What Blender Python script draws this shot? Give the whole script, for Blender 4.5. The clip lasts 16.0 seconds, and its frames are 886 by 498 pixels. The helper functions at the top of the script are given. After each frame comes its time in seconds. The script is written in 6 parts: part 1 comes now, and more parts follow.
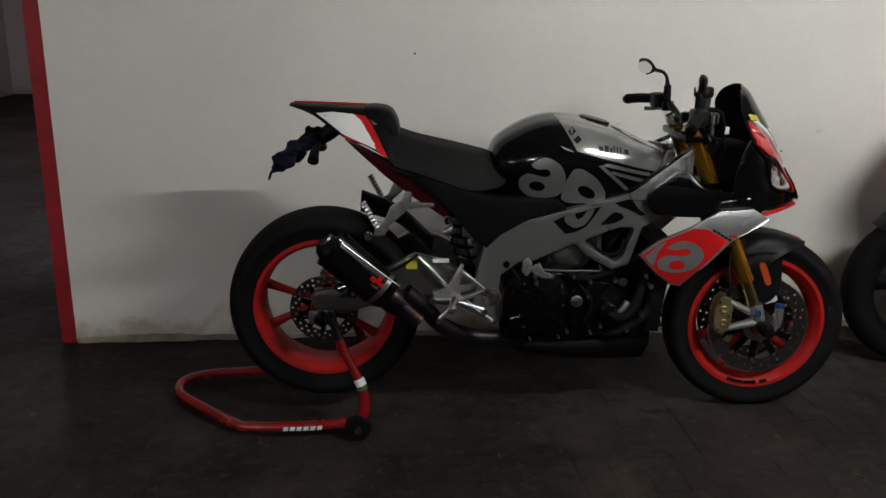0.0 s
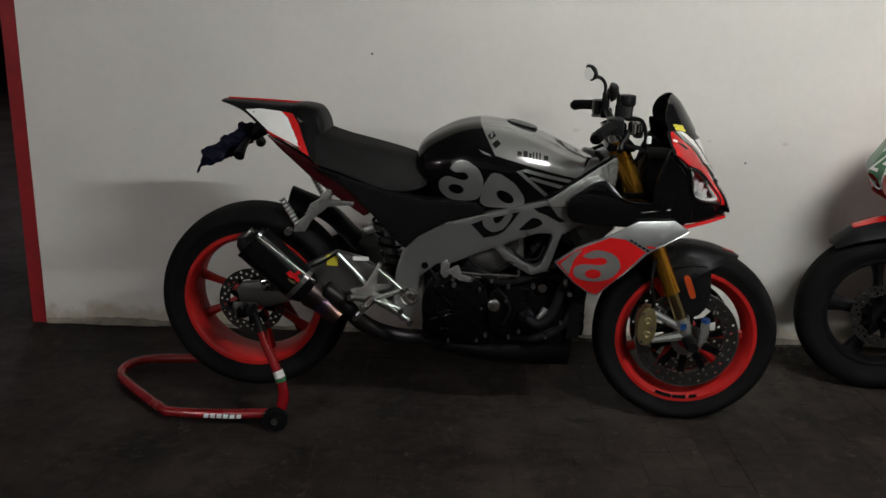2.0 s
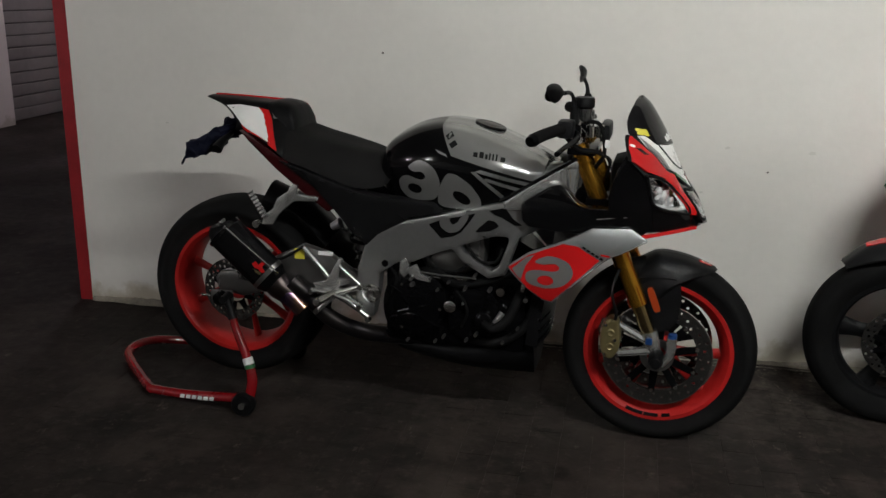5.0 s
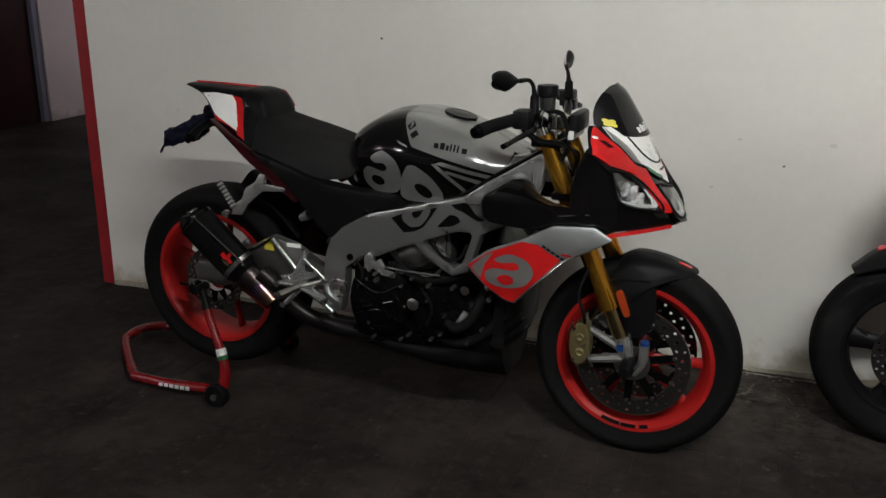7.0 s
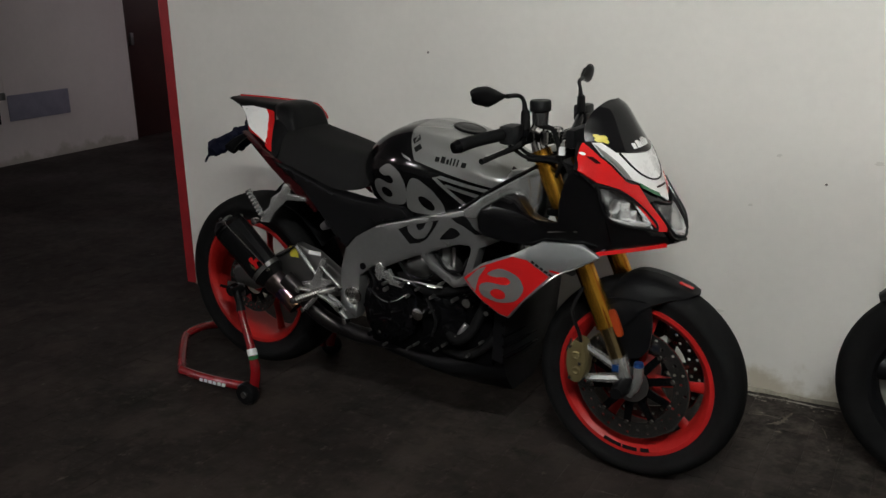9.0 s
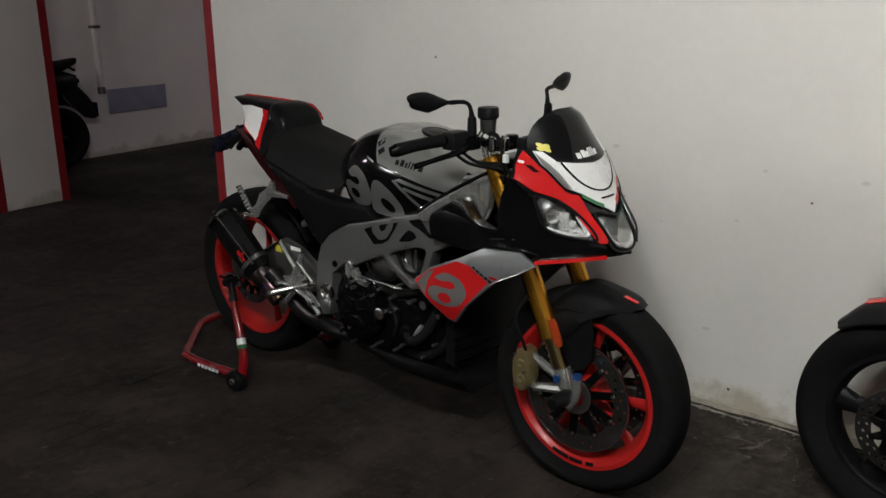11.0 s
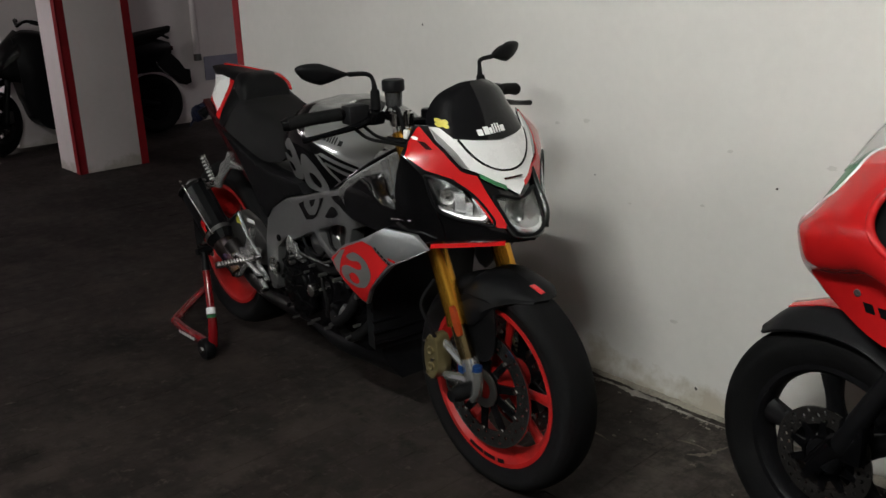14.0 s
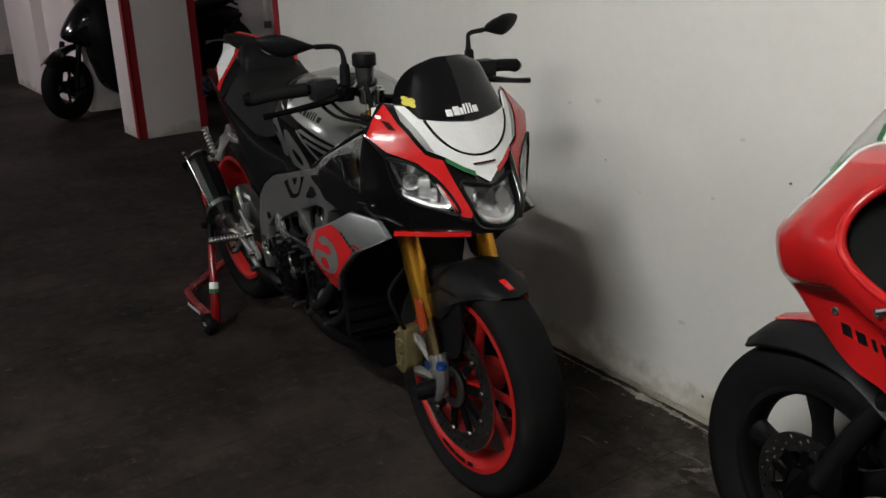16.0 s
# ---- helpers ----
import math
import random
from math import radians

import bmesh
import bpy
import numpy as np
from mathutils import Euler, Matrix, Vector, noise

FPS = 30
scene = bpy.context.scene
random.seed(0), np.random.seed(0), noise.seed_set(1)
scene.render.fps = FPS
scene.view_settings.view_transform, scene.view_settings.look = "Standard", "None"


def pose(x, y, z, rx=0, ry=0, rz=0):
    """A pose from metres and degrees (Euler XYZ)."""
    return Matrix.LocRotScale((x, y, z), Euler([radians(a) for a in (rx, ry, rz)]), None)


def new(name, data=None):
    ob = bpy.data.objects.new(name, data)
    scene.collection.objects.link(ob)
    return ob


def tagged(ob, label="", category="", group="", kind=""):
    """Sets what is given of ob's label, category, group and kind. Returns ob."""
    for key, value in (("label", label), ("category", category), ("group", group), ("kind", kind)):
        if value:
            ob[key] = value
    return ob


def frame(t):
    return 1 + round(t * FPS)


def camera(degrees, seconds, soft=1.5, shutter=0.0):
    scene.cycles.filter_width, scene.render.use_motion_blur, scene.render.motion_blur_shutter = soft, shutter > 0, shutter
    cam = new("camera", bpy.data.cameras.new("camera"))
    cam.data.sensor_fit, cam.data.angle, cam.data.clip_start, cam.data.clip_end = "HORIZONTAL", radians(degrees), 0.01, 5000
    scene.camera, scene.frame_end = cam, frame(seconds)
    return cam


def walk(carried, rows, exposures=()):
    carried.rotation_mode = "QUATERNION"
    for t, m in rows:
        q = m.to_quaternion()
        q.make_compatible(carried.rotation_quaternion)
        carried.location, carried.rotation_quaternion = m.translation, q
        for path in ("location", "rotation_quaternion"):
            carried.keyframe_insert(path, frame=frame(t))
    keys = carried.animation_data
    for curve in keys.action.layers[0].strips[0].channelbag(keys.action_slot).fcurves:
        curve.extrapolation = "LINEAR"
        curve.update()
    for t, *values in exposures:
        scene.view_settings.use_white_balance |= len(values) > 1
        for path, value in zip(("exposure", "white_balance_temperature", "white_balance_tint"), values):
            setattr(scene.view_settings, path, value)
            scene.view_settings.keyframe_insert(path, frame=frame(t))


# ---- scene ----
cam = camera(51.9, 16.0)
METRES, EYE, TILT, LEAN, TURN = 3.71, 1.353, 0.0, 0.0, -4.8
ROWS = [
    (0.0, 0.0, 0.0, 0.0, 0.01, -15.7, -0.05),
    (0.5, 0.0422, -0.0094, 0.0013, 4.98, -15.39, -0.66),
    (1.0, 0.0747, -0.0155, 0.0021, 6.15, -14.71, -1.02),
    (1.5, 0.1016, -0.0104, 0.0016, 5.0, -15.46, -1.37),
    (2.0, 0.1307, -0.0006, 0.0031, 5.28, -15.74, -1.2),
    (2.5, 0.1515, 0.0072, 0.0026, 6.79, -15.91, -0.4),
    (3.0, 0.1877, 0.0049, 0.0043, 9.24, -15.78, -0.54),
    (3.5, 0.2248, -0.0005, 0.0042, 10.43, -15.66, -0.57),
    (6.0, 0.3549, 0.0659, 0.0058, 20.76, -16.63, -0.25),
    (6.5, 0.3842, 0.0813, 0.0051, 22.25, -17.02, 0.39),
    (7.0, 0.4084, 0.1085, 0.0046, 23.8, -16.9, 0.04),
    (7.5, 0.4286, 0.1346, 0.0072, 25.26, -17.13, -0.11),
    (8.0, 0.4502, 0.1461, 0.0089, 27.76, -16.85, 0.52),
    (8.5, 0.4892, 0.1543, 0.0105, 32.68, -16.37, 0.33),
    (9.0, 0.5215, 0.162, 0.0098, 34.04, -16.34, 1.3),
    (11.5, 0.6549, 0.2594, 0.0106, 43.77, -16.05, 1.02),
    (12.0, 0.6736, 0.284, 0.0084, 44.46, -16.31, 1.62),
    (12.5, 0.6811, 0.3168, 0.0078, 46.11, -17.49, 1.72),
    (13.0, 0.6857, 0.3389, 0.0071, 46.71, -18.11, 2.25),
    (13.5, 0.7018, 0.3633, 0.0068, 49.62, -17.86, 2.33),
    (14.0, 0.7275, 0.3909, 0.0063, 52.33, -17.89, 1.86),
    (14.5, 0.7385, 0.4147, 0.0039, 53.01, -18.67, 1.63),
    (15.0, 0.7345, 0.4399, 0.0036, 54.16, -19.03, 1.0),
    (15.5, 0.7266, 0.4652, 0.0028, 55.24, -19.34, 1.17),
    (16.0, 0.7394, 0.4854, 0.0014, 58.85, -19.52, 1.69),
]
walk(cam, [(t, pose(0, 0, EYE, TILT, LEAN, TURN) @ pose(METRES * x, METRES * y, METRES * z, 90 + pitch, roll, yaw)) for t, x, y, z, yaw, pitch, roll in ROWS],
     exposures=((0.0, -0.06), (1.5, 0.0), (9.0, 0.0), (11.5, 0.07), (13.5, 0.07), (15.0, 0.04), (16.0, 0.03)))

# ---- light: one ceiling tube near the motorcycles, dimmer fill tubes added further off ----
world = bpy.data.worlds.new("world")
world.use_nodes = True
world.node_tree.nodes["Background"].inputs[0].default_value = (0.6, 0.65, 0.8, 1)
world.node_tree.nodes["Background"].inputs[1].default_value = 0.01
scene.world = world


# ---- materials ----


def material(name, base, rough=0.5, metal=0.0, vary=0.12, scale=8.0, bump=0.0, bump_scale=120.0, coat=0.0,
             base2=None, transmission=0.0, ior=1.45, rough_vary=0.03, spec=0.5):
    """A surface with a slow and a fine variation of its colour and gloss."""
    m = bpy.data.materials.new(name)
    m.use_nodes = True
    nt = m.node_tree
    b = nt.nodes["Principled BSDF"]
    b.inputs["Metallic"].default_value = metal
    b.inputs["Coat Weight"].default_value = coat
    b.inputs["Coat Roughness"].default_value = 0.06
    b.inputs["Transmission Weight"].default_value = transmission
    b.inputs["IOR"].default_value = ior
    b.inputs["Specular IOR Level"].default_value = spec
    co = nt.nodes.new("ShaderNodeTexCoord")
    big, fine = nt.nodes.new("ShaderNodeTexNoise"), nt.nodes.new("ShaderNodeTexNoise")
    big.inputs["Scale"].default_value, fine.inputs["Scale"].default_value = scale, scale * 14
    big.inputs["Detail"].default_value, fine.inputs["Detail"].default_value = 5, 3
    for n in (big, fine):
        nt.links.new(co.outputs["Object"], n.inputs["Vector"])
    add = nt.nodes.new("ShaderNodeMath")
    add.operation = "MULTIPLY_ADD"
    add.inputs[1].default_value = 0.35
    nt.links.new(fine.outputs["Fac"], add.inputs[0])
    nt.links.new(big.outputs["Fac"], add.inputs[2])
    ramp = nt.nodes.new("ShaderNodeMapRange")
    ramp.inputs["From Min"].default_value, ramp.inputs["From Max"].default_value = 0.4, 0.95
    nt.links.new(add.outputs[0], ramp.inputs["Value"])
    mix = nt.nodes.new("ShaderNodeMix")
    mix.data_type = "RGBA"
    dark = base2 or tuple(c * (1 - 2 * vary) for c in base)
    mix.inputs["A"].default_value, mix.inputs["B"].default_value = (*dark, 1), (*base, 1)
    nt.links.new(ramp.outputs[0], mix.inputs["Factor"])
    nt.links.new(mix.outputs["Result"], b.inputs["Base Color"])
    rr = nt.nodes.new("ShaderNodeMapRange")
    rr.inputs["To Min"].default_value, rr.inputs["To Max"].default_value = min(1, rough + rough_vary), max(0.02, rough - rough_vary)
    nt.links.new(ramp.outputs[0], rr.inputs["Value"])
    nt.links.new(rr.outputs[0], b.inputs["Roughness"])
    if bump:
        bn, bt = nt.nodes.new("ShaderNodeBump"), nt.nodes.new("ShaderNodeTexNoise")
        bt.inputs["Scale"].default_value, bt.inputs["Detail"].default_value = bump_scale, 4
        bn.inputs["Strength"].default_value, bn.inputs["Distance"].default_value = bump, 0.002
        nt.links.new(co.outputs["Object"], bt.inputs["Vector"])
        nt.links.new(bt.outputs["Fac"], bn.inputs["Height"])
        nt.links.new(bn.outputs["Normal"], b.inputs["Normal"])
    return m


M = {
    "rubber": material("rubber", (0.005, 0.0049, 0.0051), 0.82, bump=0.25, bump_scale=90, spec=0.1, rough_vary=0.08),
    "red": material("red_paint", (0.46, 0.009, 0.010), 0.22, coat=0.5, vary=0.03),
    "dark_red": material("dark_red_paint", (0.027, 0.002, 0.003), 0.26, coat=0.2, vary=0.06, spec=0.2),
    "rim_red": material("rim_red", (0.36, 0.011, 0.010), 0.42, coat=0.05, vary=0.12, spec=0.3),
    "stand_red": material("stand_red", (0.21, 0.005, 0.008), 0.26, coat=0.4, vary=0.15),
    "white": material("white_paint", (0.76, 0.76, 0.75), 0.28, coat=0.4, vary=0.03),
    "black_gloss": material("black_paint", (0.003, 0.003, 0.0034), 0.1, coat=0.3, spec=0.35),
    "black_satin": material("black_satin", (0.0052, 0.0052, 0.0057), 0.44, bump=0.1, spec=0.09, rough_vary=0.08),
    "black_metal": material("black_metal", (0.0026, 0.0026, 0.003), 0.16, bump=0.1, spec=0.1, rough_vary=0.06),
    "seat": material("seat_cover", (0.0075, 0.0071, 0.0073), 0.7, bump=0.35, bump_scale=220, spec=0.12),
    "silver": material("silver_paint", (0.31, 0.31, 0.306), 0.33, metal=0.7, coat=0.5, vary=0.04),
    "wing_silver": material("wing_silver_paint", (0.26, 0.265, 0.27), 0.36, metal=0.75, coat=0.5, vary=0.05),
    "grey": material("grey_paint", (0.17, 0.17, 0.165), 0.36, metal=0.4, coat=0.3, vary=0.04),
    "alloy": material("cast_alloy", (0.34, 0.34, 0.338), 0.32, metal=0.85, bump=0.06, vary=0.09, rough_vary=0.05, scale=5),
    "bright_alloy": material("bright_alloy", (0.58, 0.58, 0.57), 0.25, metal=0.85, bump=0.02, vary=0.1),
    "slider": material("fork_slider", (0.3, 0.22, 0.11), 0.24, metal=1.0, vary=0.08),
    "steel": material("bright_steel", (0.62, 0.61, 0.59), 0.18, metal=1.0, vary=0.08),
    "dull_steel": material("dull_steel", (0.2, 0.195, 0.19), 0.34, metal=0.9, vary=0.12),
    "disc_steel": material("disc_steel", (0.15, 0.145, 0.14), 0.24, metal=0.95, vary=0.15, rough_vary=0.06),
    "gold": material("gold_anodised", (0.62, 0.3, 0.035), 0.24, metal=0.95, vary=0.06),
    "brass": material("caliper_gold", (0.22, 0.18, 0.085), 0.4, metal=0.7, vary=0.1),
    "titan": material("heated_titanium", (0.065, 0.05, 0.036), 0.36, metal=1.0, base2=(0.03, 0.027, 0.05), scale=9),
    "carbon": material("carbon_fibre", (0.0045, 0.0045, 0.005), 0.34, vary=0.25, scale=60, spec=0.12),
    "orange": material("orange_reflector", (0.3, 0.04, 0.009), 0.22, coat=0.5),
    "yellow": material("yellow_sticker", (0.62, 0.53, 0.05), 0.45),
    "green": material("green_paint", (0.02, 0.13, 0.045), 0.3, coat=0.4),
    "blue": material("blue_anodised", (0.02, 0.08, 0.28), 0.35, metal=0.6),
    "navy": material("navy_cloth", (0.004, 0.005, 0.015), 0.75, bump=0.4, bump_scale=60, spec=0.15),
    "lens": material("clear_lens", (0.97, 0.98, 0.98), 0.02, transmission=1.0, ior=1.3, vary=0.0, rough_vary=0.0),
    "smoke": material("smoked_screen", (0.004, 0.004, 0.005), 0.04, transmission=0.25, ior=1.33, vary=0.0, rough_vary=0.0, coat=0.15, spec=0.3),
    "clear": material("clear_screen", (0.85, 0.85, 0.85), 0.08, transmission=0.95, ior=1.15, vary=0.0, rough_vary=0.0),
    "chrome": material("reflector_chrome", (0.85, 0.85, 0.85), 0.2, metal=0.75, vary=0.1, scale=40, bump=0.25, bump_scale=55),
    "lamp_dark": material("lamp_housing", (0.13, 0.13, 0.13), 0.22, metal=0.8, vary=0.1),
    "pod": material("pod_plastic", (0.0032, 0.0032, 0.0036), 0.24, spec=0.25, vary=0.1, rough_vary=0.05),
    "bowl": material("lamp_bowl_metal", (0.5, 0.5, 0.5), 0.12, metal=0.95, vary=0.25, scale=24, bump=0.5, bump_scale=26),
    "burnt": material("burnt_steel", (0.022, 0.018, 0.016), 0.4, metal=0.7, base2=(0.008, 0.008, 0.012), scale=9),
    "tinted": material("blue_gold_heat_tint", (0.3, 0.17, 0.05), 0.25, metal=1.0, base2=(0.05, 0.045, 0.2), scale=11),
    "mirror": material("mirror_glass", (0.85, 0.85, 0.85), 0.02, metal=1.0, vary=0.0, rough_vary=0.0),
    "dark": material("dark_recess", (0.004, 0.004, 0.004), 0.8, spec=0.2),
    "plastic": material("dark_plastic", (0.009, 0.009, 0.0098), 0.42, bump=0.15, spec=0.13),
}

# ---- building helpers ----
from mathutils.bvhtree import BVHTree

SURFACE = {}


def finish(bm, angle=38):
    bmesh.ops.remove_doubles(bm, verts=bm.verts, dist=1e-6)
    bmesh.ops.recalc_face_normals(bm, faces=bm.faces)
    for f in bm.faces:
        f.smooth = True
    lim = radians(angle)
    for e in bm.edges:
        e.smooth = len(e.link_faces) == 2 and e.calc_face_angle(0) < lim


def part(name, bm, mat, parent=None, label="", keep=False, angle=38):
    """Links a bmesh as one mesh object under a thing or a part."""
    finish(bm, angle)
    if keep:
        SURFACE[keep] = BVHTree.FromBMesh(bm)
    me = bpy.data.meshes.new(name)
    bm.to_mesh(me)
    bm.free()
    me.materials.append(M[mat] if isinstance(mat, str) else mat)
    ob = new(name, me)
    ob.parent = parent
    if label:
        ob["label"] = label
    return ob


def thing(name, label, category, m=None, group="", kind=""):
    ob = new(name)
    ob.empty_display_size = 0.1
    if m is not None:
        ob.matrix_world = m
    return tagged(ob, label, category, group, kind)


def again(ob, m, parent):
    """Another part on the mesh of ob, moved by m."""
    o = new(ob.name.split(".")[0], ob.data)
    o.parent, o.matrix_basis = parent, m
    for k in ("label",):
        if k in ob:
            o[k] = ob[k]
    for c in ob.children:
        again(c, c.matrix_basis, o)
    return o


def box(x0, x1, y0, y1, z0, z1, bevel=0.0, bm=None, segs=2):
    bm = bm or bmesh.new()
    r = bmesh.ops.create_cube(bm, size=1, matrix=Matrix.Translation(((x0 + x1) / 2, (y0 + y1) / 2, (z0 + z1) / 2)) @ Matrix.Diagonal((x1 - x0, y1 - y0, z1 - z0, 1)))
    if bevel:
        es = list({e for v in r["verts"] for e in v.link_edges})
        bmesh.ops.bevel(bm, geom=es, offset=bevel, segments=segs, affect="EDGES", profile=0.6)
    return bm


def turned(profile, n=48, axis="y", centre=(0, 0, 0), bm=None, close=False):
    """A body of revolution: profile of (along, radius) round the axis."""
    bm = bm or bmesh.new()
    rings = []
    for a, r in profile:
        ring = []
        for i in range(n):
            t = 2 * math.pi * i / n
            c, s = r * math.cos(t), r * math.sin(t)
            p = {"y": (c, a, s), "x": (a, c, s), "z": (c, s, a)}[axis]
            ring.append(bm.verts.new(Vector(p) + Vector(centre)))
        rings.append(ring)
    pairs = list(zip(rings, rings[1:])) + ([(rings[-1], rings[0])] if close else [])
    for A, B in pairs:
        for i in range(n):
            bm.faces.new((A[i], A[(i + 1) % n], B[(i + 1) % n], B[i]))
    if not close:
        for ring in (rings[0], rings[-1]):
            if (ring[0].co - ring[n // 2].co).length > 1e-5:
                bm.faces.new(ring)
    return bm


def spline(pts, n):
    """n points along a smooth line through pts."""
    P = np.array(pts, float)
    if len(P) == 2:
        return P[0] + (P[1] - P[0]) * np.linspace(0, 1, n)[:, None]
    Q = np.vstack([2 * P[0] - P[1], P, 2 * P[-1] - P[-2]])
    out = []
    for u in np.linspace(0, len(P) - 1 - 1e-9, n):
        i = int(u)
        t = u - i
        a, b, c, d = Q[i], Q[i + 1], Q[i + 2], Q[i + 3]
        out.append(0.5 * (2 * b + (c - a) * t + (2 * a - 5 * b + 4 * c - d) * t * t + (3 * b - a - 3 * c + d) * t ** 3))
    return np.array(out)


def pipe(pts, radius, n=12, steps=0, bm=None, flat=1.0):
    """A round bar or hose along pts; radius is one number or one for each point."""
    bm = bm or bmesh.new()
    rad = np.full(len(pts), radius, float) if np.isscalar(radius) else np.array(radius, float)
    if steps:
        line = spline([(*p, r) for p, r in zip(pts, rad)], steps)
        P, rad = line[:, :3], line[:, 3]
    else:
        P = np.array(pts, float)
    T = np.gradient(P, axis=0)
    T /= np.linalg.norm(T, axis=1)[:, None]
    up = Vector((0, 0, 1)) if abs(T[0][2]) < 0.9 else Vector((0, 1, 0))
    side = Vector(T[0]).cross(up).normalized()
    rings = []
    for p, t, r in zip(P, T, rad):
        t = Vector(t)
        side = (side - t * side.dot(t)).normalized()
        other = t.cross(side)
        rings.append([bm.verts.new(Vector(p) + float(r) * (side * math.cos(a) + flat * other * math.sin(a))) for a in (2 * math.pi * i / n for i in range(n))])
    for A, B in zip(rings, rings[1:]):
        for i in range(n):
            bm.faces.new((A[i], A[(i + 1) % n], B[(i + 1) % n], B[i]))
    bm.faces.new(rings[0])
    bm.faces.new(rings[-1])
    return bm


def grid(rows, nu, nv):
    """rows of control points, made smooth both ways: an array nv x nu x 3."""
    R = [spline(r, nu) for r in rows]
    return np.stack([spline([r[i] for r in R], nv) for i in range(nu)], axis=1)


def sheet(rows, nu=16, nv=12, thick=0.004, mirror=False):
    """A curved panel with a thickness, through rows of control points."""
    G = grid(rows, nu, nv)
    if mirror:
        G = G * np.array((1, -1, 1))
    dv, du = np.gradient(G, axis=0), np.gradient(G, axis=1)
    N = np.cross(du, dv)
    N /= np.linalg.norm(N, axis=2)[:, :, None] + 1e-12
    bm = bmesh.new()
    L = [[[bm.verts.new(p) for p in row] for row in layer] for layer in (G + N * thick / 2, G - N * thick / 2)]
    for a in L:
        for r, s in zip(a, a[1:]):
            for i in range(nu - 1):
                bm.faces.new((r[i], r[i + 1], s[i + 1], s[i]))
    rim = [(0, i) for i in range(nu)] + [(j, nu - 1) for j in range(1, nv)] + [(nv - 1, i) for i in range(nu - 2, -1, -1)] + [(j, 0) for j in range(nv - 2, 0, -1)]
    for (j, i), (l, k) in zip(rim, rim[1:] + rim[:1]):
        bm.faces.new((L[0][j][i], L[0][l][k], L[1][l][k], L[1][j][i]))
    return bm


def hull(stations, nu=14, nv=24, cap=True, bottom=True):
    """A body that is alike on both sides: stations of half sections, each from the top to the bottom."""
    G = grid(stations, nu, nv)
    bm = bmesh.new()
    rings = []
    for row in G:
        right = [bm.verts.new(p) for p in row]
        left = [bm.verts.new((p[0], -p[1], p[2])) for p in row]
        rings.append(right + left[::-1])
    n = len(rings[0])
    last = n if bottom else n - 1
    for A, B in zip(rings, rings[1:]):
        for i in range(n):
            if not bottom and i == nu - 1:
                continue
            bm.faces.new((A[i], A[(i + 1) % n], B[(i + 1) % n], B[i]))
    if cap:
        bm.faces.new(rings[0])
        bm.faces.new(rings[-1])
    return bm


def filled(outlines, step=0.03):
    """A flat piece in x and z (y = 0) with holes, cut into small cells."""
    bm = bmesh.new()
    es = []
    for o in outlines:
        vs = [bm.verts.new((p[0], 0, p[1])) for p in o]
        es += [bm.edges.new((vs[i], vs[(i + 1) % len(vs)])) for i in range(len(vs))]
    bmesh.ops.triangle_fill(bm, use_beauty=True, use_dissolve=False, edges=es)
    xs = [v.co.x for v in bm.verts]
    zs = [v.co.z for v in bm.verts]
    for lo, hi, axis in ((min(xs), max(xs), 0), (min(zs), max(zs), 2)):
        k = int((hi - lo) / step)
        for i in range(1, k + 1):
            co, no = Vector(), Vector()
            co[axis], no[axis] = lo + (hi - lo) * i / (k + 1), 1
            bmesh.ops.bisect_plane(bm, geom=bm.verts[:] + bm.edges[:] + bm.faces[:], plane_co=co, plane_no=no, dist=1e-5)
    return bm


def rounded(pts, n=5, r=0.35):
    """An outline with its corners cut round."""
    out = []
    k = len(pts)
    for i in range(k):
        a, b, c = (np.array(pts[j % k], float) for j in (i - 1, i, i + 1))
        p, q = b + (a - b) * r, b + (c - b) * r
        for t in np.linspace(0, 1, n):
            out.append(tuple((1 - t) ** 2 * p + 2 * t * (1 - t) * b + t * t * q))
    return out


def slab(outlines, width, thick, side=-1, step=0.03, bevel=0.0, lip=0.0):
    """A side panel: an outline in x and z, standing width(x, z) out from the middle plane."""
    bm = filled(outlines, step)
    for v in bm.verts:
        v.co.y = width(v.co.x, v.co.z) if callable(width) else width
    rim = [e for e in bm.edges if len(e.link_faces) == 1]
    r = bmesh.ops.extrude_face_region(bm, geom=bm.faces[:], use_keep_orig=True)
    for v in r["geom"]:
        if isinstance(v, bmesh.types.BMVert):
            v.co.y -= thick
    if bevel:
        bmesh.ops.recalc_face_normals(bm, faces=bm.faces)
        sharp = [e for e in bm.edges if len(e.link_faces) == 2 and e.calc_face_angle(0) > 1.0]
        bmesh.ops.bevel(bm, geom=sharp, offset=bevel, segments=2, affect="EDGES", profile=0.6)
    if side < 0:
        for v in bm.verts:
            v.co.y = -v.co.y
    return bm


def decal(outlines, surface, side=-1, lift=0.0012, step=0.02, axis="y"):
    """A thin film laid on a kept surface from its side (or, along x, from its front)."""
    bm = filled(outlines, step)
    tree = SURFACE[surface]
    gone = []
    for v in bm.verts:
        if axis == "y":
            at, way = Vector((v.co.x, 2.0 * side, v.co.z)), Vector((0, -side, 0))
        else:
            at, way = Vector((3.0 * side, v.co.x, v.co.z)), Vector((-side, 0, 0))
        hit, no, _, _ = tree.ray_cast(at, way)
        if hit is None:
            gone.append(v)
        else:
            v.co = hit - way * lift
    bmesh.ops.delete(bm, geom=gone, context="VERTS")
    return bm


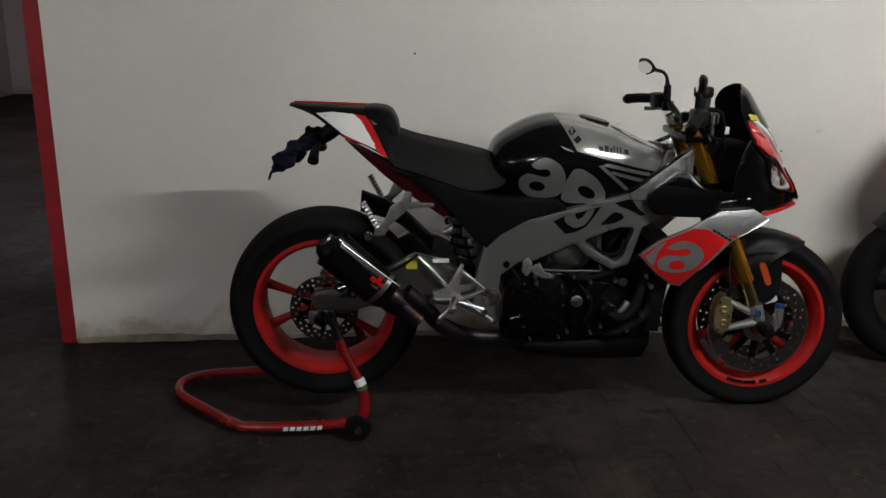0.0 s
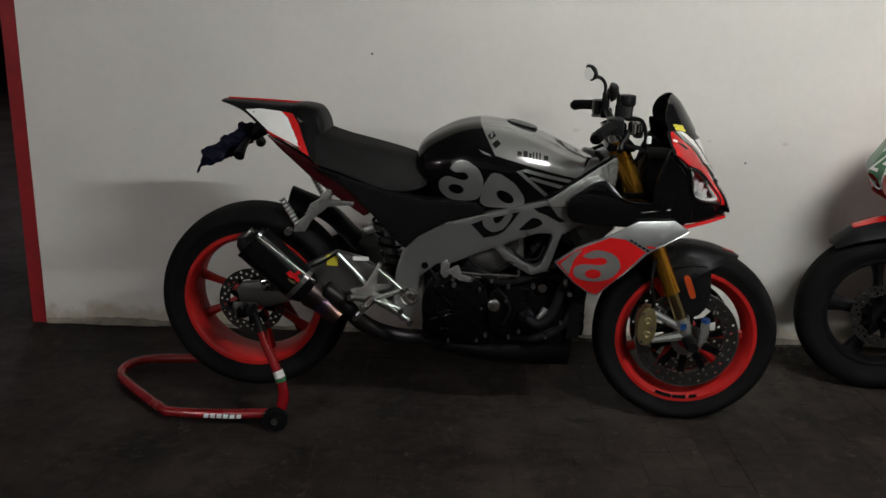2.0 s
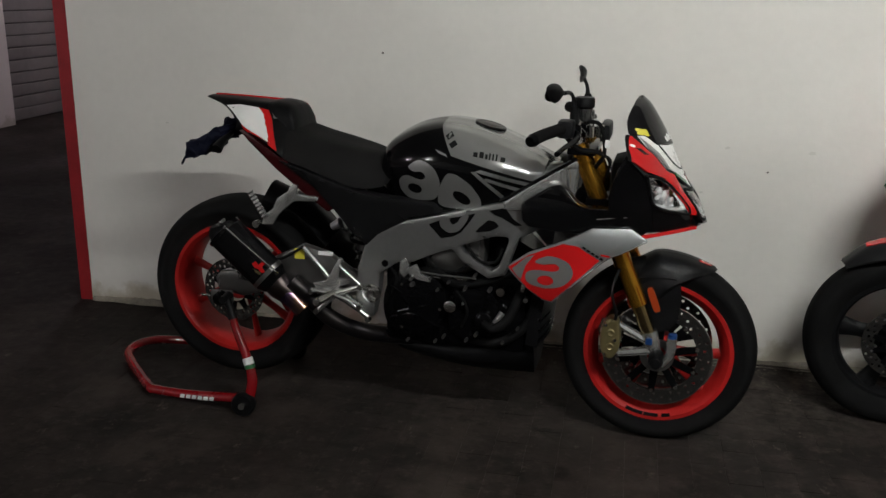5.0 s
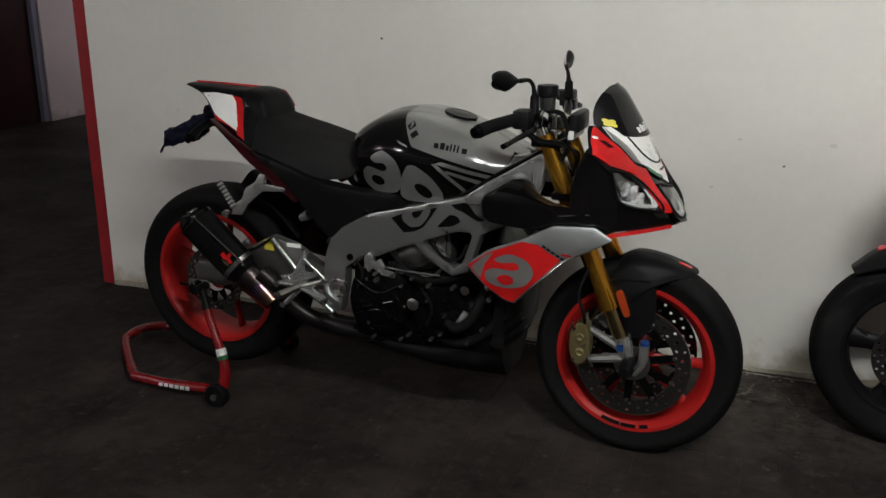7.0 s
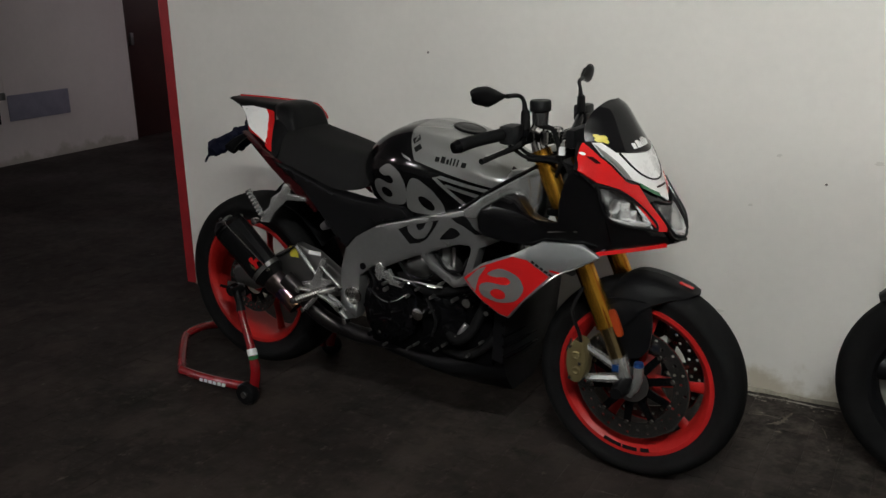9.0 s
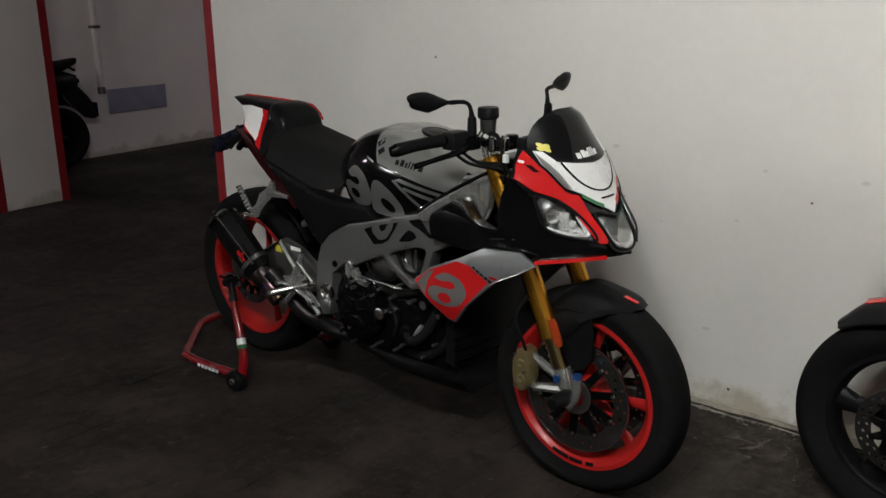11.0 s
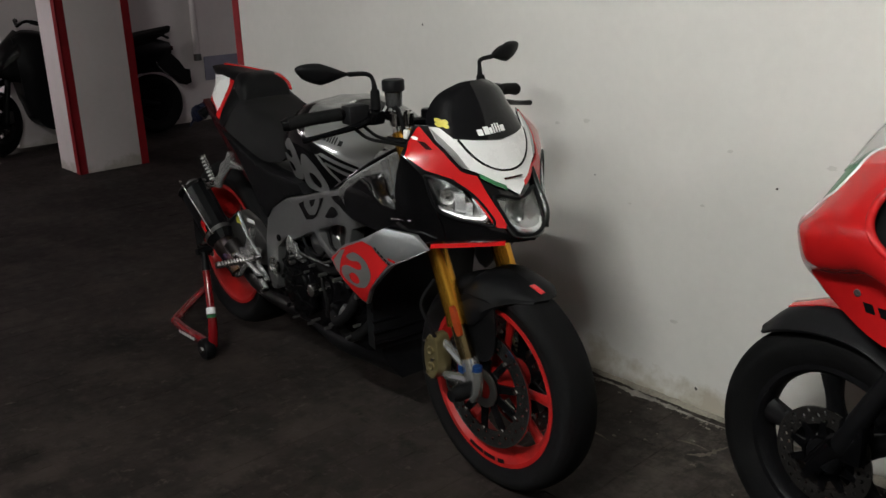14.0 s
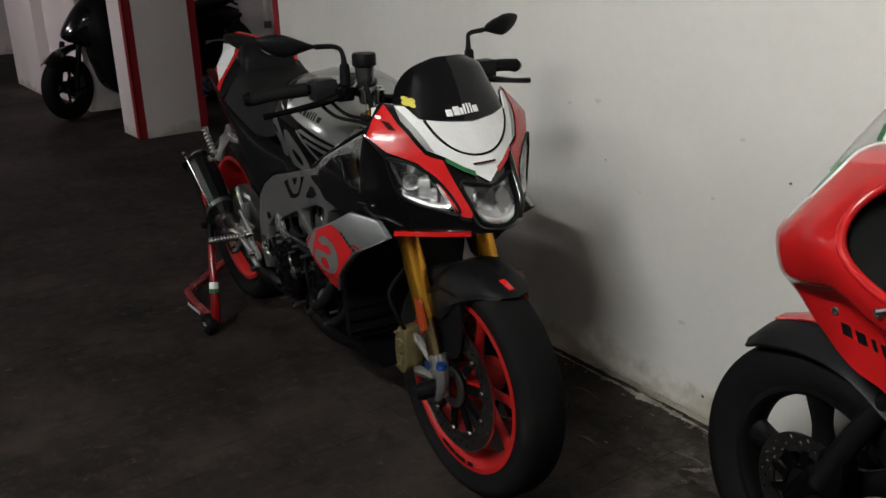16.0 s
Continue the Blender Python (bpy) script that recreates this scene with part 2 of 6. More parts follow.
def oval(cx, cz, rx, rz, n=24, turn=0.0):
    c, s = math.cos(radians(turn)), math.sin(radians(turn))
    return [(cx + rx * math.cos(t) * c - rz * math.sin(t) * s, cz + rx * math.cos(t) * s + rz * math.sin(t) * c) for t in (2 * math.pi * i / n for i in range(n))]


def flip(bm):
    for v in bm.verts:
        v.co.y = -v.co.y
    return bm


def bolt(x, y, z, r=0.009, h=0.008, bm=None, axis="y"):
    return turned([(-h, r), (h * 0.6, r), (h, r * 0.8), (h, r * 0.45), (h * 0.3, r * 0.4)], 10, axis, (x, y, z), bm)

# ---- the garage ----


def plaster(name, base, stain, top):
    """Whitewashed wall: soft blotches, scuffs, damp flaking low down with its own uneven outline."""
    m = material(name, base, 0.78, vary=0.055, scale=2.1, bump=0.25, bump_scale=60)
    nt = m.node_tree
    b = nt.nodes["Principled BSDF"]
    old = b.inputs["Base Color"].links[0].from_socket
    co = nt.nodes["Texture Coordinate"]
    sep = nt.nodes.new("ShaderNodeSeparateXYZ")
    nt.links.new(co.outputs["Object"], sep.inputs[0])
    no = nt.nodes.new("ShaderNodeTexNoise")
    no.inputs["Scale"].default_value, no.inputs["Detail"].default_value, no.inputs["Roughness"].default_value = 5.0, 9, 0.62
    nt.links.new(co.outputs["Object"], no.inputs["Vector"])
    ma = nt.nodes.new("ShaderNodeMath")
    ma.operation = "MULTIPLY_ADD"
    ma.inputs[1].default_value = -top * 2.6
    nt.links.new(no.outputs["Fac"], ma.inputs[0])
    nt.links.new(sep.outputs["Z"], ma.inputs[2])
    mr = nt.nodes.new("ShaderNodeMapRange")
    mr.inputs["From Min"].default_value, mr.inputs["From Max"].default_value = -top * 1.15, -top * 0.75
    mr.inputs["To Min"].default_value, mr.inputs["To Max"].default_value = 0.75, 0.0
    nt.links.new(ma.outputs[0], mr.inputs["Value"])
    mix = nt.nodes.new("ShaderNodeMix")
    mix.data_type = "RGBA"
    mix.inputs["B"].default_value = (*stain, 1)
    nt.links.new(old, mix.inputs["A"])
    nt.links.new(mr.outputs[0], mix.inputs["Factor"])
    nt.links.new(mix.outputs["Result"], b.inputs["Base Color"])
    return m


M["wall"] = plaster("whitewash", (0.74, 0.72, 0.68), (0.4, 0.345, 0.25), 0.19)
M["wall_grey"] = plaster("grey_whitewash", (0.7, 0.63, 0.625), (0.4, 0.36, 0.31), 0.16)
M["wall_blue"] = material("blue_grey_paint", (0.27, 0.26, 0.34), 0.65, bump=0.15, vary=0.12)
M["red_wall"] = material("red_wall_paint", (0.27, 0.012, 0.017), 0.5, vary=0.16, bump=0.3, spec=0.3)
M["wall_dark"] = material("dark_grey_paint", (0.2, 0.196, 0.19), 0.6, bump=0.2)
M["ceiling"] = material("ceiling_paint", (0.7, 0.69, 0.67), 0.85)
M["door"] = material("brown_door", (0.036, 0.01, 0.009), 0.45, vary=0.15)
M["shutter"] = material("shutter_slat", (0.24, 0.22, 0.22), 0.5, metal=0.2)


def floor_material(blocks=False):
    """Near-black worn concrete: broad brown stains, oily spots, dusty patches, pale scratches."""
    m = material("worn_concrete", (0.021, 0.0161, 0.0144), 0.62, base2=(0.0098, 0.0077, 0.0072), scale=1.3, bump=0.55, bump_scale=38, rough_vary=0.16, spec=0.13)
    nt = m.node_tree
    b = nt.nodes["Principled BSDF"]
    old = b.inputs["Base Color"].links[0].from_socket
    co = nt.nodes["Texture Coordinate"]
    for scale, detail, rough, low, high, colour, stretch in (
            (3.1, 8, 0.62, 0.5, 0.64, (0.032, 0.0247, 0.0218), (1, 1, 1)),
            (6.5, 8, 0.66, 0.53, 0.66, (0.008, 0.0066, 0.006), (1, 1, 1)),
            (17.0, 9, 0.72, 0.53, 0.66, (0.034, 0.0272, 0.024), (1, 1, 1)),
            (9.5, 10, 0.78, 0.6, 0.68, (0.075, 0.063, 0.055), (1.2, 0.8, 1))):
        mp, no, mr, mix = nt.nodes.new("ShaderNodeMapping"), nt.nodes.new("ShaderNodeTexNoise"), nt.nodes.new("ShaderNodeMapRange"), nt.nodes.new("ShaderNodeMix")
        mp.inputs["Scale"].default_value = stretch
        mp.inputs["Location"].default_value = (scale, 2 * scale, 0)
        nt.links.new(co.outputs["Object"], mp.inputs["Vector"])
        no.inputs["Scale"].default_value, no.inputs["Detail"].default_value, no.inputs["Roughness"].default_value = scale, detail, rough
        nt.links.new(mp.outputs[0], no.inputs["Vector"])
        mr.inputs["From Min"].default_value, mr.inputs["From Max"].default_value = low, high
        nt.links.new(no.outputs["Fac"], mr.inputs["Value"])
        mix.data_type = "RGBA"
        mix.inputs["B"].default_value = (*colour, 1)
        nt.links.new(old, mix.inputs["A"])
        nt.links.new(mr.outputs[0], mix.inputs["Factor"])
        old = mix.outputs["Result"]
    # plaster dust trodden into the floor by the wall, between the motorcycles
    sep = nt.nodes.new("ShaderNodeSeparateXYZ")
    nt.links.new(co.outputs["Object"], sep.inputs[0])
    no, amount, last = nt.nodes.new("ShaderNodeTexNoise"), None, nt.nodes.new("ShaderNodeMix")
    no.inputs["Scale"].default_value, no.inputs["Detail"].default_value, no.inputs["Roughness"].default_value = 11.0, 10, 0.72
    nt.links.new(co.outputs["Object"], no.inputs["Vector"])
    for source, low, high in ((sep.outputs["X"], 1.0, 1.55), (sep.outputs["Y"], 2.75, 3.3), (no.outputs["Fac"], 0.46, 0.66)):
        mr = nt.nodes.new("ShaderNodeMapRange")
        mr.inputs["From Min"].default_value, mr.inputs["From Max"].default_value = low, high
        nt.links.new(source, mr.inputs["Value"])
        if amount is None:
            amount = mr.outputs[0]
        else:
            mul = nt.nodes.new("ShaderNodeMath")
            mul.operation = "MULTIPLY"
            nt.links.new(amount, mul.inputs[0])
            nt.links.new(mr.outputs[0], mul.inputs[1])
            amount = mul.outputs[0]
    last.data_type = "RGBA"
    last.inputs["B"].default_value = (0.072, 0.061, 0.052, 1)
    nt.links.new(old, last.inputs["A"])
    nt.links.new(amount, last.inputs["Factor"])
    old = last.outputs["Result"]
    if blocks:
        geo, info, mul, hue = nt.nodes.new("ShaderNodeNewGeometry"), nt.nodes.new("ShaderNodeObjectInfo"), nt.nodes.new("ShaderNodeMapRange"), nt.nodes.new("ShaderNodeHueSaturation")
        mul.inputs["To Min"].default_value, mul.inputs["To Max"].default_value = 0.95, 1.05
        nt.links.new(info.outputs["Random"], mul.inputs["Value"])
        nt.links.new(mul.outputs[0], hue.inputs["Value"])
        nt.links.new(old, hue.inputs["Color"])
        old = hue.outputs["Color"]
        for link in [k for k in nt.links if k.from_node == co]:
            nt.links.new(geo.outputs["Position"], link.to_socket)
    nt.links.new(old, b.inputs["Base Color"])
    return m


M["floor"] = floor_material()
M["paving"] = floor_material(True)


def structure(name, bm, mat, label, category):
    return tagged(part(name, bm, mat), label, category, kind="structure")


WALL_Y, WALL_END, SIDE_X, CEIL = 3.508, -1.234, -4.877, 2.7
# the whitewashed wall stands a little askew to the parked motorcycles
ASKEW = pose(0.2, WALL_Y, 0, 0, 0, -1.13) @ pose(-0.2, -WALL_Y, 0)

structure("floor", box(-10, 6, -5, 14, -0.2, 0), "floor", "dark worn stained concrete garage floor", "floor")
structure("ceiling", box(-10, 6, -5, 14, CEIL, CEIL + 0.2), "ceiling", "unseen plain pale painted concrete ceiling", "ceiling")
structure("wall_north", box(WALL_END, 6, WALL_Y, WALL_Y + 0.3, 0, CEIL, 0.004), "wall", "whitewashed plaster wall, scuffed and flaking near the floor", "wall").matrix_world = ASKEW
structure("wall_south", box(-10, 6, -5, -4.8, 0, CEIL), "wall_dark", "plain dark grey garage wall", "wall")
structure("wall_east", box(5.8, 6, -4.8, WALL_Y, 0, CEIL), "wall", "plain whitewashed garage wall", "wall")
structure("wall_far_west", box(-10, -9.8, -4.8, 14, 0, CEIL), "wall_grey", "plain grey garage wall", "wall")
structure("trim_red", box(WALL_END - 0.003, WALL_END + 0.054, WALL_Y - 0.003, WALL_Y + 0.303, 0, CEIL), "red_wall", "dark red painted corner of the wall", "trim").matrix_world = ASKEW
# the passage behind the wall
structure("wall_passage_east", box(WALL_END, 6, 13.2, 13.4, 0, CEIL), "wall_grey", "plain grey wall of the passage", "wall")
structure("wall_passage_end", box(-9.8, WALL_END, 13.2, 13.4, 0, CEIL), "wall_grey", "plain grey end wall of the passage", "wall")
for i, (y0, y1, z0) in enumerate(((3.56, 6.6, 0.0), (6.6, 7.34, 2.02), (7.34, 8.11, 0.0), (8.11, 9.94, 2.26), (9.94, 10.65, 0.0), (10.65, 12.37, 2.07), (12.37, 13.2, 0.0))):
    structure("wall_west_%d" % (i + 1), box(SIDE_X - 0.25, SIDE_X, y0, y1, z0, CEIL), "wall_grey", "grey whitewashed passage wall", "wall")
structure("wall_recess", box(-6.75, -6.55, 10.4, 12.5, 0, CEIL), "dark", "recess back wall, its shade painted near-black", "wall")
structure("wall_recess_side", box(-6.55, SIDE_X - 0.25, 12.37, 12.5, 0, CEIL), "dark", "recess side wall, its shade painted near-black", "wall")
structure("wall_south_face", box(-5.959, SIDE_X - 0.25, 3.56, 3.757, 0, CEIL), "wall_grey", "grey whitewashed wall behind the parked motorcycle", "wall")
structure("wall_pilaster", box(-7.042, -5.959, 3.462, 3.757, 0, CEIL, 0.004), "wall_grey", "grey whitewashed wall pier", "wall")
structure("wall_beyond", box(-9.8, -7.042, 4.544, 4.741, 0, CEIL), "door", "dark brown wall further back", "wall")

door = thing("door_1", "dark brown closed door in the passage wall", "door", kind="structure")
part("leaf", box(SIDE_X - 0.12, SIDE_X - 0.07, 6.64, 7.27, 0.005, 1.985, 0.004), "door", door)
for y0, y1 in ((6.6, 6.64), (7.27, 7.34)):
    part("jamb", box(SIDE_X - 0.2, SIDE_X - 0.02, y0, y1, 0, 2.017, 0.004), "door" if y0 < 7 else "wall_blue", door)
part("lintel", box(SIDE_X - 0.2, SIDE_X - 0.02, 6.64, 7.27, 1.985, 2.017), "door", door)
part("door_handle", box(SIDE_X - 0.07, SIDE_X - 0.045, 6.69, 6.73, 0.885, 0.995, 0.006), "alloy", door, "small pale metal handle plate")

shutter = thing("door_2", "grey ribbed roller shutter, closed", "shutter", kind="structure")
slat = part("slat", box(SIDE_X - 0.2, SIDE_X - 0.16, 8.11, 9.94, 0.002, 0.118, 0.012, segs=3), "shutter", shutter)
for i in range(1, 19):
    again(slat, pose(0, 0, 0.122 * i), shutter)

panel = thing("wall_panel", "blue-grey painted rectangular cover plate low on the wall", "panel", pose(SIDE_X, 5.565, 0.464))
part("plate", box(0.0, 0.014, -0.3, 0.3, -0.106, 0.106, 0.003), "wall_blue", panel)
for y, z in ((-0.285, -0.09), (0.285, -0.09), (-0.285, 0.09), (0.285, 0.09)):
    part("screw", bolt(0.013, y, z, 0.006, 0.003, axis="x"), "wall_blue", panel)

duct = thing("drain_pipe", "pale painted pipe running down the wall", "pipe", pose(SIDE_X, 5.193, 0))
part("pipe", pipe([(0.035, 0, 0.56), (0.035, 0, CEIL)], 0.028), "wall_grey", duct)
part("foot", turned([(0.545, 0.034), (0.6, 0.034), (0.605, 0.028)], 16, "z", (0.035, 0, 0)), "dull_steel", duct)
for z in (1.1, 2.2):
    part("clamp", box(0.0, 0.072, -0.036, 0.036, z, z + 0.025, 0.004), "dull_steel", duct)

pillar = thing("pillar_1", "grey whitewashed square pillar with red painted edges", "pillar", kind="structure")
part("shaft", box(-3.853, -3.499, 3.511, 4.013, 0, CEIL, 0.004), "wall_grey", pillar)
part("red_edge", box(-3.563, -3.496, 3.508, 3.515, 0, CEIL), "red_wall", pillar, "red painted edge stripe")
part("red_edge", box(-3.501, -3.496, 3.508, 3.565, 0, CEIL), "red_wall", pillar, "red painted edge stripe")
part("red_edge", box(-3.501, -3.496, 3.959, 4.016, 0, CEIL), "red_wall", pillar, "red painted edge stripe")


# ---- fluorescent tubes on the ceiling, all out of view ----
def glow(name, colour, strength):
    m = bpy.data.materials.new(name)
    m.use_nodes = True
    nt = m.node_tree
    b = nt.nodes["Principled BSDF"]
    b.inputs["Base Color"].default_value = (0.8, 0.8, 0.8, 1)
    b.inputs["Emission Color"].default_value = (*colour, 1)
    b.inputs["Emission Strength"].default_value = strength
    return m


def tube_lamp(x, y, length, strength, colour, turn=0):
    lamp = thing("ceiling_lamp", "unseen white fluorescent tube lamp under the ceiling, lit", "lamp", pose(x, y, CEIL, 0, 0, turn), "fluorescent tubes")
    part("housing", box(-length / 2 - 0.03, length / 2 + 0.03, -0.04, 0.04, -0.05, -0.002, 0.008), "white", lamp)
    part("tube", turned([(-length / 2, 0.013), (length / 2, 0.013)], 16, "x", (0, 0, -0.085)), glow("tube_glow", colour, strength), lamp, "glowing tube")
    for s in (-1, 1):
        part("socket", box(s * length / 2 - 0.012, s * length / 2 + 0.012, -0.015, 0.015, -0.1, -0.045), "white", lamp)
    return lamp


TUBE, COOL = (0.985, 1.0, 0.965), (1.0, 0.885, 0.94)
tube_lamp(2.2, 0.6, 1.2, 775, TUBE)
tube_lamp(-3.2, -2.2, 1.2, 470, TUBE)
tube_lamp(-5.6, -0.4, 1.2, 400, COOL)
tube_lamp(-3.0, 8.9, 1.2, 195, COOL, 90)


# ---- foot of the wall: broken cement fillet, scuffs, paving ----
M["cement"] = material("old_cement", (0.34, 0.31, 0.25), 0.85, vary=0.25, scale=9, bump=0.6, bump_scale=40, base2=(0.1, 0.09, 0.075))
M["mortar"] = material("dug_mortar", (0.34, 0.32, 0.285), 0.95, vary=0.3, scale=20, bump=0.8, bump_scale=70, base2=(0.07, 0.062, 0.055), spec=0.1)
M["chalk"] = material("pale_mortar", (0.2, 0.18, 0.155), 0.9, vary=0.3, scale=14, bump=0.5, bump_scale=50, base2=(0.05, 0.045, 0.04), spec=0.15)
bm = bmesh.new()
rows = []
for i in range(420):
    x = WALL_END + 0.06 + i * 0.0151
    broken = max(0.0, noise.noise(Vector((x * 1.7, 3.1, 0))) + 0.25)
    h = 0.008 + 0.022 * broken + 0.007 * noise.noise(Vector((x * 11, 0, 1))) + 0.005 * noise.noise(Vector((x * 37, 2, 1)))
    d = 0.007 + 0.009 * broken + 0.004 * noise.noise(Vector((x * 17, 5, 0))) + 0.003 * noise.noise(Vector((x * 41, 7, 0)))
    h, d = max(0.004, h), max(0.003, d)
    rows.append([bm.verts.new(p) for p in ((x, WALL_Y + 0.001, h + 0.004), (x, WALL_Y - d * 0.35, h), (x, WALL_Y - d * 0.8, h * 0.72), (x, WALL_Y - d, h * 0.35), (x, WALL_Y - d * 1.15, 0.0))])
for a, b in zip(rows, rows[1:]):
    for k in range(4):
        bm.faces.new((a[k], b[k], b[k + 1], a[k + 1]))
structure("baseboard", bm, "cement", "crumbling cement fillet along the foot of the wall", "skirting").matrix_world = ASKEW
# a rough line of pale mortar dug out of the joint, a finger's width from the wall
bm = bmesh.new()
rows = []
for i in range(300):
    x = 0.3 + 0.0055 * i
    full = max(0.0, 1 - abs(x - 1.26) / 0.2) ** 0.5 if abs(x - 1.26) < 0.2 else 0.0
    rough = 0.5 + 0.9 * noise.noise(Vector((x * 23, 1, 4))) + 0.6 * noise.noise(Vector((x * 71, 3, 2)))
    k = max(0.0, (0.25 + 0.75 * full) * rough + 0.25 * full)
    mid = WALL_Y - 0.034 - 0.006 * noise.noise(Vector((x * 9, 8, 1)))
    w, h = 0.0015 + 0.013 * k, 0.0022 + 0.0065 * k
    rows.append([bm.verts.new(p) for p in ((x, mid + w, -0.001), (x, mid + w * 0.5, h * (0.8 + 0.4 * noise.noise(Vector((x * 90, 0, 0))))), (x, mid - w * 0.4, h * (0.7 + 0.4 * noise.noise(Vector((x * 80, 5, 0))))), (x, mid - w * 1.3, -0.001))])
for a, b in zip(rows, rows[1:]):
    for k in range(3):
        bm.faces.new((a[k], b[k], b[k + 1], a[k + 1]))
structure("mortar_line", bm, "mortar", "rough pale mortar line along the foot of the wall", "mortar").matrix_world = ASKEW
bm = bmesh.new()
rng = random.Random(4)
for k in range(170):
    x = 0.6 + 1.5 * rng.random()
    y = WALL_Y - 0.02 - 0.05 * rng.random() - (0.28 * rng.random() ** 2 if k % 3 == 0 else 0)
    r = 0.0018 + 0.005 * rng.random() ** 2
    pts = [bm.verts.new((x + r * (0.7 + 0.9 * rng.random()) * math.cos(t), y + r * (0.6 + 0.6 * rng.random()) * math.sin(t), 0.001)) for t in np.linspace(0, 2 * math.pi, 7)[:-1]]
    mid = bm.verts.new((x, y, 0.0022 + 0.7 * r))
    for i in range(6):
        bm.faces.new((pts[i], pts[(i + 1) % 6], mid))
tagged(part("plaster_crumbs", bm, "chalk"), "pale plaster crumbs on the floor by the wall", "debris", kind="stuff").matrix_world = ASKEW

# ---- the naked sports motorcycle on its paddock stand ----
bike = thing("motorcycle", "black, silver and red sports motorcycle on a paddock stand", "motorcycle", pose(0, 2.877, -0.022, 0, 0, -3.2))
FW, RW = Vector((1.279, -0.0125, 0.3205)), Vector((-0.1445, -0.004, 0.395))


def wheel(name, at, r_out, tyre_w, rim_r, rim_w, turn, mat, parent, label, spokes=3, split=21, deep=0.042):
    """Rim with a tyre, spokes and hub; the wheel's own middle is its origin."""
    h = rim_w / 2
    prof = [(-h, rim_r), (-h, rim_r - 0.012), (-h + 0.008, rim_r - 0.02), (-h + 0.02, rim_r - 0.012 - deep * 0.43), (0, rim_r - deep), (h - 0.02, rim_r - 0.012 - deep * 0.43),
            (h - 0.008, rim_r - 0.02), (h, rim_r - 0.012), (h, rim_r), (h - 0.012, rim_r), (h - 0.02, rim_r - deep * 0.48), (0, rim_r - deep * 0.72), (-h + 0.02, rim_r - deep * 0.48), (-h + 0.012, rim_r)]
    rim = part(name, turned(prof, 72, close=True), mat, parent, label)
    rim.location = at
    w = tyre_w / 2
    s = r_out - rim_r
    tp = [(-h + 0.004, rim_r - 0.006), (-w * 0.86, rim_r + s * 0.22), (-w, rim_r + s * 0.5), (-w * 0.93, rim_r + s * 0.72), (-w * 0.72, rim_r + s * 0.89), (-w * 0.4, rim_r + s * 0.975), (0, r_out),
          (w * 0.4, rim_r + s * 0.975), (w * 0.72, rim_r + s * 0.89), (w * 0.93, rim_r + s * 0.72), (w, rim_r + s * 0.5), (w * 0.86, rim_r + s * 0.22), (h - 0.004, rim_r - 0.006)]
    tp = [tuple(p) for p in spline(tp, 37)]
    part("tyre", turned(tp, 80, close=True), "rubber", rim, "worn black road tyre")
    part("hub", turned([(-0.06, 0.03), (-0.06, 0.042), (-0.035, 0.05), (0.035, 0.05), (0.06, 0.042), (0.06, 0.03)], 32), mat, rim)
    first = None
    for k in range(spokes):
        for d in ((-split, split) if split else (0,)):
            a0, a1 = radians(turn + 360 / spokes * k + d * 0.55), radians(turn + 360 / spokes * k + d)
            a, b = Vector((math.cos(a0) * 0.04, 0, math.sin(a0) * 0.04)), Vector((math.cos(a1) * (rim_r - deep + 0.006), 0, math.sin(a1) * (rim_r - deep + 0.006)))
            mid = a.lerp(b, 0.5)
            part("spoke", pipe([a, mid, b], [0.014, 0.0085, 0.012] if split else [0.03, 0.017, 0.024], 10, 8, flat=1.5), mat, rim)
    return rim


def disc(name, y, r0, r1, parent, holes=True, carrier="black_metal", slim=None):
    """A drilled brake disc with its carrier arms."""
    bm = filled([oval(0, 0, r1, r1, 64), oval(0, 0, r0, r0, 48)] + ([oval(math.cos(a) * r, math.sin(a) * r, 0.0048, 0.0048, 8) for i in range(48) for a, r in ((2 * math.pi * (i + 0.33 * (i % 3)) / 48, r0 + (r1 - r0) * (0.25 + 0.25 * (i % 3))),)] if holes else []), 1.0)
    r = bmesh.ops.extrude_face_region(bm, geom=bm.faces[:], use_keep_orig=True)
    for v in r["geom"]:
        if isinstance(v, bmesh.types.BMVert):
            v.co.y += 0.005
    d = part(name, bm, "disc_steel", parent, "drilled steel brake disc")
    d.location = (0, y, 0)
    bm = filled([[((r0 + 0.007 if i % 4 in (1, 2) else r0 * (0.66 if slim is None else slim)) * math.cos(2 * math.pi * i / 40), (r0 + 0.007 if i % 4 in (1, 2) else r0 * (0.66 if slim is None else slim)) * math.sin(2 * math.pi * i / 40)) for i in range(40)], oval(0, 0, 0.045, 0.045, 24)], 1.0)
    r = bmesh.ops.extrude_face_region(bm, geom=bm.faces[:], use_keep_orig=True)
    for v in r["geom"]:
        if isinstance(v, bmesh.types.BMVert):
            v.co.y += 0.007
    part("carrier", bm, carrier, d)
    if slim is not None:
        part("bright_edge", turned([(-0.0005, r1 - 0.002), (-0.0005, r1 + 0.0012), (0.0055, r1 + 0.0012), (0.0055, r1 - 0.002)], 72, close=True), "steel", d, "bright ring standing for the disc edge highlight")
        for i in range(10):
            a = 2 * math.pi * (4 * i + 1.5) / 40
            part("rivet", turned([(-0.004, 0.0), (-0.004, 0.006), (-0.002, 0.0075), (0.011, 0.0075), (0.0125, 0.006), (0.0125, 0.0)], 14, "y", (math.cos(a) * (r0 + 0.001), 0, math.sin(a) * (r0 + 0.001))), "steel", d, "bright floating rivet")
    return d


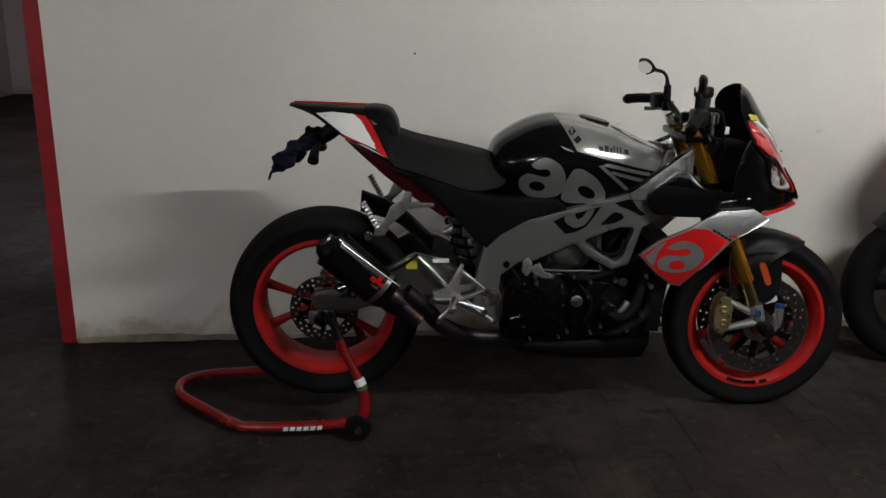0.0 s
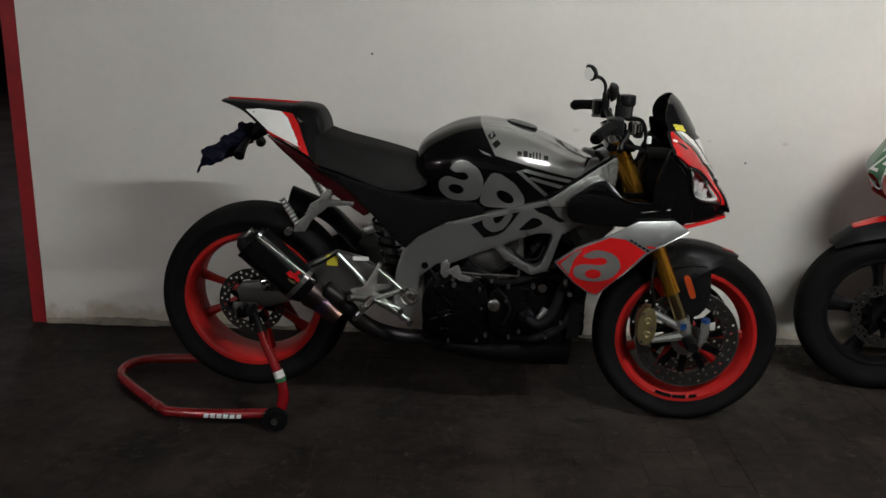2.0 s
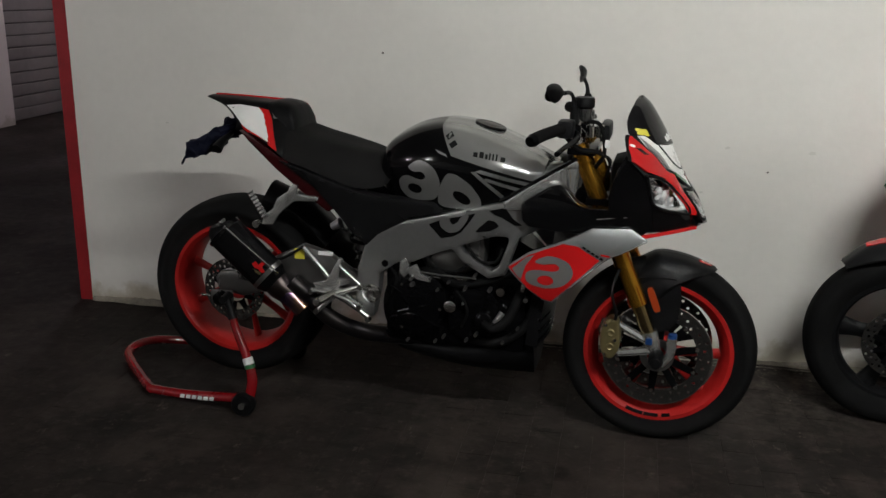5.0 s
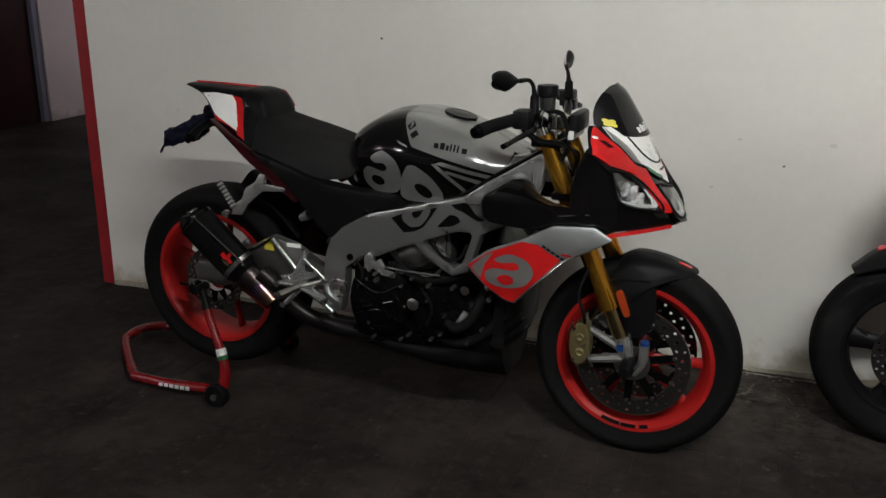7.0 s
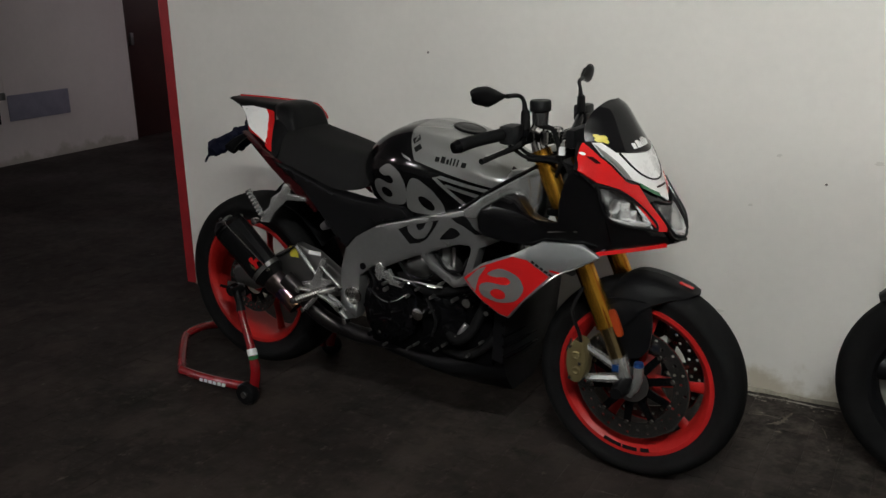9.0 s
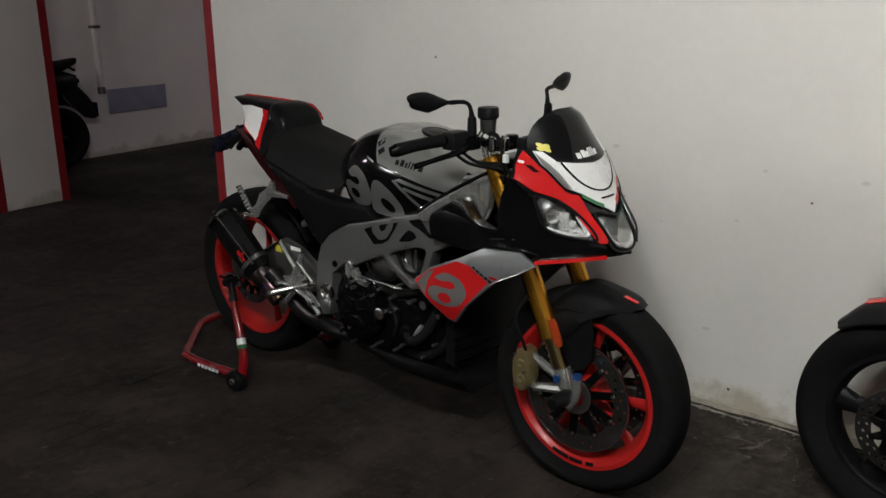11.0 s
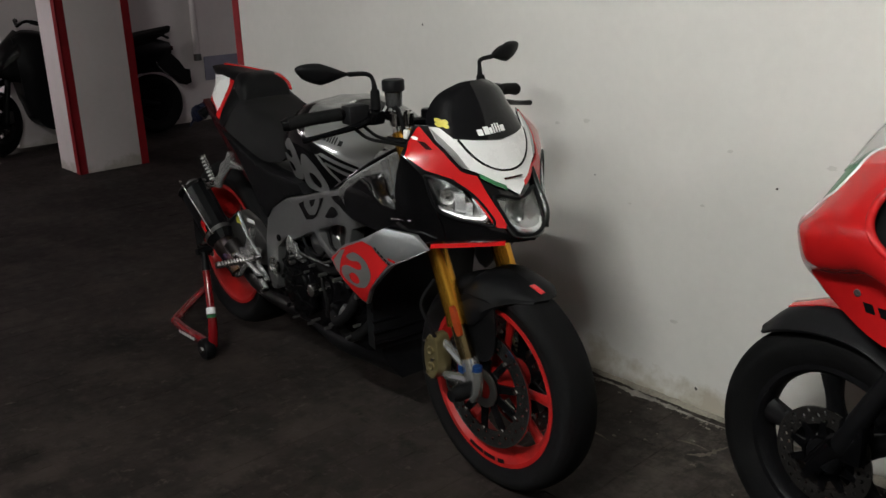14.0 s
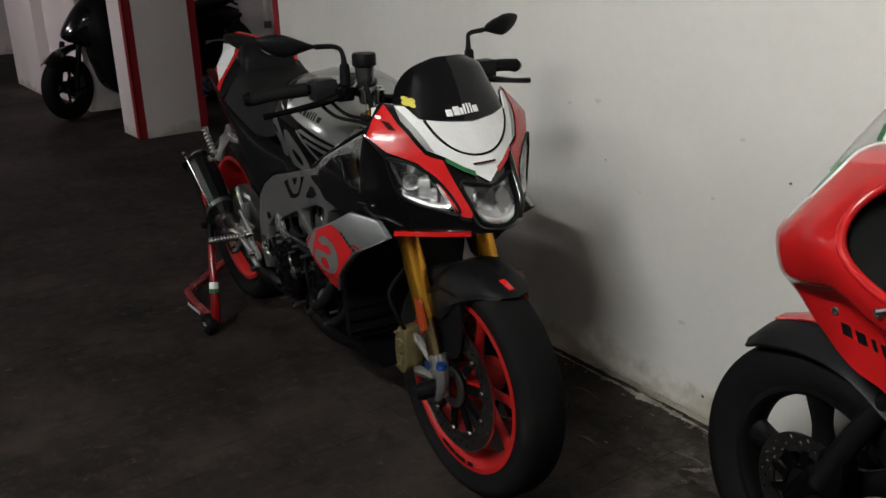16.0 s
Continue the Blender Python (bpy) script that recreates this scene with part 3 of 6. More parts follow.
rear = wheel("rear_wheel", RW, 0.314, 0.19, 0.2285, 0.16, 183, "rim_red", bike, "bright red alloy rear wheel", deep=0.03)
disc("brake_disc", -0.085, 0.075, 0.11, rear)
front = wheel("front_wheel", FW, 0.2985, 0.12, 0.228, 0.098, -21, "rim_red", bike, "bright red alloy front wheel")
for s in (-1, 1):
    disc("brake_disc", 0.062 * s - 0.0025, 0.12, 0.165, front, slim=0.42)
for a0, a1 in ((247, 262), (263, 275), (278, 285)):
    bm = bmesh.new()
    arcs = [[bm.verts.new((math.cos(radians(a)) * r, -0.0505, math.sin(radians(a)) * r)) for a in np.linspace(a0, a1, 8)] for r in (0.2045, 0.2165)]
    for i in range(7):
        bm.faces.new((arcs[0][i], arcs[0][i + 1], arcs[1][i + 1], arcs[1][i]))
    part("rim_mark", bm, "black_satin", front, "dark mark on the rim")

# tank
tank_rows = [
    [(0.385, 0, 0.885), (0.385, -0.0535, 0.88), (0.385, -0.0803, 0.84), (0.39, -0.0642, 0.79)],
    [(0.405, 0, 0.93), (0.405, -0.0749, 0.918), (0.405, -0.1156, 0.86), (0.41, -0.0910, 0.785)],
    [(0.45, 0, 0.966), (0.45, -0.0984, 0.948), (0.45, -0.1498, 0.87), (0.45, -0.1231, 0.775)],
    [(0.52, 0, 0.999), (0.52, -0.1177, 0.978), (0.52, -0.1766, 0.885), (0.52, -0.1498, 0.765)],
    [(0.60, 0, 1.012), (0.60, -0.1284, 0.99), (0.60, -0.1905, 0.89), (0.60, -0.1605, 0.755)],
    [(0.70, 0, 0.998), (0.70, -0.1284, 0.975), (0.70, -0.1905, 0.88), (0.70, -0.1658, 0.752)],
    [(0.80, 0, 0.963), (0.80, -0.1177, 0.945), (0.80, -0.1733, 0.88), (0.80, -0.1605, 0.785)],
    [(0.88, 0, 0.926), (0.88, -0.0963, 0.915), (0.88, -0.1445, 0.875), (0.88, -0.1391, 0.83)],
    [(0.94, 0, 0.898), (0.94, -0.0749, 0.892), (0.94, -0.1070, 0.878), (0.94, -0.1070, 0.86)],
]


def tank_paint():
    """Black paint behind and below two straight edges, silver ahead of them."""
    m = material("tank_paint", (0.003, 0.003, 0.0034), 0.13, coat=0.12, spec=0.22)
    nt = m.node_tree
    b = nt.nodes["Principled BSDF"]
    old = b.inputs["Base Color"].links[0].from_socket
    co = nt.nodes["Texture Coordinate"]
    fac = None
    for n, d in (((0.873, 0, 0.488), 1.0055), ((0.27, 0, 0.963), 1.0575)):
        dot = nt.nodes.new("ShaderNodeVectorMath")
        dot.operation = "DOT_PRODUCT"
        dot.inputs[1].default_value = n
        nt.links.new(co.outputs["Object"], dot.inputs[0])
        gt = nt.nodes.new("ShaderNodeMath")
        gt.operation = "GREATER_THAN"
        gt.inputs[1].default_value = d
        nt.links.new(dot.outputs["Value"], gt.inputs[0])
        if fac is None:
            fac = gt.outputs[0]
        else:
            mul = nt.nodes.new("ShaderNodeMath")
            mul.operation = "MULTIPLY"
            nt.links.new(fac, mul.inputs[0])
            nt.links.new(gt.outputs[0], mul.inputs[1])
            fac = mul.outputs[0]
    mix = nt.nodes.new("ShaderNodeMix")
    mix.data_type = "RGBA"
    mix.inputs["B"].default_value = (0.29, 0.29, 0.285, 1)
    nt.links.new(old, mix.inputs["A"])
    nt.links.new(fac, mix.inputs["Factor"])
    nt.links.new(mix.outputs["Result"], b.inputs["Base Color"])
    mm = nt.nodes.new("ShaderNodeMath")
    mm.operation = "MULTIPLY"
    mm.inputs[1].default_value = 0.6
    nt.links.new(fac, mm.inputs[0])
    nt.links.new(mm.outputs[0], b.inputs["Metallic"])
    return m


M["tank"] = tank_paint()
tank = part("fuel_tank", hull(tank_rows, 20, 48), "tank", bike, "black and silver painted fuel tank", keep="tank")

for s in (-1, 1):
    part("rounded_mark", decal([rounded([(0.497, 0.878), (0.543, 0.906), (0.59, 0.882), (0.608, 0.84), (0.598, 0.79), (0.575, 0.774), (0.50, 0.772), (0.468, 0.80), (0.468, 0.835), (0.495, 0.853), (0.545, 0.838), (0.563, 0.85), (0.55, 0.868), (0.52, 0.862)], 4, 0.4), oval(0.522, 0.81, 0.024, 0.0155, 18, -8)], "tank", s), "silver", tank, "large rounded silver mark")
    part("rounded_mark", decal([rounded([(0.594, 0.77), (0.604, 0.825), (0.628, 0.868), (0.655, 0.868), (0.70, 0.838), (0.73, 0.795), (0.732, 0.764), (0.70, 0.757), (0.615, 0.757)], 4, 0.3), oval(0.672, 0.793, 0.03, 0.017, 18, -32)], "tank", s), "silver", tank, "large rounded silver mark")
    for bar in ([(0.712, 0.877), (0.73, 0.883), (0.872, 0.846), (0.868, 0.836)], [(0.736, 0.853), (0.748, 0.859), (0.857, 0.826), (0.838, 0.82)], [(0.702, 0.876), (0.716, 0.877), (0.806, 0.798), (0.792, 0.796)]):
        part("silver_stripe", decal([bar], "tank", s, 0.0016), "silver", tank, "slanting silver stripe on the tank")
    part("silver_tick", decal([[(0.587, 0.936), (0.622, 0.923), (0.628, 0.916), (0.60, 0.925)]], "tank", s, 0.0016, 0.5), "silver", tank)
    for i, (x, w, h) in enumerate(((0.704, 0.013, 0.013), (0.722, 0.013, 0.017), (0.739, 0.008, 0.013), (0.750, 0.005, 0.018), (0.760, 0.005, 0.018), (0.770, 0.005, 0.018), (0.784, 0.014, 0.013))):
        z = 0.921 - 0.16 * (x - 0.70)
        part("dark_bar", decal([[(x, z), (x + w, z - 0.16 * w), (x + w, z + h - 0.16 * w), (x, z + h)]], "tank", s, 0.0016, 0.5), "black_satin", tank, "short dark bar")
    for x, z in ((0.597, 0.995), (0.612, 0.974), (0.627, 0.952)):
        part("dark_bar", decal([[(x, z), (x + 0.016, z + 0.012), (x + 0.027, z), (x + 0.011, z - 0.012)]], "tank", s, 0.0016, 0.5), "black_satin", tank, "short dark bar")
cap = part("filler_cap", turned([(-0.004, 0.05), (0.0015, 0.05), (0.0035, 0.044), (0.002, 0.038), (0.0035, 0.03), (0.0035, 0.0)], 32, "z", (0, 0, 0)), "black_metal", tank, "flush black filler cap")
cap.matrix_basis = pose(0.72, 0, 0.992, 0, 14, 0)

# seat, tail and the panels below
seat_rows = [
    [(0.065, 0, 0.975), (0.065, -0.055, 0.974), (0.065, -0.095, 0.957), (0.066, -0.14, 0.915), (0.075, -0.165, 0.88)],
    [(0.10, 0, 0.962), (0.10, -0.062, 0.961), (0.10, -0.104, 0.945), (0.10, -0.146, 0.903), (0.105, -0.168, 0.868)],
    [(0.16, 0, 0.941), (0.16, -0.07, 0.94), (0.16, -0.115, 0.926), (0.16, -0.152, 0.884), (0.165, -0.17, 0.85)],
    [(0.23, 0, 0.924), (0.23, -0.07, 0.923), (0.23, -0.115, 0.91), (0.23, -0.152, 0.865), (0.235, -0.166, 0.825)],
    [(0.32, 0, 0.905), (0.32, -0.055, 0.904), (0.32, -0.095, 0.892), (0.32, -0.14, 0.845), (0.325, -0.156, 0.795)],
    [(0.39, 0, 0.888), (0.39, -0.04, 0.887), (0.39, -0.07, 0.876), (0.395, -0.115, 0.845), (0.40, -0.14, 0.80)],
    [(0.43, 0, 0.87), (0.43, -0.04, 0.87), (0.43, -0.062, 0.862), (0.43, -0.105, 0.845), (0.43, -0.135, 0.815)],
]
part("seat", hull(seat_rows, 14, 30), "seat", bike, "matt black padded rider seat")
tail_rows = [
    [(-0.235, 0, 1.045), (-0.235, -0.018, 1.045), (-0.235, -0.03, 1.043), (-0.235, -0.034, 1.04), (-0.23, -0.02, 1.036)],
    [(-0.167, 0, 1.043), (-0.167, -0.03, 1.042), (-0.167, -0.046, 1.036), (-0.167, -0.058, 1.024), (-0.16, -0.045, 1.01)],
    [(-0.07, 0, 1.038), (-0.07, -0.04, 1.036), (-0.07, -0.062, 1.024), (-0.07, -0.092, 0.995), (-0.065, -0.13, 0.957)],
    [(0.0, 0, 1.034), (0.0, -0.045, 1.03), (0.0, -0.068, 1.01), (0.0, -0.105, 0.975), (0.005, -0.152, 0.932)],
    [(0.045, 0, 1.03), (0.045, -0.05, 1.02), (0.045, -0.078, 0.998), (0.045, -0.118, 0.96), (0.05, -0.17, 0.91)],
    [(0.07, 0, 1.005), (0.07, -0.05, 0.995), (0.07, -0.085, 0.975), (0.07, -0.125, 0.94), (0.075, -0.176, 0.892)],
    [(0.085, 0, 0.972), (0.085, -0.05, 0.965), (0.085, -0.09, 0.95), (0.085, -0.13, 0.92), (0.09, -0.176, 0.88)],
]
tail = part("tail_cowl", hull(tail_rows, 18, 40), "black_satin", bike, "black tail cowl with white and red side panels", keep="tail")
for s in (-1, 1):
    part("white_panel", decal([[(-0.15, 1.021), (-0.1, 1.025), (-0.035, 1.018), (-0.012, 1.0), (0.043, 0.921), (-0.066, 0.965)]], "tail", s, 0.0026), "white", tail, "white tail panel")
    part("red_stripe", decal([[(-0.035, 1.018), (0.0, 1.012), (0.024, 0.985), (0.072, 0.898), (0.043, 0.914), (-0.012, 1.0)]], "tail", s, 0.0026), "red", tail, "red tail stripe")
    part("red_lower_edge", decal([[(-0.074, 0.969), (-0.066, 0.965), (0.043, 0.921), (0.056, 0.906), (-0.06, 0.957)]], "tail", s, 0.0026), "red", tail, "red lower edge of the tail panel")
    part("grey_panel", decal([[(0.0, 1.022), (0.02, 1.022), (0.038, 0.99), (0.028, 0.988)]], "tail", s, 0.002), "grey", tail, "grey tail panel")
top = sheet([[(-0.225, 0.008, 1.047), (-0.225, 0.022, 1.047), (-0.225, 0.034, 1.044)], [(-0.12, 0.03, 1.042), (-0.12, 0.045, 1.04), (-0.12, 0.06, 1.032)], [(-0.02, 0.045, 1.036), (-0.02, 0.062, 1.032), (-0.02, 0.082, 1.018)], [(0.04, 0.05, 1.032), (0.04, 0.075, 1.027), (0.04, 0.098, 1.008)], [(0.075, 0.05, 1.024), (0.075, 0.075, 1.018), (0.075, 0.1, 0.995)], [(0.09, 0.05, 0.99), (0.09, 0.075, 0.985), (0.09, 0.1, 0.97)]], 10, 24, 0.006)
part("red_top", top, "red", tail, "red upper edge of the tail")
part("seat_pad", hull([[(-0.005, 0, 1.038), (-0.005, -0.045, 1.034), (-0.005, -0.058, 1.02), (-0.005, -0.06, 1.0)], [(0.03, 0, 1.042), (0.03, -0.058, 1.036), (0.032, -0.082, 1.012), (0.035, -0.092, 0.97)], [(0.075, 0, 1.032), (0.075, -0.06, 1.025), (0.078, -0.088, 0.998), (0.08, -0.096, 0.955)], [(0.097, 0, 1.0), (0.097, -0.058, 0.995), (0.098, -0.082, 0.975), (0.1, -0.09, 0.94)], [(0.105, 0, 0.965), (0.105, -0.05, 0.962), (0.105, -0.07, 0.95), (0.105, -0.08, 0.935)]], 14, 22), "black_satin", tail, "smooth black hump behind the seat")


def wide(x, z):
    return 0.17 + 0.01 * max(0, min(1, (x - 0.05) / 0.3))


for s in (-1, 1):
    part("subframe_cover", slab([[(-0.06, 0.957), (0.072, 0.888), (0.19, 0.80), (0.262, 0.728), (0.24, 0.715), (0.15, 0.775), (0.062, 0.842)]], wide, 0.05, s, bevel=0.006), "dark_red", bike, "very dark red lower tail panel")
    part("side_cover", slab([[(0.075, 0.872), (0.16, 0.845), (0.33, 0.79), (0.42, 0.778), (0.585, 0.77), (0.615, 0.742), (0.502, 0.712), (0.41, 0.66), (0.37, 0.62), (0.33, 0.65), (0.262, 0.728), (0.19, 0.80)]], lambda x, z: wide(x, z) + 0.008, 0.06, s, bevel=0.006), "black_satin", bike, "satin black side cover below the seat")

# plate bracket wrapped in dark blue cloth
bracket = part("plate_bracket", pipe([(-0.08, 0, 0.985), (-0.13, 0, 0.945), (-0.2, 0, 0.91), (-0.28, 0, 0.845)], [0.03, 0.026, 0.022, 0.012], 10, 16), "black_satin", bike, "black number plate bracket")
bm = pipe([(-0.11, 0, 0.965), (-0.14, 0, 0.95), (-0.17, 0, 0.935), (-0.2, 0, 0.915), (-0.225, 0, 0.895), (-0.25, 0, 0.872), (-0.27, 0, 0.85)], [0.012, 0.014, 0.026, 0.017, 0.027, 0.016, 0.003], 18, 44, flat=1.3)
pipe([(-0.14, -0.01, 0.94), (-0.185, -0.04, 0.925), (-0.215, -0.068, 0.905), (-0.24, -0.088, 0.888), (-0.265, -0.102, 0.868), (-0.283, -0.11, 0.846), (-0.297, -0.115, 0.828)], [0.01, 0.02, 0.014, 0.024, 0.02, 0.009, 0.002], 16, 40, bm=bm, flat=1.2)
for v in bm.verts:
    v.co += 0.013 * noise.noise_vector(v.co * 30) + 0.007 * noise.noise_vector(v.co * 75)
part("cloth_wrap", bm, "navy", bracket, "crumpled dark blue cloth wrapped round it")
for s in (-1, 1):
    part("indicator", pipe([(-0.15, -0.04 * s, 0.925), (-0.155, -0.10 * s, 0.905), (-0.157, -0.135 * s, 0.885)], [0.008, 0.014, 0.018], 10, 8), "black_satin", bracket)

# frame
FR_OUT = [(0.926, 0.905), (0.893, 0.838), (0.818, 0.794), (0.682, 0.757), (0.502, 0.711), (0.416, 0.686), (0.364, 0.621), (0.34, 0.548), (0.33, 0.436), (0.355, 0.376), (0.392, 0.386), (0.41, 0.475), (0.415, 0.531),
          (0.47, 0.573), (0.52, 0.578), (0.60, 0.615), (0.645, 0.632), (0.68, 0.592), (0.761, 0.547), (0.812, 0.562), (0.85, 0.68), (0.915, 0.708), (0.935, 0.76), (0.96, 0.86), (0.958, 0.905)]
FR_HOLE = [(0.662, 0.64), (0.768, 0.572), (0.792, 0.588), (0.826, 0.683), (0.775, 0.682)]


def frame_w(x, z):
    t = max(0, min(1, (x - 0.45) / 0.25))
    f = max(0, min(1, (x - 0.82) / 0.14))
    return 0.183 - 0.085 * f * f


def below_edge(pts):
    """Keeps a mark clear of the spar's rounded upper edge."""
    return [(x, min(z, float(np.interp(x, (0.416, 0.502, 0.682, 0.818, 0.893), (0.686, 0.711, 0.757, 0.794, 0.838))) - 0.017)) for x, z in pts]


for s in (-1, 1):
    keep = "frame" if s < 0 else False
    fr = part("frame_spar", slab([FR_OUT, rounded(FR_HOLE, 4, 0.22)], frame_w, 0.05, s, bevel=0.009), "alloy", bike, "cast aluminium frame spar", keep=keep)
    if s < 0:
        part("spar_bolt", bolt(0.432, -0.183, 0.568, 0.011, 0.004), "black_metal", fr)
        part("dark_mark", decal([below_edge([(0.572, 0.705), (0.612, 0.73), (0.66, 0.75), (0.718, 0.768), (0.702, 0.724), (0.674, 0.687), (0.649, 0.672), (0.612, 0.664)])], "frame", -1), "black_gloss", fr, "black painted mark on the spar")
        part("dark_mark", decal([below_edge([(0.76, 0.776), (0.80, 0.787), (0.812, 0.77), (0.835, 0.74), (0.86, 0.722), (0.84, 0.72), (0.80, 0.742), (0.775, 0.75)])], "frame", -1), "black_gloss", fr, "black painted mark on the spar")
        part("dark_mark", decal([rounded([(0.715, 0.69), (0.735, 0.712), (0.757, 0.733), (0.778, 0.73), (0.792, 0.715), (0.765, 0.698)], 4, 0.3)], "frame", -1), "black_gloss", fr, "black painted mark on the spar")
        part("grey_mark", decal([rounded(below_edge([(0.605, 0.728), (0.61, 0.70), (0.635, 0.682), (0.668, 0.69), (0.69, 0.72), (0.70, 0.748), (0.674, 0.742), (0.664, 0.719), (0.648, 0.709), (0.638, 0.722), (0.642, 0.739)]), 4, 0.3)], "frame", -1, 0.0022), "alloy", fr, "bare metal mark on the spar")
        part("spar_edge", pipe([(0.416, -frame_w(0.416, 0) + 0.032, 0.689), (0.502, -frame_w(0.502, 0) + 0.032, 0.715), (0.682, -frame_w(0.682, 0) + 0.032, 0.761), (0.818, -frame_w(0.818, 0) + 0.032, 0.799), (0.893, -frame_w(0.893, 0) + 0.032, 0.843), (0.926, -frame_w(0.926, 0) + 0.032, 0.908)], 0.007, 8, 40), "black_gloss", fr, "black rubber edge along the spar")
    sub = part("pivot_cap", turned([(0.0, 0.03), (0.008, 0.03), (0.01, 0.024), (0.004, 0.02), (0.006, 0.012), (0.014, 0.01)], 24, "y", (0.387, 0.0, 0.465)), "steel", fr)
    sub.matrix_basis = pose(0, 0.181 * s, 0) @ Matrix.Diagonal((1, s, 1, 1))

# engine and radiator, dark
bm = box(0.42, 0.88, -0.155, 0.155, 0.30, 0.55, 0.03)
engine = part("engine", bm, "black_metal", bike, "black V4 engine with crankcase covers")
for s in (-1, 1):
    part("crankcase_cover", slab([rounded([(0.425, 0.36), (0.42, 0.47), (0.46, 0.545), (0.55, 0.56), (0.625, 0.51), (0.635, 0.42), (0.59, 0.345), (0.50, 0.325)], 5, 0.45)], lambda x, z: 0.195 - 1.6 * ((x - 0.53) ** 2 + (z - 0.44) ** 2), 0.05, s, bevel=0.008), "black_metal", engine)
    part("side_case", slab([rounded([(0.635, 0.36), (0.63, 0.48), (0.70, 0.51), (0.79, 0.49), (0.80, 0.40), (0.74, 0.34), (0.68, 0.33)], 5, 0.4)], lambda x, z: 0.178 - 1.5 * ((x - 0.71) ** 2 + (z - 0.42) ** 2), 0.04, s, bevel=0.006), "black_metal", engine)
    part("cover_rib", pipe([(0.45, 0.185 * s, 0.50), (0.53, 0.196 * s, 0.47), (0.60, 0.183 * s, 0.50)], 0.006, 8, 12), "black_metal", engine)
    part("cover_rib", pipe([(0.45, 0.183 * s, 0.39), (0.53, 0.196 * s, 0.415), (0.60, 0.183 * s, 0.38)], 0.006, 8, 12), "black_metal", engine)
part("filler_cap", turned([(-0.215, 0.014), (-0.212, 0.019), (-0.195, 0.02), (-0.16, 0.018)], 20, "y", (0.65, 0, 0.455)), "steel", engine)
for (x0, z0, x1, z1) in ((0.52, 0.52, 0.46, 0.68), (0.72, 0.52, 0.82, 0.66)):
    part("cylinder_head", pipe([(x0, 0, z0), (x1, 0, z1)], 0.09, 6, flat=1.4), "black_metal", engine)
for i in range(10):
    a = 2 * math.pi * i / 10
    part("bolt", bolt(0.53 + 0.097 * math.cos(a), -0.178, 0.44 + 0.1 * math.sin(a), 0.006, 0.008), "black_metal", engine)
for x, z in ((0.66, 0.50), (0.76, 0.47), (0.77, 0.37), (0.65, 0.34), (0.47, 0.56), (0.44, 0.34), (0.83, 0.52), (0.84, 0.36)):
    part("bolt", bolt(x, -0.166, z, 0.0075, 0.014), "black_metal", engine)
part("water_pipe", pipe([(0.55, -0.15, 0.545), (0.60, -0.175, 0.555), (0.66, -0.17, 0.52), (0.74, -0.16, 0.53), (0.86, -0.13, 0.57)], 0.014, 10, 26), "rubber", engine)
part("water_pipe", pipe([(0.70, -0.14, 0.33), (0.80, -0.17, 0.34), (0.88, -0.16, 0.40), (0.9, -0.14, 0.47)], 0.015, 10, 26), "rubber", engine)
part("bracket", slab([[(0.50, 0.555), (0.535, 0.575), (0.55, 0.545), (0.585, 0.535), (0.58, 0.52), (0.54, 0.525), (0.515, 0.54)]], 0.19, 0.012, -1, 1, 0.002), "bright_alloy", engine, "small alloy bracket")
for x, z, r in ((0.521, 0.529, 0.007), (0.525, 0.511, 0.009), (0.641, 0.529, 0.006), (0.582, 0.536, 0.005), (0.693, 0.513, 0.007), (0.723, 0.558, 0.006), (0.77, 0.516, 0.008), (0.627, 0.348, 0.006), (0.731, 0.367, 0.007), (0.883, 0.497, 0.01)):
    part("screw", bolt(x, -0.188, z, r * 0.75, 0.016), "dull_steel", engine)
part("oil_line", pipe([(0.78, -0.19, 0.395), (0.80, -0.197, 0.425), (0.812, -0.19, 0.445)], 0.011, 10, 10), "alloy", engine, "short alloy oil line")
part("name_plate", pipe([(0.498, -0.192, 0.404), (0.525, -0.194, 0.408)], 0.005, 8), "dark_red", engine)
part("name_plate", pipe([(0.54, -0.194, 0.411), (0.566, -0.192, 0.414)], 0.005, 8), "dark_red", engine)
part("rail", pipe([(0.575, -0.17, 0.533), (0.70, -0.165, 0.53), (0.76, -0.16, 0.54)], 0.005, 8), "steel", engine, "thin bright rail")
part("throttle_cover", box(0.60, 0.74, -0.13, 0.13, 0.57, 0.66, 0.02), "dull_steel", engine, "dull alloy cylinder cover")
for x in (0.615, 0.65, 0.685, 0.72):
    part("cooling_fin", box(x, x + 0.006, -0.14, 0.14, 0.575, 0.655, 0.002), "dull_steel", engine)
part("cable", pipe([(0.43, -0.15, 0.64), (0.46, -0.17, 0.60), (0.48, -0.165, 0.54), (0.46, -0.16, 0.48)], 0.005, 6, 20), "rubber", engine)
part("sensor", turned([(-0.175, 0.014), (-0.16, 0.018), (-0.15, 0.018)], 14, "y", (0.80, 0, 0.505)), "steel", engine)
dome = part("cylinder_dome", turned([(0.0, 0.095), (0.03, 0.092), (0.055, 0.075), (0.07, 0.04), (0.073, 0.0)], 28, "y", (0, 0, 0)), "dull_steel", engine, "dull cast alloy cylinder head cover")
dome.matrix_basis = pose(0.625, -0.085, 0.585) @ Matrix.Diagonal((1, -1, 0.75, 1))
for k in range(5):
    x = 0.575 + 0.028 * k
    part("cover_bolt", bolt(x, -0.15, 0.60 + 0.028 * math.sin(math.pi * k / 4), 0.006, 0.008), "steel", engine)
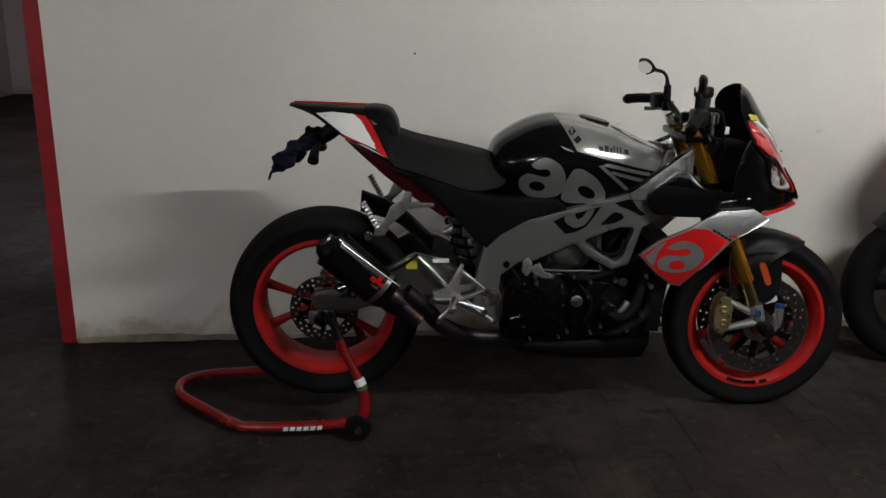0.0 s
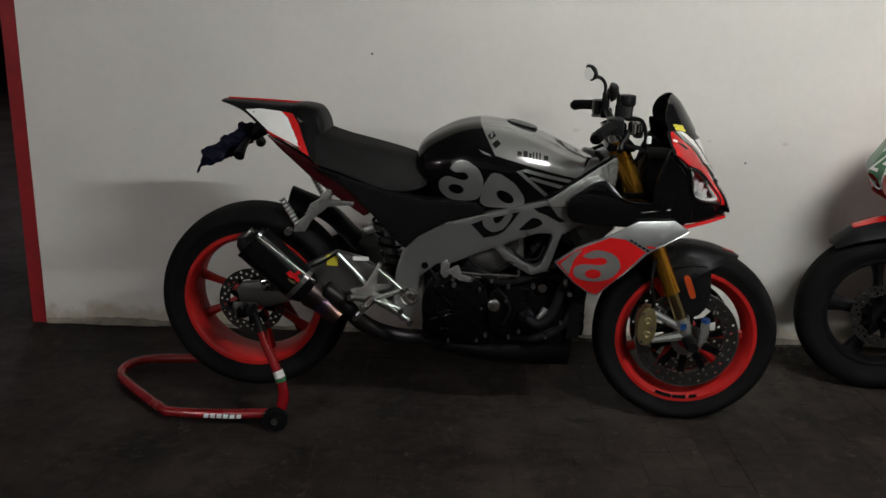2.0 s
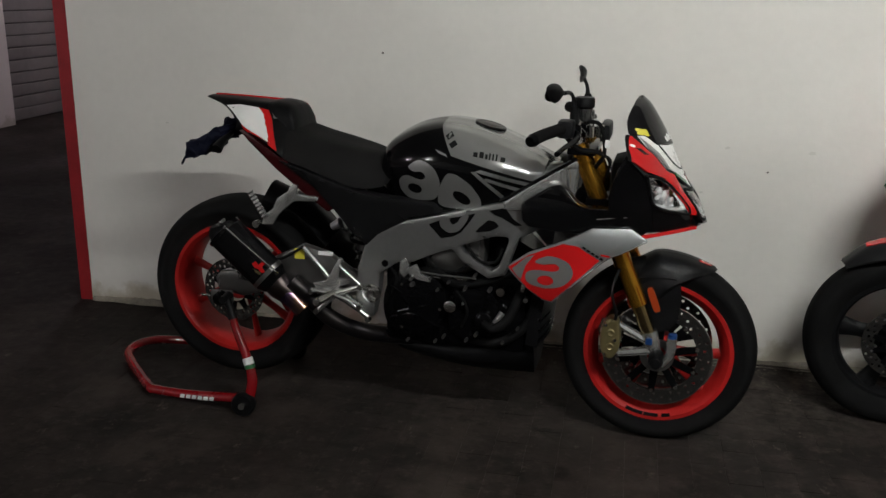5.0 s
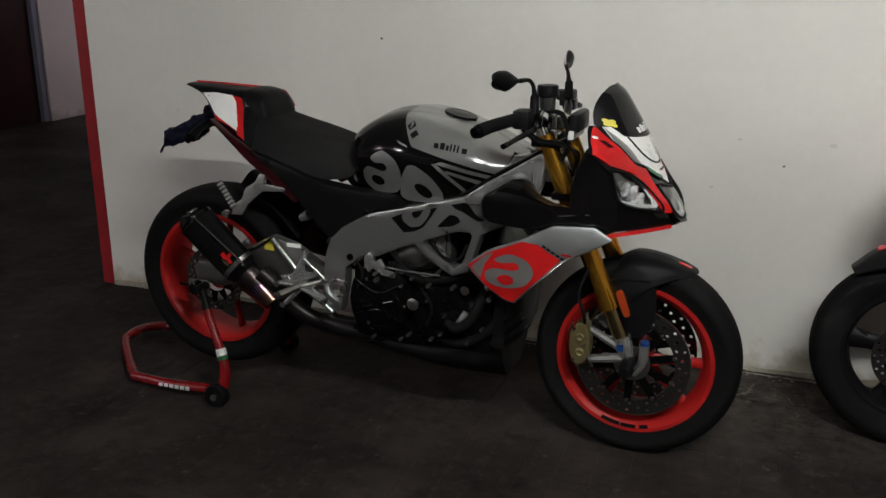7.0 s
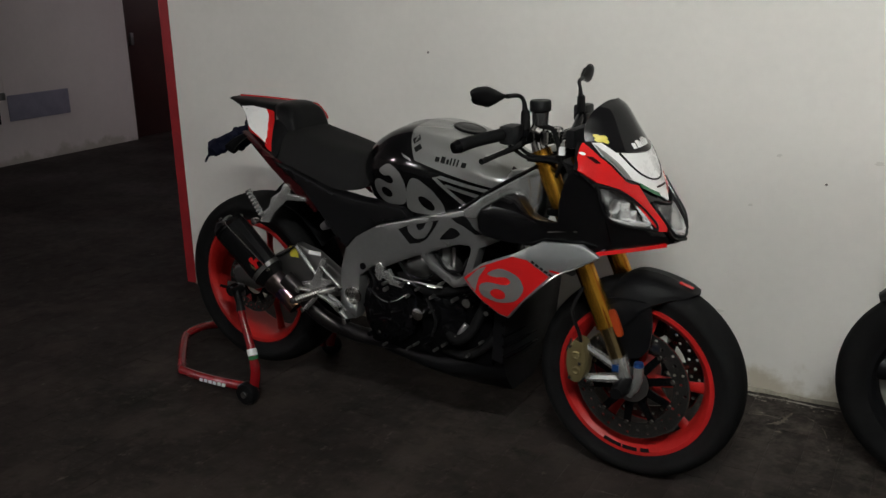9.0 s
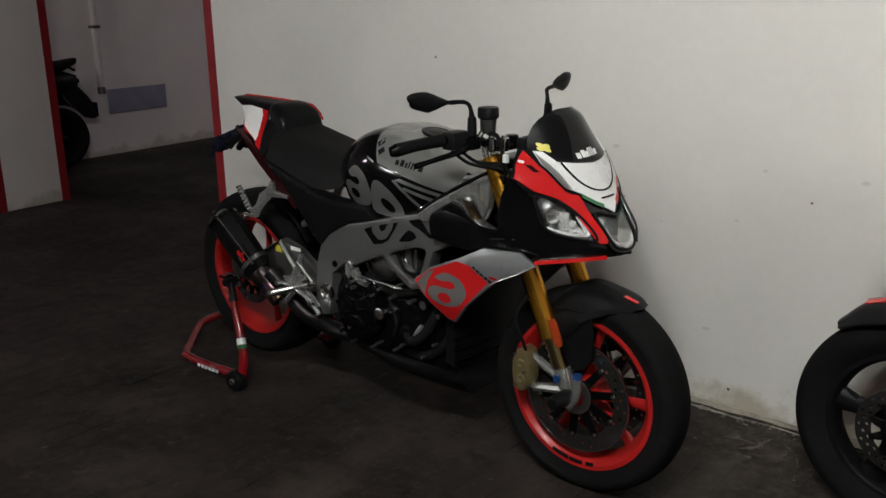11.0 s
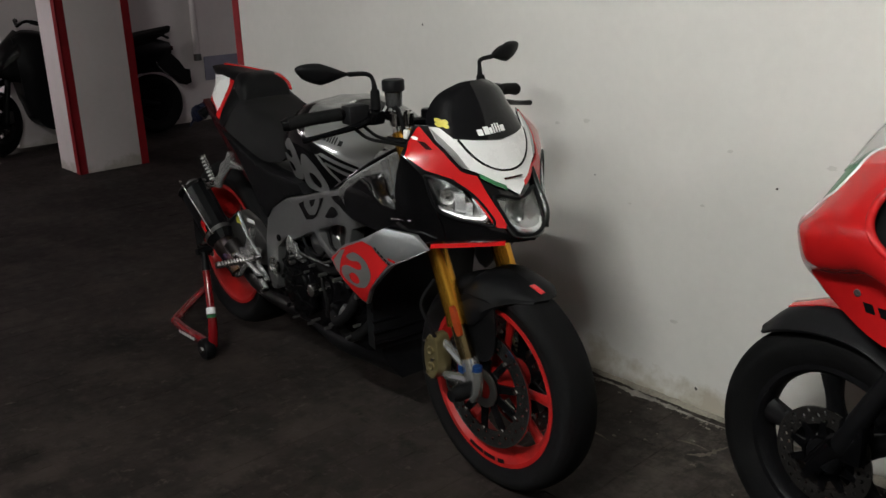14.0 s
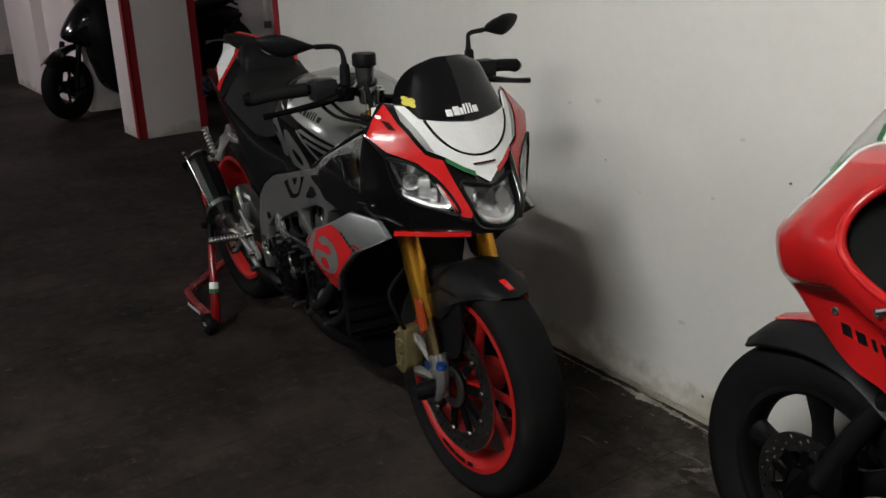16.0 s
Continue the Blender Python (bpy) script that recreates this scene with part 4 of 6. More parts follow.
clutch = part("clutch_cover", turned([(-0.198, 0.0), (-0.198, 0.05), (-0.195, 0.062), (-0.187, 0.066), (-0.186, 0.082), (-0.178, 0.088), (-0.16, 0.09)], 40, "y", (0.53, 0, 0.435)), "black_metal", engine, "round black clutch cover")
for k in range(6):
    q = 2 * math.pi * k / 6 + 0.3
    part("spoke_rib", pipe([(0.53 + 0.018 * math.cos(q), -0.1985, 0.435 + 0.018 * math.sin(q)), (0.53 + 0.055 * math.cos(q), -0.1985, 0.435 + 0.055 * math.sin(q))], [0.005, 0.0035], 8), "black_metal", clutch)
for k in range(9):
    q = 2 * math.pi * k / 9
    part("cover_bolt", bolt(0.53 + 0.082 * math.cos(q), -0.184, 0.435 + 0.082 * math.sin(q), 0.005, 0.006), "steel" if k % 3 == 0 else "black_metal", clutch)
part("water_pump", turned([(-0.205, 0.0), (-0.205, 0.02), (-0.198, 0.03), (-0.17, 0.034), (-0.15, 0.034)], 26, "y", (0.755, 0, 0.41)), "black_metal", engine, "round black water pump")
part("pump_hose", pipe([(0.755, -0.2, 0.41), (0.79, -0.212, 0.40), (0.83, -0.2, 0.43), (0.86, -0.175, 0.50), (0.89, -0.15, 0.56)], [0.013, 0.015, 0.015, 0.015, 0.015], 12, 30), "rubber", engine)
for x, z in ((0.79, 0.40), (0.87, 0.523)):
    part("hose_clip", turned([(-0.006, 0.0165), (0.006, 0.0165), (0.006, 0.0155), (-0.006, 0.0155)], 18, "x", (x, -0.208 if x < 0.8 else -0.168, z), close=True), "steel", engine, "bright hose clip")
part("alloy_lug", slab([[(0.482, 0.578), (0.50, 0.592), (0.512, 0.575), (0.508, 0.54), (0.494, 0.528), (0.48, 0.545)]], 0.188, 0.02, -1, 1, 0.003), "bright_alloy", engine, "bright alloy lug")
part("thin_rod", pipe([(0.515, -0.185, 0.553), (0.60, -0.188, 0.548), (0.725, -0.184, 0.545)], 0.0032, 8), "dull_steel", engine, "thin metal rod along the engine")
for p in (((0.56, -0.172, 0.60), (0.60, -0.178, 0.565), (0.66, -0.176, 0.56), (0.70, -0.17, 0.59)), ((0.69, -0.16, 0.64), (0.73, -0.172, 0.60), (0.78, -0.17, 0.60), (0.80, -0.155, 0.64)), ((0.44, -0.168, 0.56), (0.47, -0.178, 0.52), (0.455, -0.18, 0.47), (0.47, -0.176, 0.40)), ((0.66, -0.175, 0.50), (0.69, -0.19, 0.47), (0.70, -0.188, 0.43), (0.68, -0.178, 0.38))):
    part("cable", pipe(p, 0.0048, 8, 22), "rubber", engine)
for x, z, r in ((0.605, 0.50, 0.006), (0.688, 0.465, 0.005), (0.70, 0.345, 0.007), (0.60, 0.33, 0.006), (0.51, 0.325, 0.006), (0.835, 0.455, 0.007), (0.86, 0.40, 0.006), (0.815, 0.35, 0.006)):
    part("screw", bolt(x, -0.19, z, r * 0.7, 0.012), "dull_steel", engine)
for k in range(7):
    z = 0.36 + 0.034 * k
    part("radiator_tube", pipe([(0.926, -0.175 - 0.002 * k, z), (0.938, -0.1, z), (0.942, 0.0, z)], 0.006, 6), "black_metal", engine)
part("oil_filter", turned([(-0.03, 0.034), (0.03, 0.036), (0.04, 0.03), (0.042, 0.0)], 24, "x", (0.86, -0.08, 0.30)), "black_metal", engine)
shock = part("shock_absorber", pipe([(0.27, -0.03, 0.72), (0.33, -0.03, 0.47)], 0.022, 12), "dull_steel", bike)
part("coil_spring", pipe([(0.27 + 0.06 * t + 0.034 * math.cos(t * 44), -0.03 + 0.034 * math.sin(t * 44), 0.72 - 0.24 * t) for t in np.linspace(0, 1, 110)], 0.006, 6), "black_metal", shock)
part("rear_reservoir", pipe([(0.30, -0.13, 0.665), (0.37, -0.125, 0.655)], 0.022, 14), "alloy", shock)
part("rear_reservoir", pipe([(0.24, -0.14, 0.66), (0.27, -0.14, 0.675)], [0.012, 0.018], 10), "alloy", shock)
part("radiator", sheet([[(0.93, -0.19, 0.62), (0.95, 0, 0.62), (0.93, 0.19, 0.62)], [(0.90, -0.17, 0.34), (0.92, 0, 0.34), (0.90, 0.17, 0.34)]], 10, 8, 0.04), "black_satin", bike)
belly = [[(0.44, 0, 0.31), (0.44, -0.1, 0.30), (0.46, -0.12, 0.27), (0.5, -0.06, 0.225)], [(0.7, 0, 0.31), (0.7, -0.13, 0.31), (0.7, -0.15, 0.26), (0.7, -0.08, 0.21)], [(0.9, 0, 0.36), (0.9, -0.12, 0.36), (0.905, -0.13, 0.29), (0.9, -0.07, 0.21)]]
part("belly_pan", hull(belly, 12, 16), "black_satin", bike)

# wings at the radiator's sides
WING = [(0.827, 0.611), (0.892, 0.659), (0.99, 0.70), (1.071, 0.742), (1.18, 0.744), (1.228, 0.714), (1.112, 0.652), (1.017, 0.562), (0.965, 0.503), (0.935, 0.51), (0.89, 0.544)]


def wing_w(x, z):
    return 0.242 - 0.22 * max(0, x - 1.06) ** 1.2 - 0.25 * max(0, z - 0.69) - 0.35 * max(0, 0.57 - z)


for s in (-1, 1):
    wing = part("side_wing", slab([WING], wing_w, 0.012, s, bevel=0.003), "wing_silver", bike, "silver and red radiator side panel", keep="wing%d" % s)
    part("red_field", decal([[(0.835, 0.611), (0.892, 0.652), (0.99, 0.694), (1.035, 0.69), (1.098, 0.652), (1.017, 0.568), (0.962, 0.509), (0.937, 0.515), (0.893, 0.547)]], "wing%d" % s, s), "red", wing, "red field of the panel")
    part("grey_mark", decal([rounded([(0.905, 0.633), (0.952, 0.659), (1.01, 0.642), (1.03, 0.605), (1.0, 0.564), (0.943, 0.551), (0.888, 0.566), (0.884, 0.598), (0.91, 0.611), (0.972, 0.607), (0.988, 0.62), (0.972, 0.634), (0.935, 0.626)], 4, 0.4), oval(0.945, 0.579, 0.024, 0.0155, 18, 0)], "wing%d" % s, s, 0.0022), "grey", wing, "rounded grey mark")
    part("grey_mark", decal([[(0.845, 0.607), (0.885, 0.645), (0.91, 0.655), (0.885, 0.62), (0.872, 0.575), (0.862, 0.585)]], "wing%d" % s, s, 0.0022), "grey", wing, "grey corner mark")
    for k in range(5):
        x, z = 1.046 + 0.0125 * k, 0.687 - 0.0075 * k
        part("dark_bar", decal([[(x, z), (x + 0.009, z - 0.0054), (x + 0.013, z - 0.0004), (x + 0.004, z + 0.005)]], "wing%d" % s, s, 0.0022, 0.5), "black_satin", wing, "short dark bar")
    part("bright_edge", pipe([(x, (wing_w(x, z) + 0.001) * s, z) for x, z in ((1.226, 0.713), (1.17, 0.682), (1.112, 0.653), (1.06, 0.604), (1.017, 0.563))], 0.0022, 6, 24), "steel", wing, "thin bright strip along the lower edge")
    part("red_dash", decal([[(1.10, 0.672), (1.125, 0.668), (1.128, 0.662), (1.10, 0.666)]], "wing%d" % s, s, 0.0022, 0.5), "red", wing)

# forks, yokes and the front brake
for s in (-1, 1):
    y = 0.105 * s
    up, lo, foot = Vector((1.005, y, 0.965)), Vector((1.212, y, 0.487)), Vector((1.262, y, 0.365))
    fork = part("fork_leg", pipe([up, up.lerp(lo, 0.5), lo - Vector((0.012, 0, -0.03)), lo], [0.0275, 0.0275, 0.0275, 0.03], 24), "gold", bike, "gold anodised upper fork tube")
    part("slider", pipe([lo, foot], 0.0215, 20), "slider", fork, "bare lower fork slider")
    part("top_cap", pipe([up, up + Vector((-0.012, 0, 0.03))], [0.024, 0.02], 16), "steel", fork)
    bm = pipe([foot + Vector((-0.012, 0, 0.04)), foot, Vector((1.285, y, 0.305))], [0.0245, 0.024, 0.013], 16, 8)
    pipe([Vector((1.262, y * 1.02, 0.345)), Vector((1.16, y * 1.05, 0.325))], [0.016, 0.012], 8, bm=bm)
    pipe([Vector((1.252, y, 0.37)), Vector((1.155, y * 1.05, 0.42))], [0.014, 0.011], 8, bm=bm)
    part("fork_foot", bm, "bright_alloy", fork, "cast alloy fork foot")
    sub = part("axle_nut", turned([(-0.03, 0.022), (0.03, 0.022), (0.036, 0.018), (0.05, 0.016)], 20, "y", (0, 0, 0)), "black_satin", fork)
    sub.matrix_basis = pose(FW.x - 0.002, y + 0.035 * s, FW.z + 0.012) @ Matrix.Diagonal((1, s, 1, 1))
    cal = part("caliper", slab([rounded([(1.118, 0.318), (1.106, 0.36), (1.108, 0.41), (1.13, 0.447), (1.158, 0.44), (1.168, 0.40), (1.166, 0.345), (1.146, 0.315)], 4, 0.32)], lambda x, z: 0.143, 0.05, s, 0.02, bevel=0.007), "brass", fork, "gold brake caliper")
    for z in (0.355, 0.40):
        part("piston_cap", turned([(0.0, 0.013), (0.004, 0.013), (0.006, 0.009), (0.004, 0.006)], 18, "y", (0, 0, 0)), "brass", cal).matrix_basis = pose(1.139, 0.142 * s, z) @ Matrix.Diagonal((1, s, 1, 1))
    part("pad_spring", pipe([(1.11, 0.11 * s, 0.36), (1.1, 0.118 * s, 0.40), (1.112, 0.112 * s, 0.435)], 0.003, 6), "steel", cal)
    part("reflector", slab([rounded([(1.233, 0.555), (1.252, 0.561), (1.281, 0.488), (1.261, 0.482)], 4, 0.3)], 0.155, 0.01, s, step=1), "orange", fork, "orange side reflector")
    part("axle_clamp", pipe([(1.295, y + 0.028 * s, 0.31), (1.316, y + 0.032 * s, 0.345), (1.32, y + 0.032 * s, 0.37), (1.32, y + 0.032 * s, 0.402)], [0.01, 0.0135, 0.0145, 0.014], 18), "bright_alloy", fork)
    part("blue_cap", pipe([(1.32, y + 0.032 * s, 0.401), (1.32, y + 0.032 * s, 0.414)], [0.014, 0.0125], 16), "blue", fork, "blue anodised cap")
    ring = turned([(-0.003, 0.03), (-0.003, 0.052), (0.003, 0.052), (0.003, 0.03)], 40, "y", (FW.x, y * 0.8, FW.z), close=True)
    part("sensor_ring", ring, "dull_steel", fork)
    for k in range(3):
        part("caliper_bolt", bolt(1.122 + 0.03 * (k % 2), y + 0.041 * s, 0.332 + 0.047 * k, 0.005, 0.005), "steel", fork)
    part("fender_stay", slab([rounded([(1.195, 0.57), (1.33, 0.575), (1.338, 0.50), (1.33, 0.435), (1.305, 0.405), (1.25, 0.39), (1.20, 0.46)], 4, 0.3)], 0.09, 0.005, s, 0.04), "black_satin", fork)
    part("sticker", box(1.243, 1.262, y + s * 0.03, y + s * 0.0315, 0.372, 0.392), "blue", fork)
for z, dx in ((0.945, 0.0), (0.80, 0.062)):
    part("yoke", box(0.975 + dx, 1.06 + dx, -0.135, 0.135, z - 0.011, z + 0.011, 0.006), "black_metal", bike)
fender = [[(1.205, 0, 0.602), (1.205, -0.05, 0.595), (1.205, -0.078, 0.565), (1.2, -0.084, 0.50)], [(1.26, 0, 0.628), (1.26, -0.05, 0.622), (1.258, -0.08, 0.59), (1.25, -0.088, 0.49)],
          [(1.33, 0, 0.624), (1.33, -0.05, 0.616), (1.325, -0.076, 0.585), (1.315, -0.082, 0.548)], [(1.39, 0, 0.605), (1.388, -0.04, 0.602), (1.382, -0.062, 0.589), (1.378, -0.068, 0.58)], [(1.435, 0, 0.585), (1.43, -0.02, 0.587), (1.425, -0.03, 0.586), (1.42, -0.034, 0.584)]]
R = [r + [(p[0], -p[1], p[2]) for p in r[-2::-1]] for r in fender]
fen = part("front_mudguard", sheet(R, 26, 22, 0.005), "black_satin", bike, "satin black front mudguard")
part("red_tag", sheet([[(1.38, -0.012, 0.6125), (1.38, 0.004, 0.613)], [(1.417, -0.008, 0.5995), (1.417, 0.006, 0.5995)]], 3, 3, 0.002), "red", fen, "small red tag")

# cowl, lamps and screen: panels of one bowed front
def front_x(y, z):
    """How far ahead the bowed front of the cowl stands at that place."""
    mid = np.interp(z, (0.70, 0.74, 0.765, 0.79, 0.843, 0.90, 0.98, 1.01), (1.375, 1.383, 1.381, 1.369, 1.328, 1.298, 1.262, 1.25))
    bow = np.interp(z, (0.70, 0.74, 0.77, 0.80, 0.84, 0.87, 0.90, 0.95, 0.98, 1.01), (5.4, 5.5, 5.3, 4.0, 2.9, 2.45, 2.15, 2.2, 2.8, 3.6))
    return float(mid - bow * y * y)


def front_panel(outlines, lift, thick, step=0.012, bevel=0.0, mirror=False, smooth=2):
    bm = filled(outlines, step)
    for v in bm.verts:
        y, z = v.co.x, v.co.z
        v.co = Vector((sum(front_x(y, z + d) for d in (-0.008, 0, 0.008)) / 3 + lift, -y if mirror else y, z))
    r = bmesh.ops.extrude_face_region(bm, geom=bm.faces[:], use_keep_orig=True)
    for v in r["geom"]:
        if isinstance(v, bmesh.types.BMVert):
            v.co.x -= thick
    return bm


def both(half):
    """A whole outline from its right half, which runs from the middle to the middle."""
    return half + [(-p[0], p[1]) for p in half[::-1] if abs(p[0]) > 1e-4]


LAMP = [(-0.199, 0.899), (-0.176, 0.893), (-0.15, 0.882), (-0.12, 0.856), (-0.099, 0.822), (-0.087, 0.776), (-0.12, 0.783), (-0.16, 0.797), (-0.183, 0.822), (-0.194, 0.862)]
MID_LAMP = both([(0, 0.828), (-0.03, 0.834), (-0.066, 0.842), (-0.068, 0.815), (-0.058, 0.775), (-0.045, 0.755), (-0.02, 0.746), (0, 0.744)])
RED = [(-0.166, 1.005), (-0.16, 0.969), (-0.142, 0.93), (-0.127, 0.904), (-0.115, 0.897), (-0.094, 0.89), (-0.077, 0.828), (-0.064, 0.776), (-0.068, 0.768), (-0.083, 0.77), (-0.097, 0.798), (-0.112, 0.842), (-0.13, 0.87), (-0.145, 0.886), (-0.17, 0.898), (-0.195, 0.91), (-0.222, 0.942), (-0.2, 0.972)]
WHITE = [(0, 0.962), (-0.072, 0.969), (-0.117, 0.976), (-0.134, 1.002), (-0.149, 1.004), (-0.15, 0.972), (-0.133, 0.936), (-0.119, 0.911), (-0.09, 0.897), (-0.056, 0.873), (0, 0.836)]
shell = part("cowl_shell", front_panel([both([(0, 0.964), (-0.117, 0.978), (-0.136, 1.005), (-0.168, 1.008), (-0.225, 0.944), (-0.205, 0.905), (-0.19, 0.87), (-0.186, 0.80), (-0.182, 0.726), (-0.07, 0.73), (0, 0.728)]), [(p[0] * 0.985 - 0.002, p[1]) for p in LAMP], [(-p[0] * 0.985 + 0.002, p[1]) for p in LAMP], MID_LAMP], -0.005, 0.006), "black_gloss", bike, "gloss black front cowl")
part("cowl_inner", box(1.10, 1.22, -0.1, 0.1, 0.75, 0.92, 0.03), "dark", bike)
for s in (-1, 1):
    mi = s > 0
    red = part("red_cowl", front_panel([RED], 0.002, 0.006, mirror=mi), "red", bike, "red painted front cowl panel")
    if s < 0:
        part("dark_tag", front_panel([[(-0.186, 0.975), (-0.174, 0.972), (-0.168, 0.955), (-0.18, 0.956)]], 0.0032, 0.002, 0.5), "dark_red", red, "small dark red tag")
        part("pale_tag", front_panel([oval(-0.187, 0.981, 0.005, 0.004, 10)], 0.0032, 0.002, 0.5), "white", red, "small pale dot")
    lens = part("headlight", front_panel([LAMP], 0.0, 0.003, 0.02, mirror=mi), "lens", bike, "clear headlight lens over chrome reflectors")
    bm = filled([LAMP], 0.012)
    for v in bm.verts:
        y, z = v.co.x, v.co.z
        ins = min(math.hypot(y + 0.155, (z - 0.848)) / 0.045, math.hypot(y + 0.122, (z - 0.812)) / 0.045, 1)
        v.co = Vector((front_x(y, z) - 0.016 - 0.03 * (1 - ins * ins), y * -s, z))
    part("lamp_bowl", bm, "bowl", lens, "chrome reflector bowl")
    edge = [tuple(q) for q in spline(LAMP + LAMP[:1], 70)]
    part("gasket", pipe([(front_x(q[0], q[1]) + 0.0005, q[0] * -s, q[1]) for q in edge], 0.0036, 8), "black_satin", lens, "black rubber edge round the lamp")
    low = [(-0.17, 0.813), (-0.14, 0.796), (-0.112, 0.79), (-0.098, 0.792), (-0.102, 0.812), (-0.112, 0.838)]
    part("bright_lip", pipe([(front_x(q[0], q[1]) - 0.009, q[0] * -s, q[1]) for q in low], [0.003, 0.007, 0.009, 0.0085, 0.006, 0.002], 8, 24), "chrome", lens, "bright lower lip of the reflector")
    for k, (q0, q1) in enumerate((((-0.186, 0.884), (-0.172, 0.838)), ((-0.104, 0.812), (-0.096, 0.783)), ((-0.165, 0.806), (-0.128, 0.792)))):
        part("lamp_divider", pipe([(front_x(*q0) - 0.011, q0[0] * -s, q0[1]), (front_x(*q1) - 0.011, q1[0] * -s, q1[1])], 0.0045, 8), "lamp_dark" if k != 1 else "steel", lens)
    y, z = -0.15, 0.842
    at = pose(front_x(y, z) - 0.026, y * -s, z, 0, 0, 34 * -s * -1)
    ring = part("projector", turned([(-0.02, 0.024), (0.004, 0.029), (0.007, 0.0275), (0.004, 0.0255), (-0.01, 0.02), (-0.018, 0.0)], 32, "x"), "chrome", lens, "round chrome reflector")
    ring.matrix_basis = at @ Matrix.Diagonal((1, 0.72, 0.72, 1))
    rim = part("projector_edge", turned([(0.003, 0.0295), (0.0075, 0.0288), (0.0075, 0.0272), (0.004, 0.0272)], 32, "x", close=True), "lamp_dark", lens)
    rim.matrix_basis = at @ Matrix.Diagonal((1, 0.72, 0.72, 1))
    for q, w, h in (((-0.13, 0.826), 0.013, 0.024), ((-0.116, 0.812), 0.009, 0.016)):
        facet = part("reflector_facet", box(-0.012, 0.006, -w, w, -h, h, 0.004), "chrome", lens, "upright chrome facet of the reflector")
        facet.matrix_basis = pose(front_x(*q) - 0.024, q[0] * -s, q[1], 0, 0, 40 * s)
    eye = part("bulb", turned([(-0.018, 0.009), (-0.004, 0.008), (0.0, 0.005), (0.001, 0)], 16, "x"), "steel", lens)
    eye.matrix_basis = at
    if s < 0:
        part("chin_bar", sheet([[(1.205, -0.178, 0.72), (1.293, -0.128, 0.731), (1.357, -0.07, 0.736)], [(1.205, -0.18, 0.709), (1.293, -0.13, 0.721), (1.357, -0.07, 0.727)]], 12, 4, 0.012, mi), "red", bike, "red lower edge of the cowl")

    def cowl_w(x, z):
        return 0.216 - 1.05 * max(0, x - 1.15) ** 1.35 - 0.06 * max(0, 1.1 - x) - 0.2 * max(0, 0.8 - z)

    part("cowl_side", slab([[(1.15, 0.955), (1.205, 0.912), (1.222, 0.868), (1.232, 0.80), (1.24, 0.735), (1.205, 0.718), (1.15, 0.715), (1.04, 0.72), (0.93, 0.735), (0.885, 0.752), (0.858, 0.775), (0.856, 0.79), (0.885, 0.81), (0.942, 0.847), (0.975, 0.84), (1.012, 0.812), (1.05, 0.797), (1.11, 0.797), (1.112, 0.85), (1.125, 0.90)]], cowl_w, 0.012, s, bevel=0.003), "black_gloss", bike, "gloss black side of the front cowl")


def pod_w(x, z):
    """The pod leans in towards its top and bows a little."""
    return 0.205 - 0.22 * max(0.0, z - 0.8) + 0.007 * max(0.0, 1 - ((x - 0.985) / 0.15) ** 2 - ((z - 0.78) / 0.075) ** 2)


def head_w(x, z):
    """The frame narrows towards the steering head."""
    return 0.189 - 0.42 * max(0.0, x - 0.86)


for s in (-1, 1):
    part("side_pod", slab([rounded([(0.858, 0.785), (0.87, 0.806), (0.94, 0.85), (0.968, 0.858), (0.985, 0.848), (1.022, 0.808), (1.06, 0.793), (1.098, 0.783), (1.166, 0.787), (1.15, 0.762), (1.098, 0.716), (0.955, 0.72), (0.88, 0.727), (0.862, 0.745)], 3, 0.16)], pod_w, 0.04, s, 0.018, bevel=0.005), "pod", bike, "angular black side pod")
    part("pod_slot", pipe([(1.07, 0.2065 * s, 0.764), (1.11, 0.2085 * s, 0.771), (1.165, 0.2085 * s, 0.777)], 0.0022, 6), "steel", bike, "thin bright edge of the pod")
for s in (-1, 1):
    head = part("head_bracket", slab([[(0.80, 0.788), (0.83, 0.81), (0.87, 0.838), (0.91, 0.862), (0.96, 0.892), (1.0, 0.916), (1.016, 0.914), (1.012, 0.87), (1.008, 0.82), (0.995, 0.785), (0.95, 0.78), (0.85, 0.77), (0.81, 0.768)]], head_w, 0.03, s, bevel=0.006), "bright_alloy", bike, "bright alloy head of the frame")
    part("edge_strip", pipe([(x, (head_w(x, z) - 0.006) * s, z) for x, z in ((0.79, 0.793), (0.83, 0.815), (0.91, 0.867), (0.96, 0.897), (1.004, 0.922))], 0.006, 8, 24), "black_gloss", head, "black rubber strip along its upper edge")
    part("rib", pipe([(0.982, (head_w(0.982, 0) + 0.002) * s, 0.895), (0.988, (head_w(0.988, 0) + 0.002) * s, 0.85), (0.985, (head_w(0.985, 0) + 0.002) * s, 0.80)], 0.006, 8), "bright_alloy", head)
nose = part("nose_panel", front_panel([both(WHITE)], 0.002, 0.006), "white", bike, "white centre panel of the front cowl")
for s in (-1, 1):
    part("bevel_strip", front_panel([[(-0.15, 1.0), (-0.151, 0.972), (-0.134, 0.936), (-0.12, 0.912), (-0.108, 0.907), (-0.122, 0.94), (-0.139, 0.976)]], 0.0035, 0.002, 0.05, mirror=s > 0), "silver", nose, "bevelled edge, its shade painted grey")
arc = [(-0.112, 0.972), (-0.1, 0.945), (-0.08, 0.92), (-0.055, 0.903), (-0.028, 0.894), (0, 0.891)]
arc = [tuple(p) for p in spline(arc, 24)]
line = arc + [(-p[0], p[1]) for p in arc[-2::-1]]
